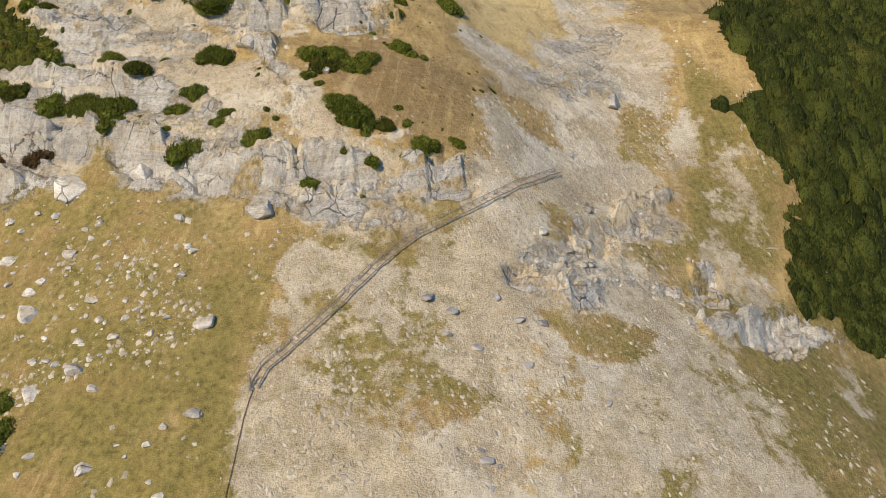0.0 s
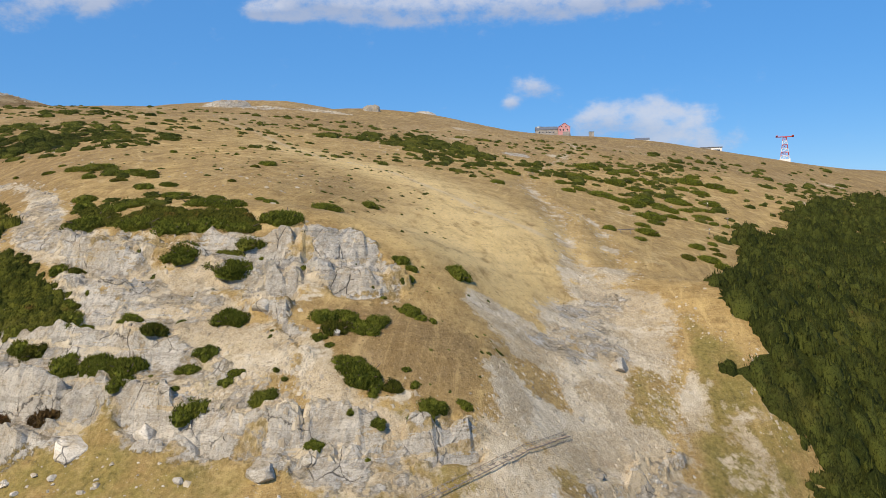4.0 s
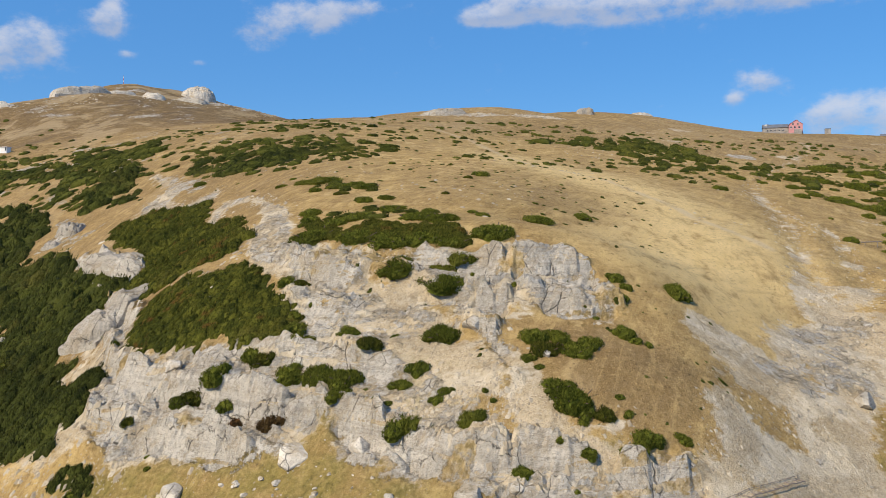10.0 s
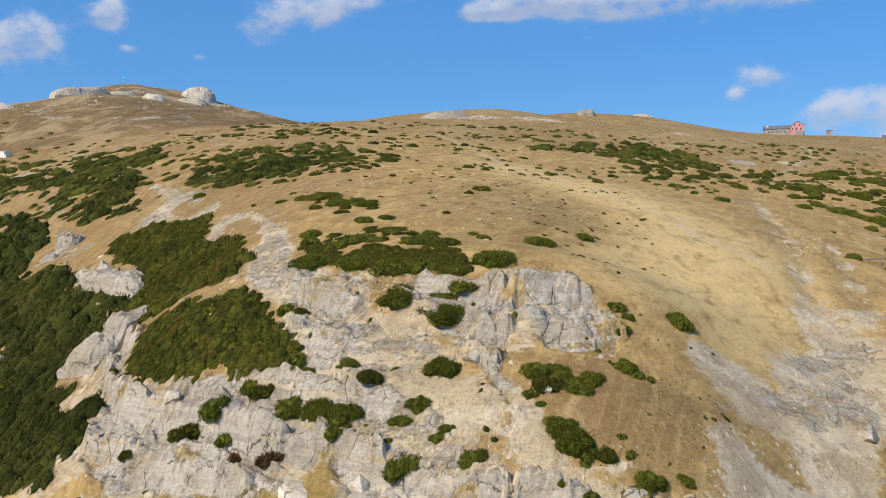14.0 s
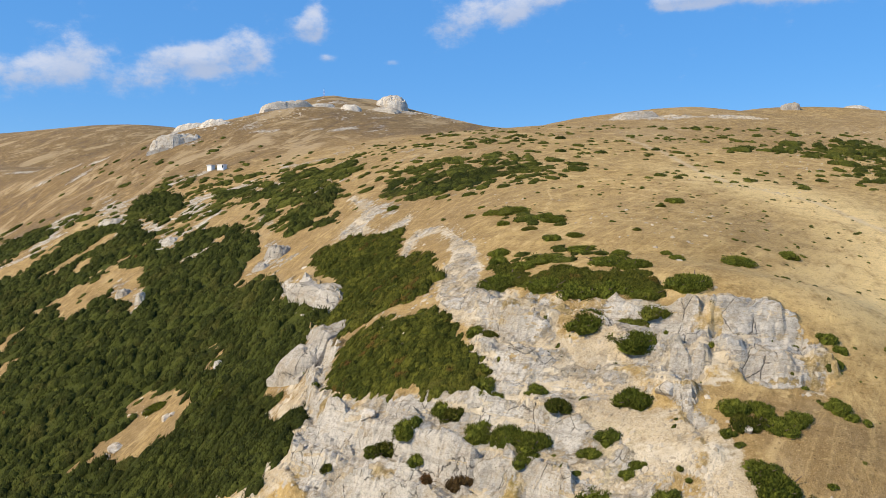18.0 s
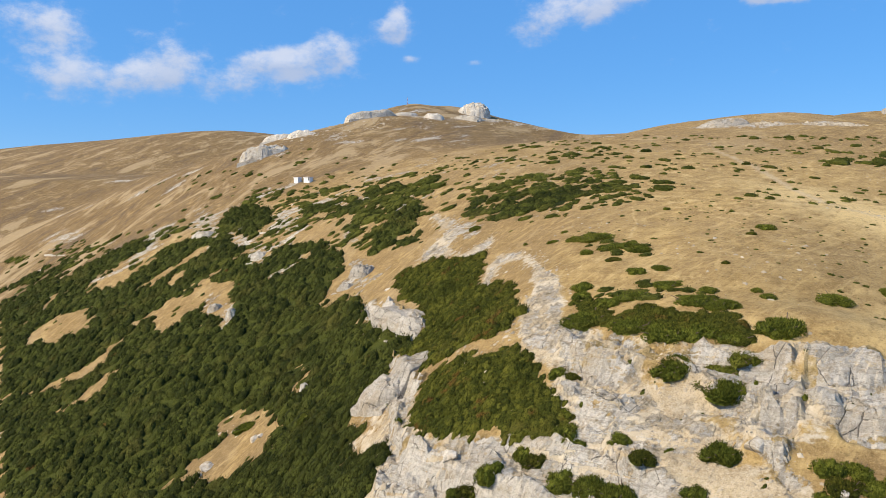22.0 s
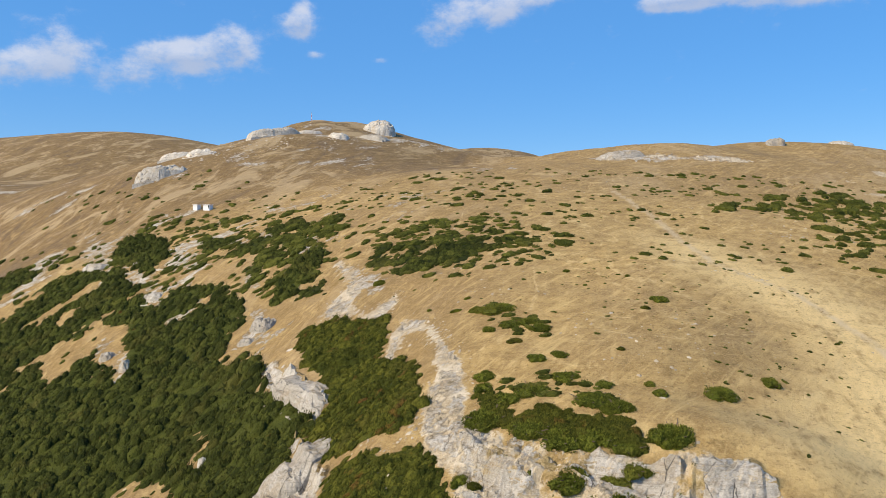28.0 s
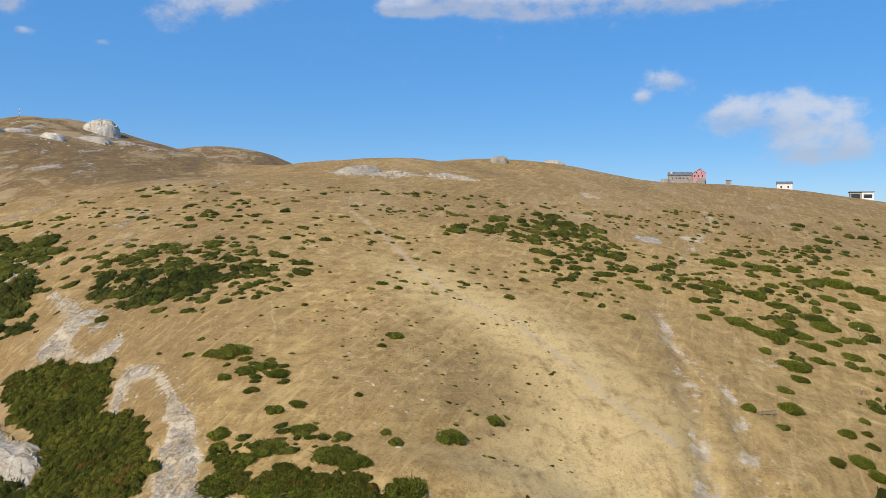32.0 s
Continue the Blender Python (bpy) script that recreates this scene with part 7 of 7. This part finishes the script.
hut(257, 541, 3.4, 3.4, 3.2, "small grey stone hut beside the chalet", GREY_WALL, ROOF, -20, True)
hut(327, 593.5, 11, 8, 4.2, "white rendered hut with a grey roof on the skyline", WHITE_WALL, ROOF, -25, False, ((-2.5, 1.2, 1.2, 1.4), (2.5, 1.2, 1.2, 1.4)), 71.4)
station = new("lift_station")
part("hall", box(bmesh.new(), -6.5, 0.4, -5, 5, -9, 5.0, 0.05), GREY_WALL, station, "dark grey open hall")
part("hall_opening", box(bmesh.new(), -5.6, -0.6, -5.12, -5.02, 0.8, 4.0), DARK_GLASS, station)
part("block", box(bmesh.new(), 0.5, 7.5, -5, 5, -9, 5.4, 0.05), WHITE_WALL, station, "white rendered block")
part("opening", box(bmesh.new(), 1.6, 6.4, -5.12, -5.02, 1.2, 3.8), DARK_GLASS, station)
part("roof", box(bmesh.new(), -7, 8, -5.5, 5.5, 5.42, 5.9, 0.05), ROOF, station)
station.matrix_basis = Matrix.LocRotScale((390, 594, 64.6), Euler((0, 0, radians(-30))), (1.2, 1.2, 1.08))
tagged(station, "white and grey flat-roofed lift station on the skyline", "building")
hut(-189.4, 339.4, 2.9, 2.2, 2.0, "small white panel hut on the dry shoulder", WHITE_WALL, WHITE_PAINT, -18, True)
# the narrow dark pane at the right end stands in for the shaded side
hut(-182.8, 337.6, 4.0, 2.2, 2.0, "white container hut with a dark side on the shoulder", WHITE_WALL, WHITE_PAINT, -18, True, ((1.5, 0.6, 0.6, 1.5),))

# cable car pylon
pylon = new("cable_car_pylon")
legs = ((-3.2, -3.2), (3.2, -3.2), (3.2, 3.2), (-3.2, 3.2))
HIGH = 17.5
for lx, ly in legs:
    for k in range(6):
        f0, f1 = k / 6, (k + 1) / 6
        s0, s1 = 1 - 0.62 * f0, 1 - 0.62 * f1
        part("leg", beam(bmesh.new(), (lx * s0, ly * s0, HIGH * f0), (lx * s1, ly * s1, HIGH * f1), 0.22, 6), RED_PAINT if k % 2 else WHITE_PAINT, pylon)
for k in range(6):
    f0, f1 = k / 6, (k + 1) / 6
    s0, s1 = 1 - 0.62 * f0, 1 - 0.62 * f1
    for i in range(4):
        (ax_, ay_), (bx_, by_) = legs[i], legs[(i + 1) % 4]
        part("brace", beam(bmesh.new(), (ax_ * s0, ay_ * s0, HIGH * f0), (bx_ * s1, by_ * s1, HIGH * f1), 0.16, 5), RED_PAINT if k % 2 else WHITE_PAINT, pylon)
        part("brace", beam(bmesh.new(), (ax_ * s1, ay_ * s1, HIGH * f1), (bx_ * s1, by_ * s1, HIGH * f1), 0.16, 5), RED_PAINT if k % 2 else WHITE_PAINT, pylon)
part("crossarm", box(bmesh.new(), -6.6, 6.6, -0.7, 0.7, HIGH + 0.02, HIGH + 0.7, 0.1), RED_PAINT, pylon)
for sx in (-5.8, 5.8):
    part("cable_shoe", box(bmesh.new(), sx - 0.7, sx + 0.7, -2.2, 2.2, HIGH + 0.72, HIGH + 1.4, 0.15), RED_PAINT, pylon)
part("footing", box(bmesh.new(), -4, 4, -4, 4, -3.5, 0.3, 0.1), WHITE_WALL, pylon, "white concrete footing")
PYLON = (421.0, 540.0)
pylon.matrix_basis = pose(*PYLON, float(on_ground(*PYLON)) + 1.2, 0, 0, -35)
tagged(pylon, "red and white lattice cable car pylon on the skyline", "pylon")

# mast by the summit and trail posts
mast = new("radio_mast")
mx, my = -221.0, 560.0
for k in range(5):
    part("section", beam(bmesh.new(), (0, 0, 1.2 * k - 1.0), (0, 0, 1.2 * (k + 1) - 1.0), 0.2, 8), RED_PAINT if k % 2 else WHITE_PAINT, mast)
part("tip", beam(bmesh.new(), (0, 0, 5.0), (0, 0, 6.0), 0.06, 6), STEEL, mast)
mast.matrix_basis = pose(mx, my, float(on_ground(mx, my)))
tagged(mast, "slim red and white banded radio mast on the ridge", "mast")


def trail_post(x, y, lean, arm):
    base = new("trail_post")
    part("post", beam(bmesh.new(), (0, 0, -0.4), (0.15, 0, 1.7), 0.09, 6, 0.07), TIMBER, base)
    part("arm", beam(bmesh.new(), (0.15 - arm, 0.06, 1.25), (0.15 + 0.3 * arm, 0.06, 1.75), 0.07, 6), TIMBER, base)
    part("strut", beam(bmesh.new(), (0.6, 0.1, -0.2), (0.12, 0.02, 1.2), 0.05, 6), TIMBER, base)
    part("marker", box(bmesh.new(), 0.02, 0.3, -0.14, -0.1, 1.25, 1.6, 0.01), WHITE_PAINT, base)
    base.matrix_basis = pose(x, y, float(on_ground(x, y)), 0, 0, lean)
    return tagged(base, "weathered wooden trail post with a slanting arm and white marker", "trail post", "posts of the trail")


for px_, py_, lean, arm in ((119.9, 182.1, 20, 1.6), (149.6, 228.7, -15, 1.2), (128.0, 214.0, 40, 1.2), (141.0, 205.0, 10, 1.0)):
    trail_post(px_, py_, lean, arm)
barrier = new("log_barrier")
part("log", beam(bmesh.new(), (-2.4, 0, 0.85), (2.4, 0.2, 1.0), 0.12, 8), TIMBER, barrier)
for sx in (-1.6, 1.2):
    part("leg", beam(bmesh.new(), (sx - 0.3, -0.4, -0.2), (sx, 0, 0.95), 0.08, 6), TIMBER, barrier)
    part("leg", beam(bmesh.new(), (sx + 0.3, 0.4, -0.2), (sx, 0, 0.95), 0.08, 6), TIMBER, barrier)
barrier.matrix_basis = pose(84.8, 160.0, float(on_ground(84.8, 160.0)), 0, 0, 12)
tagged(barrier, "weathered log barrier on trestle legs beside the gully", "barrier")
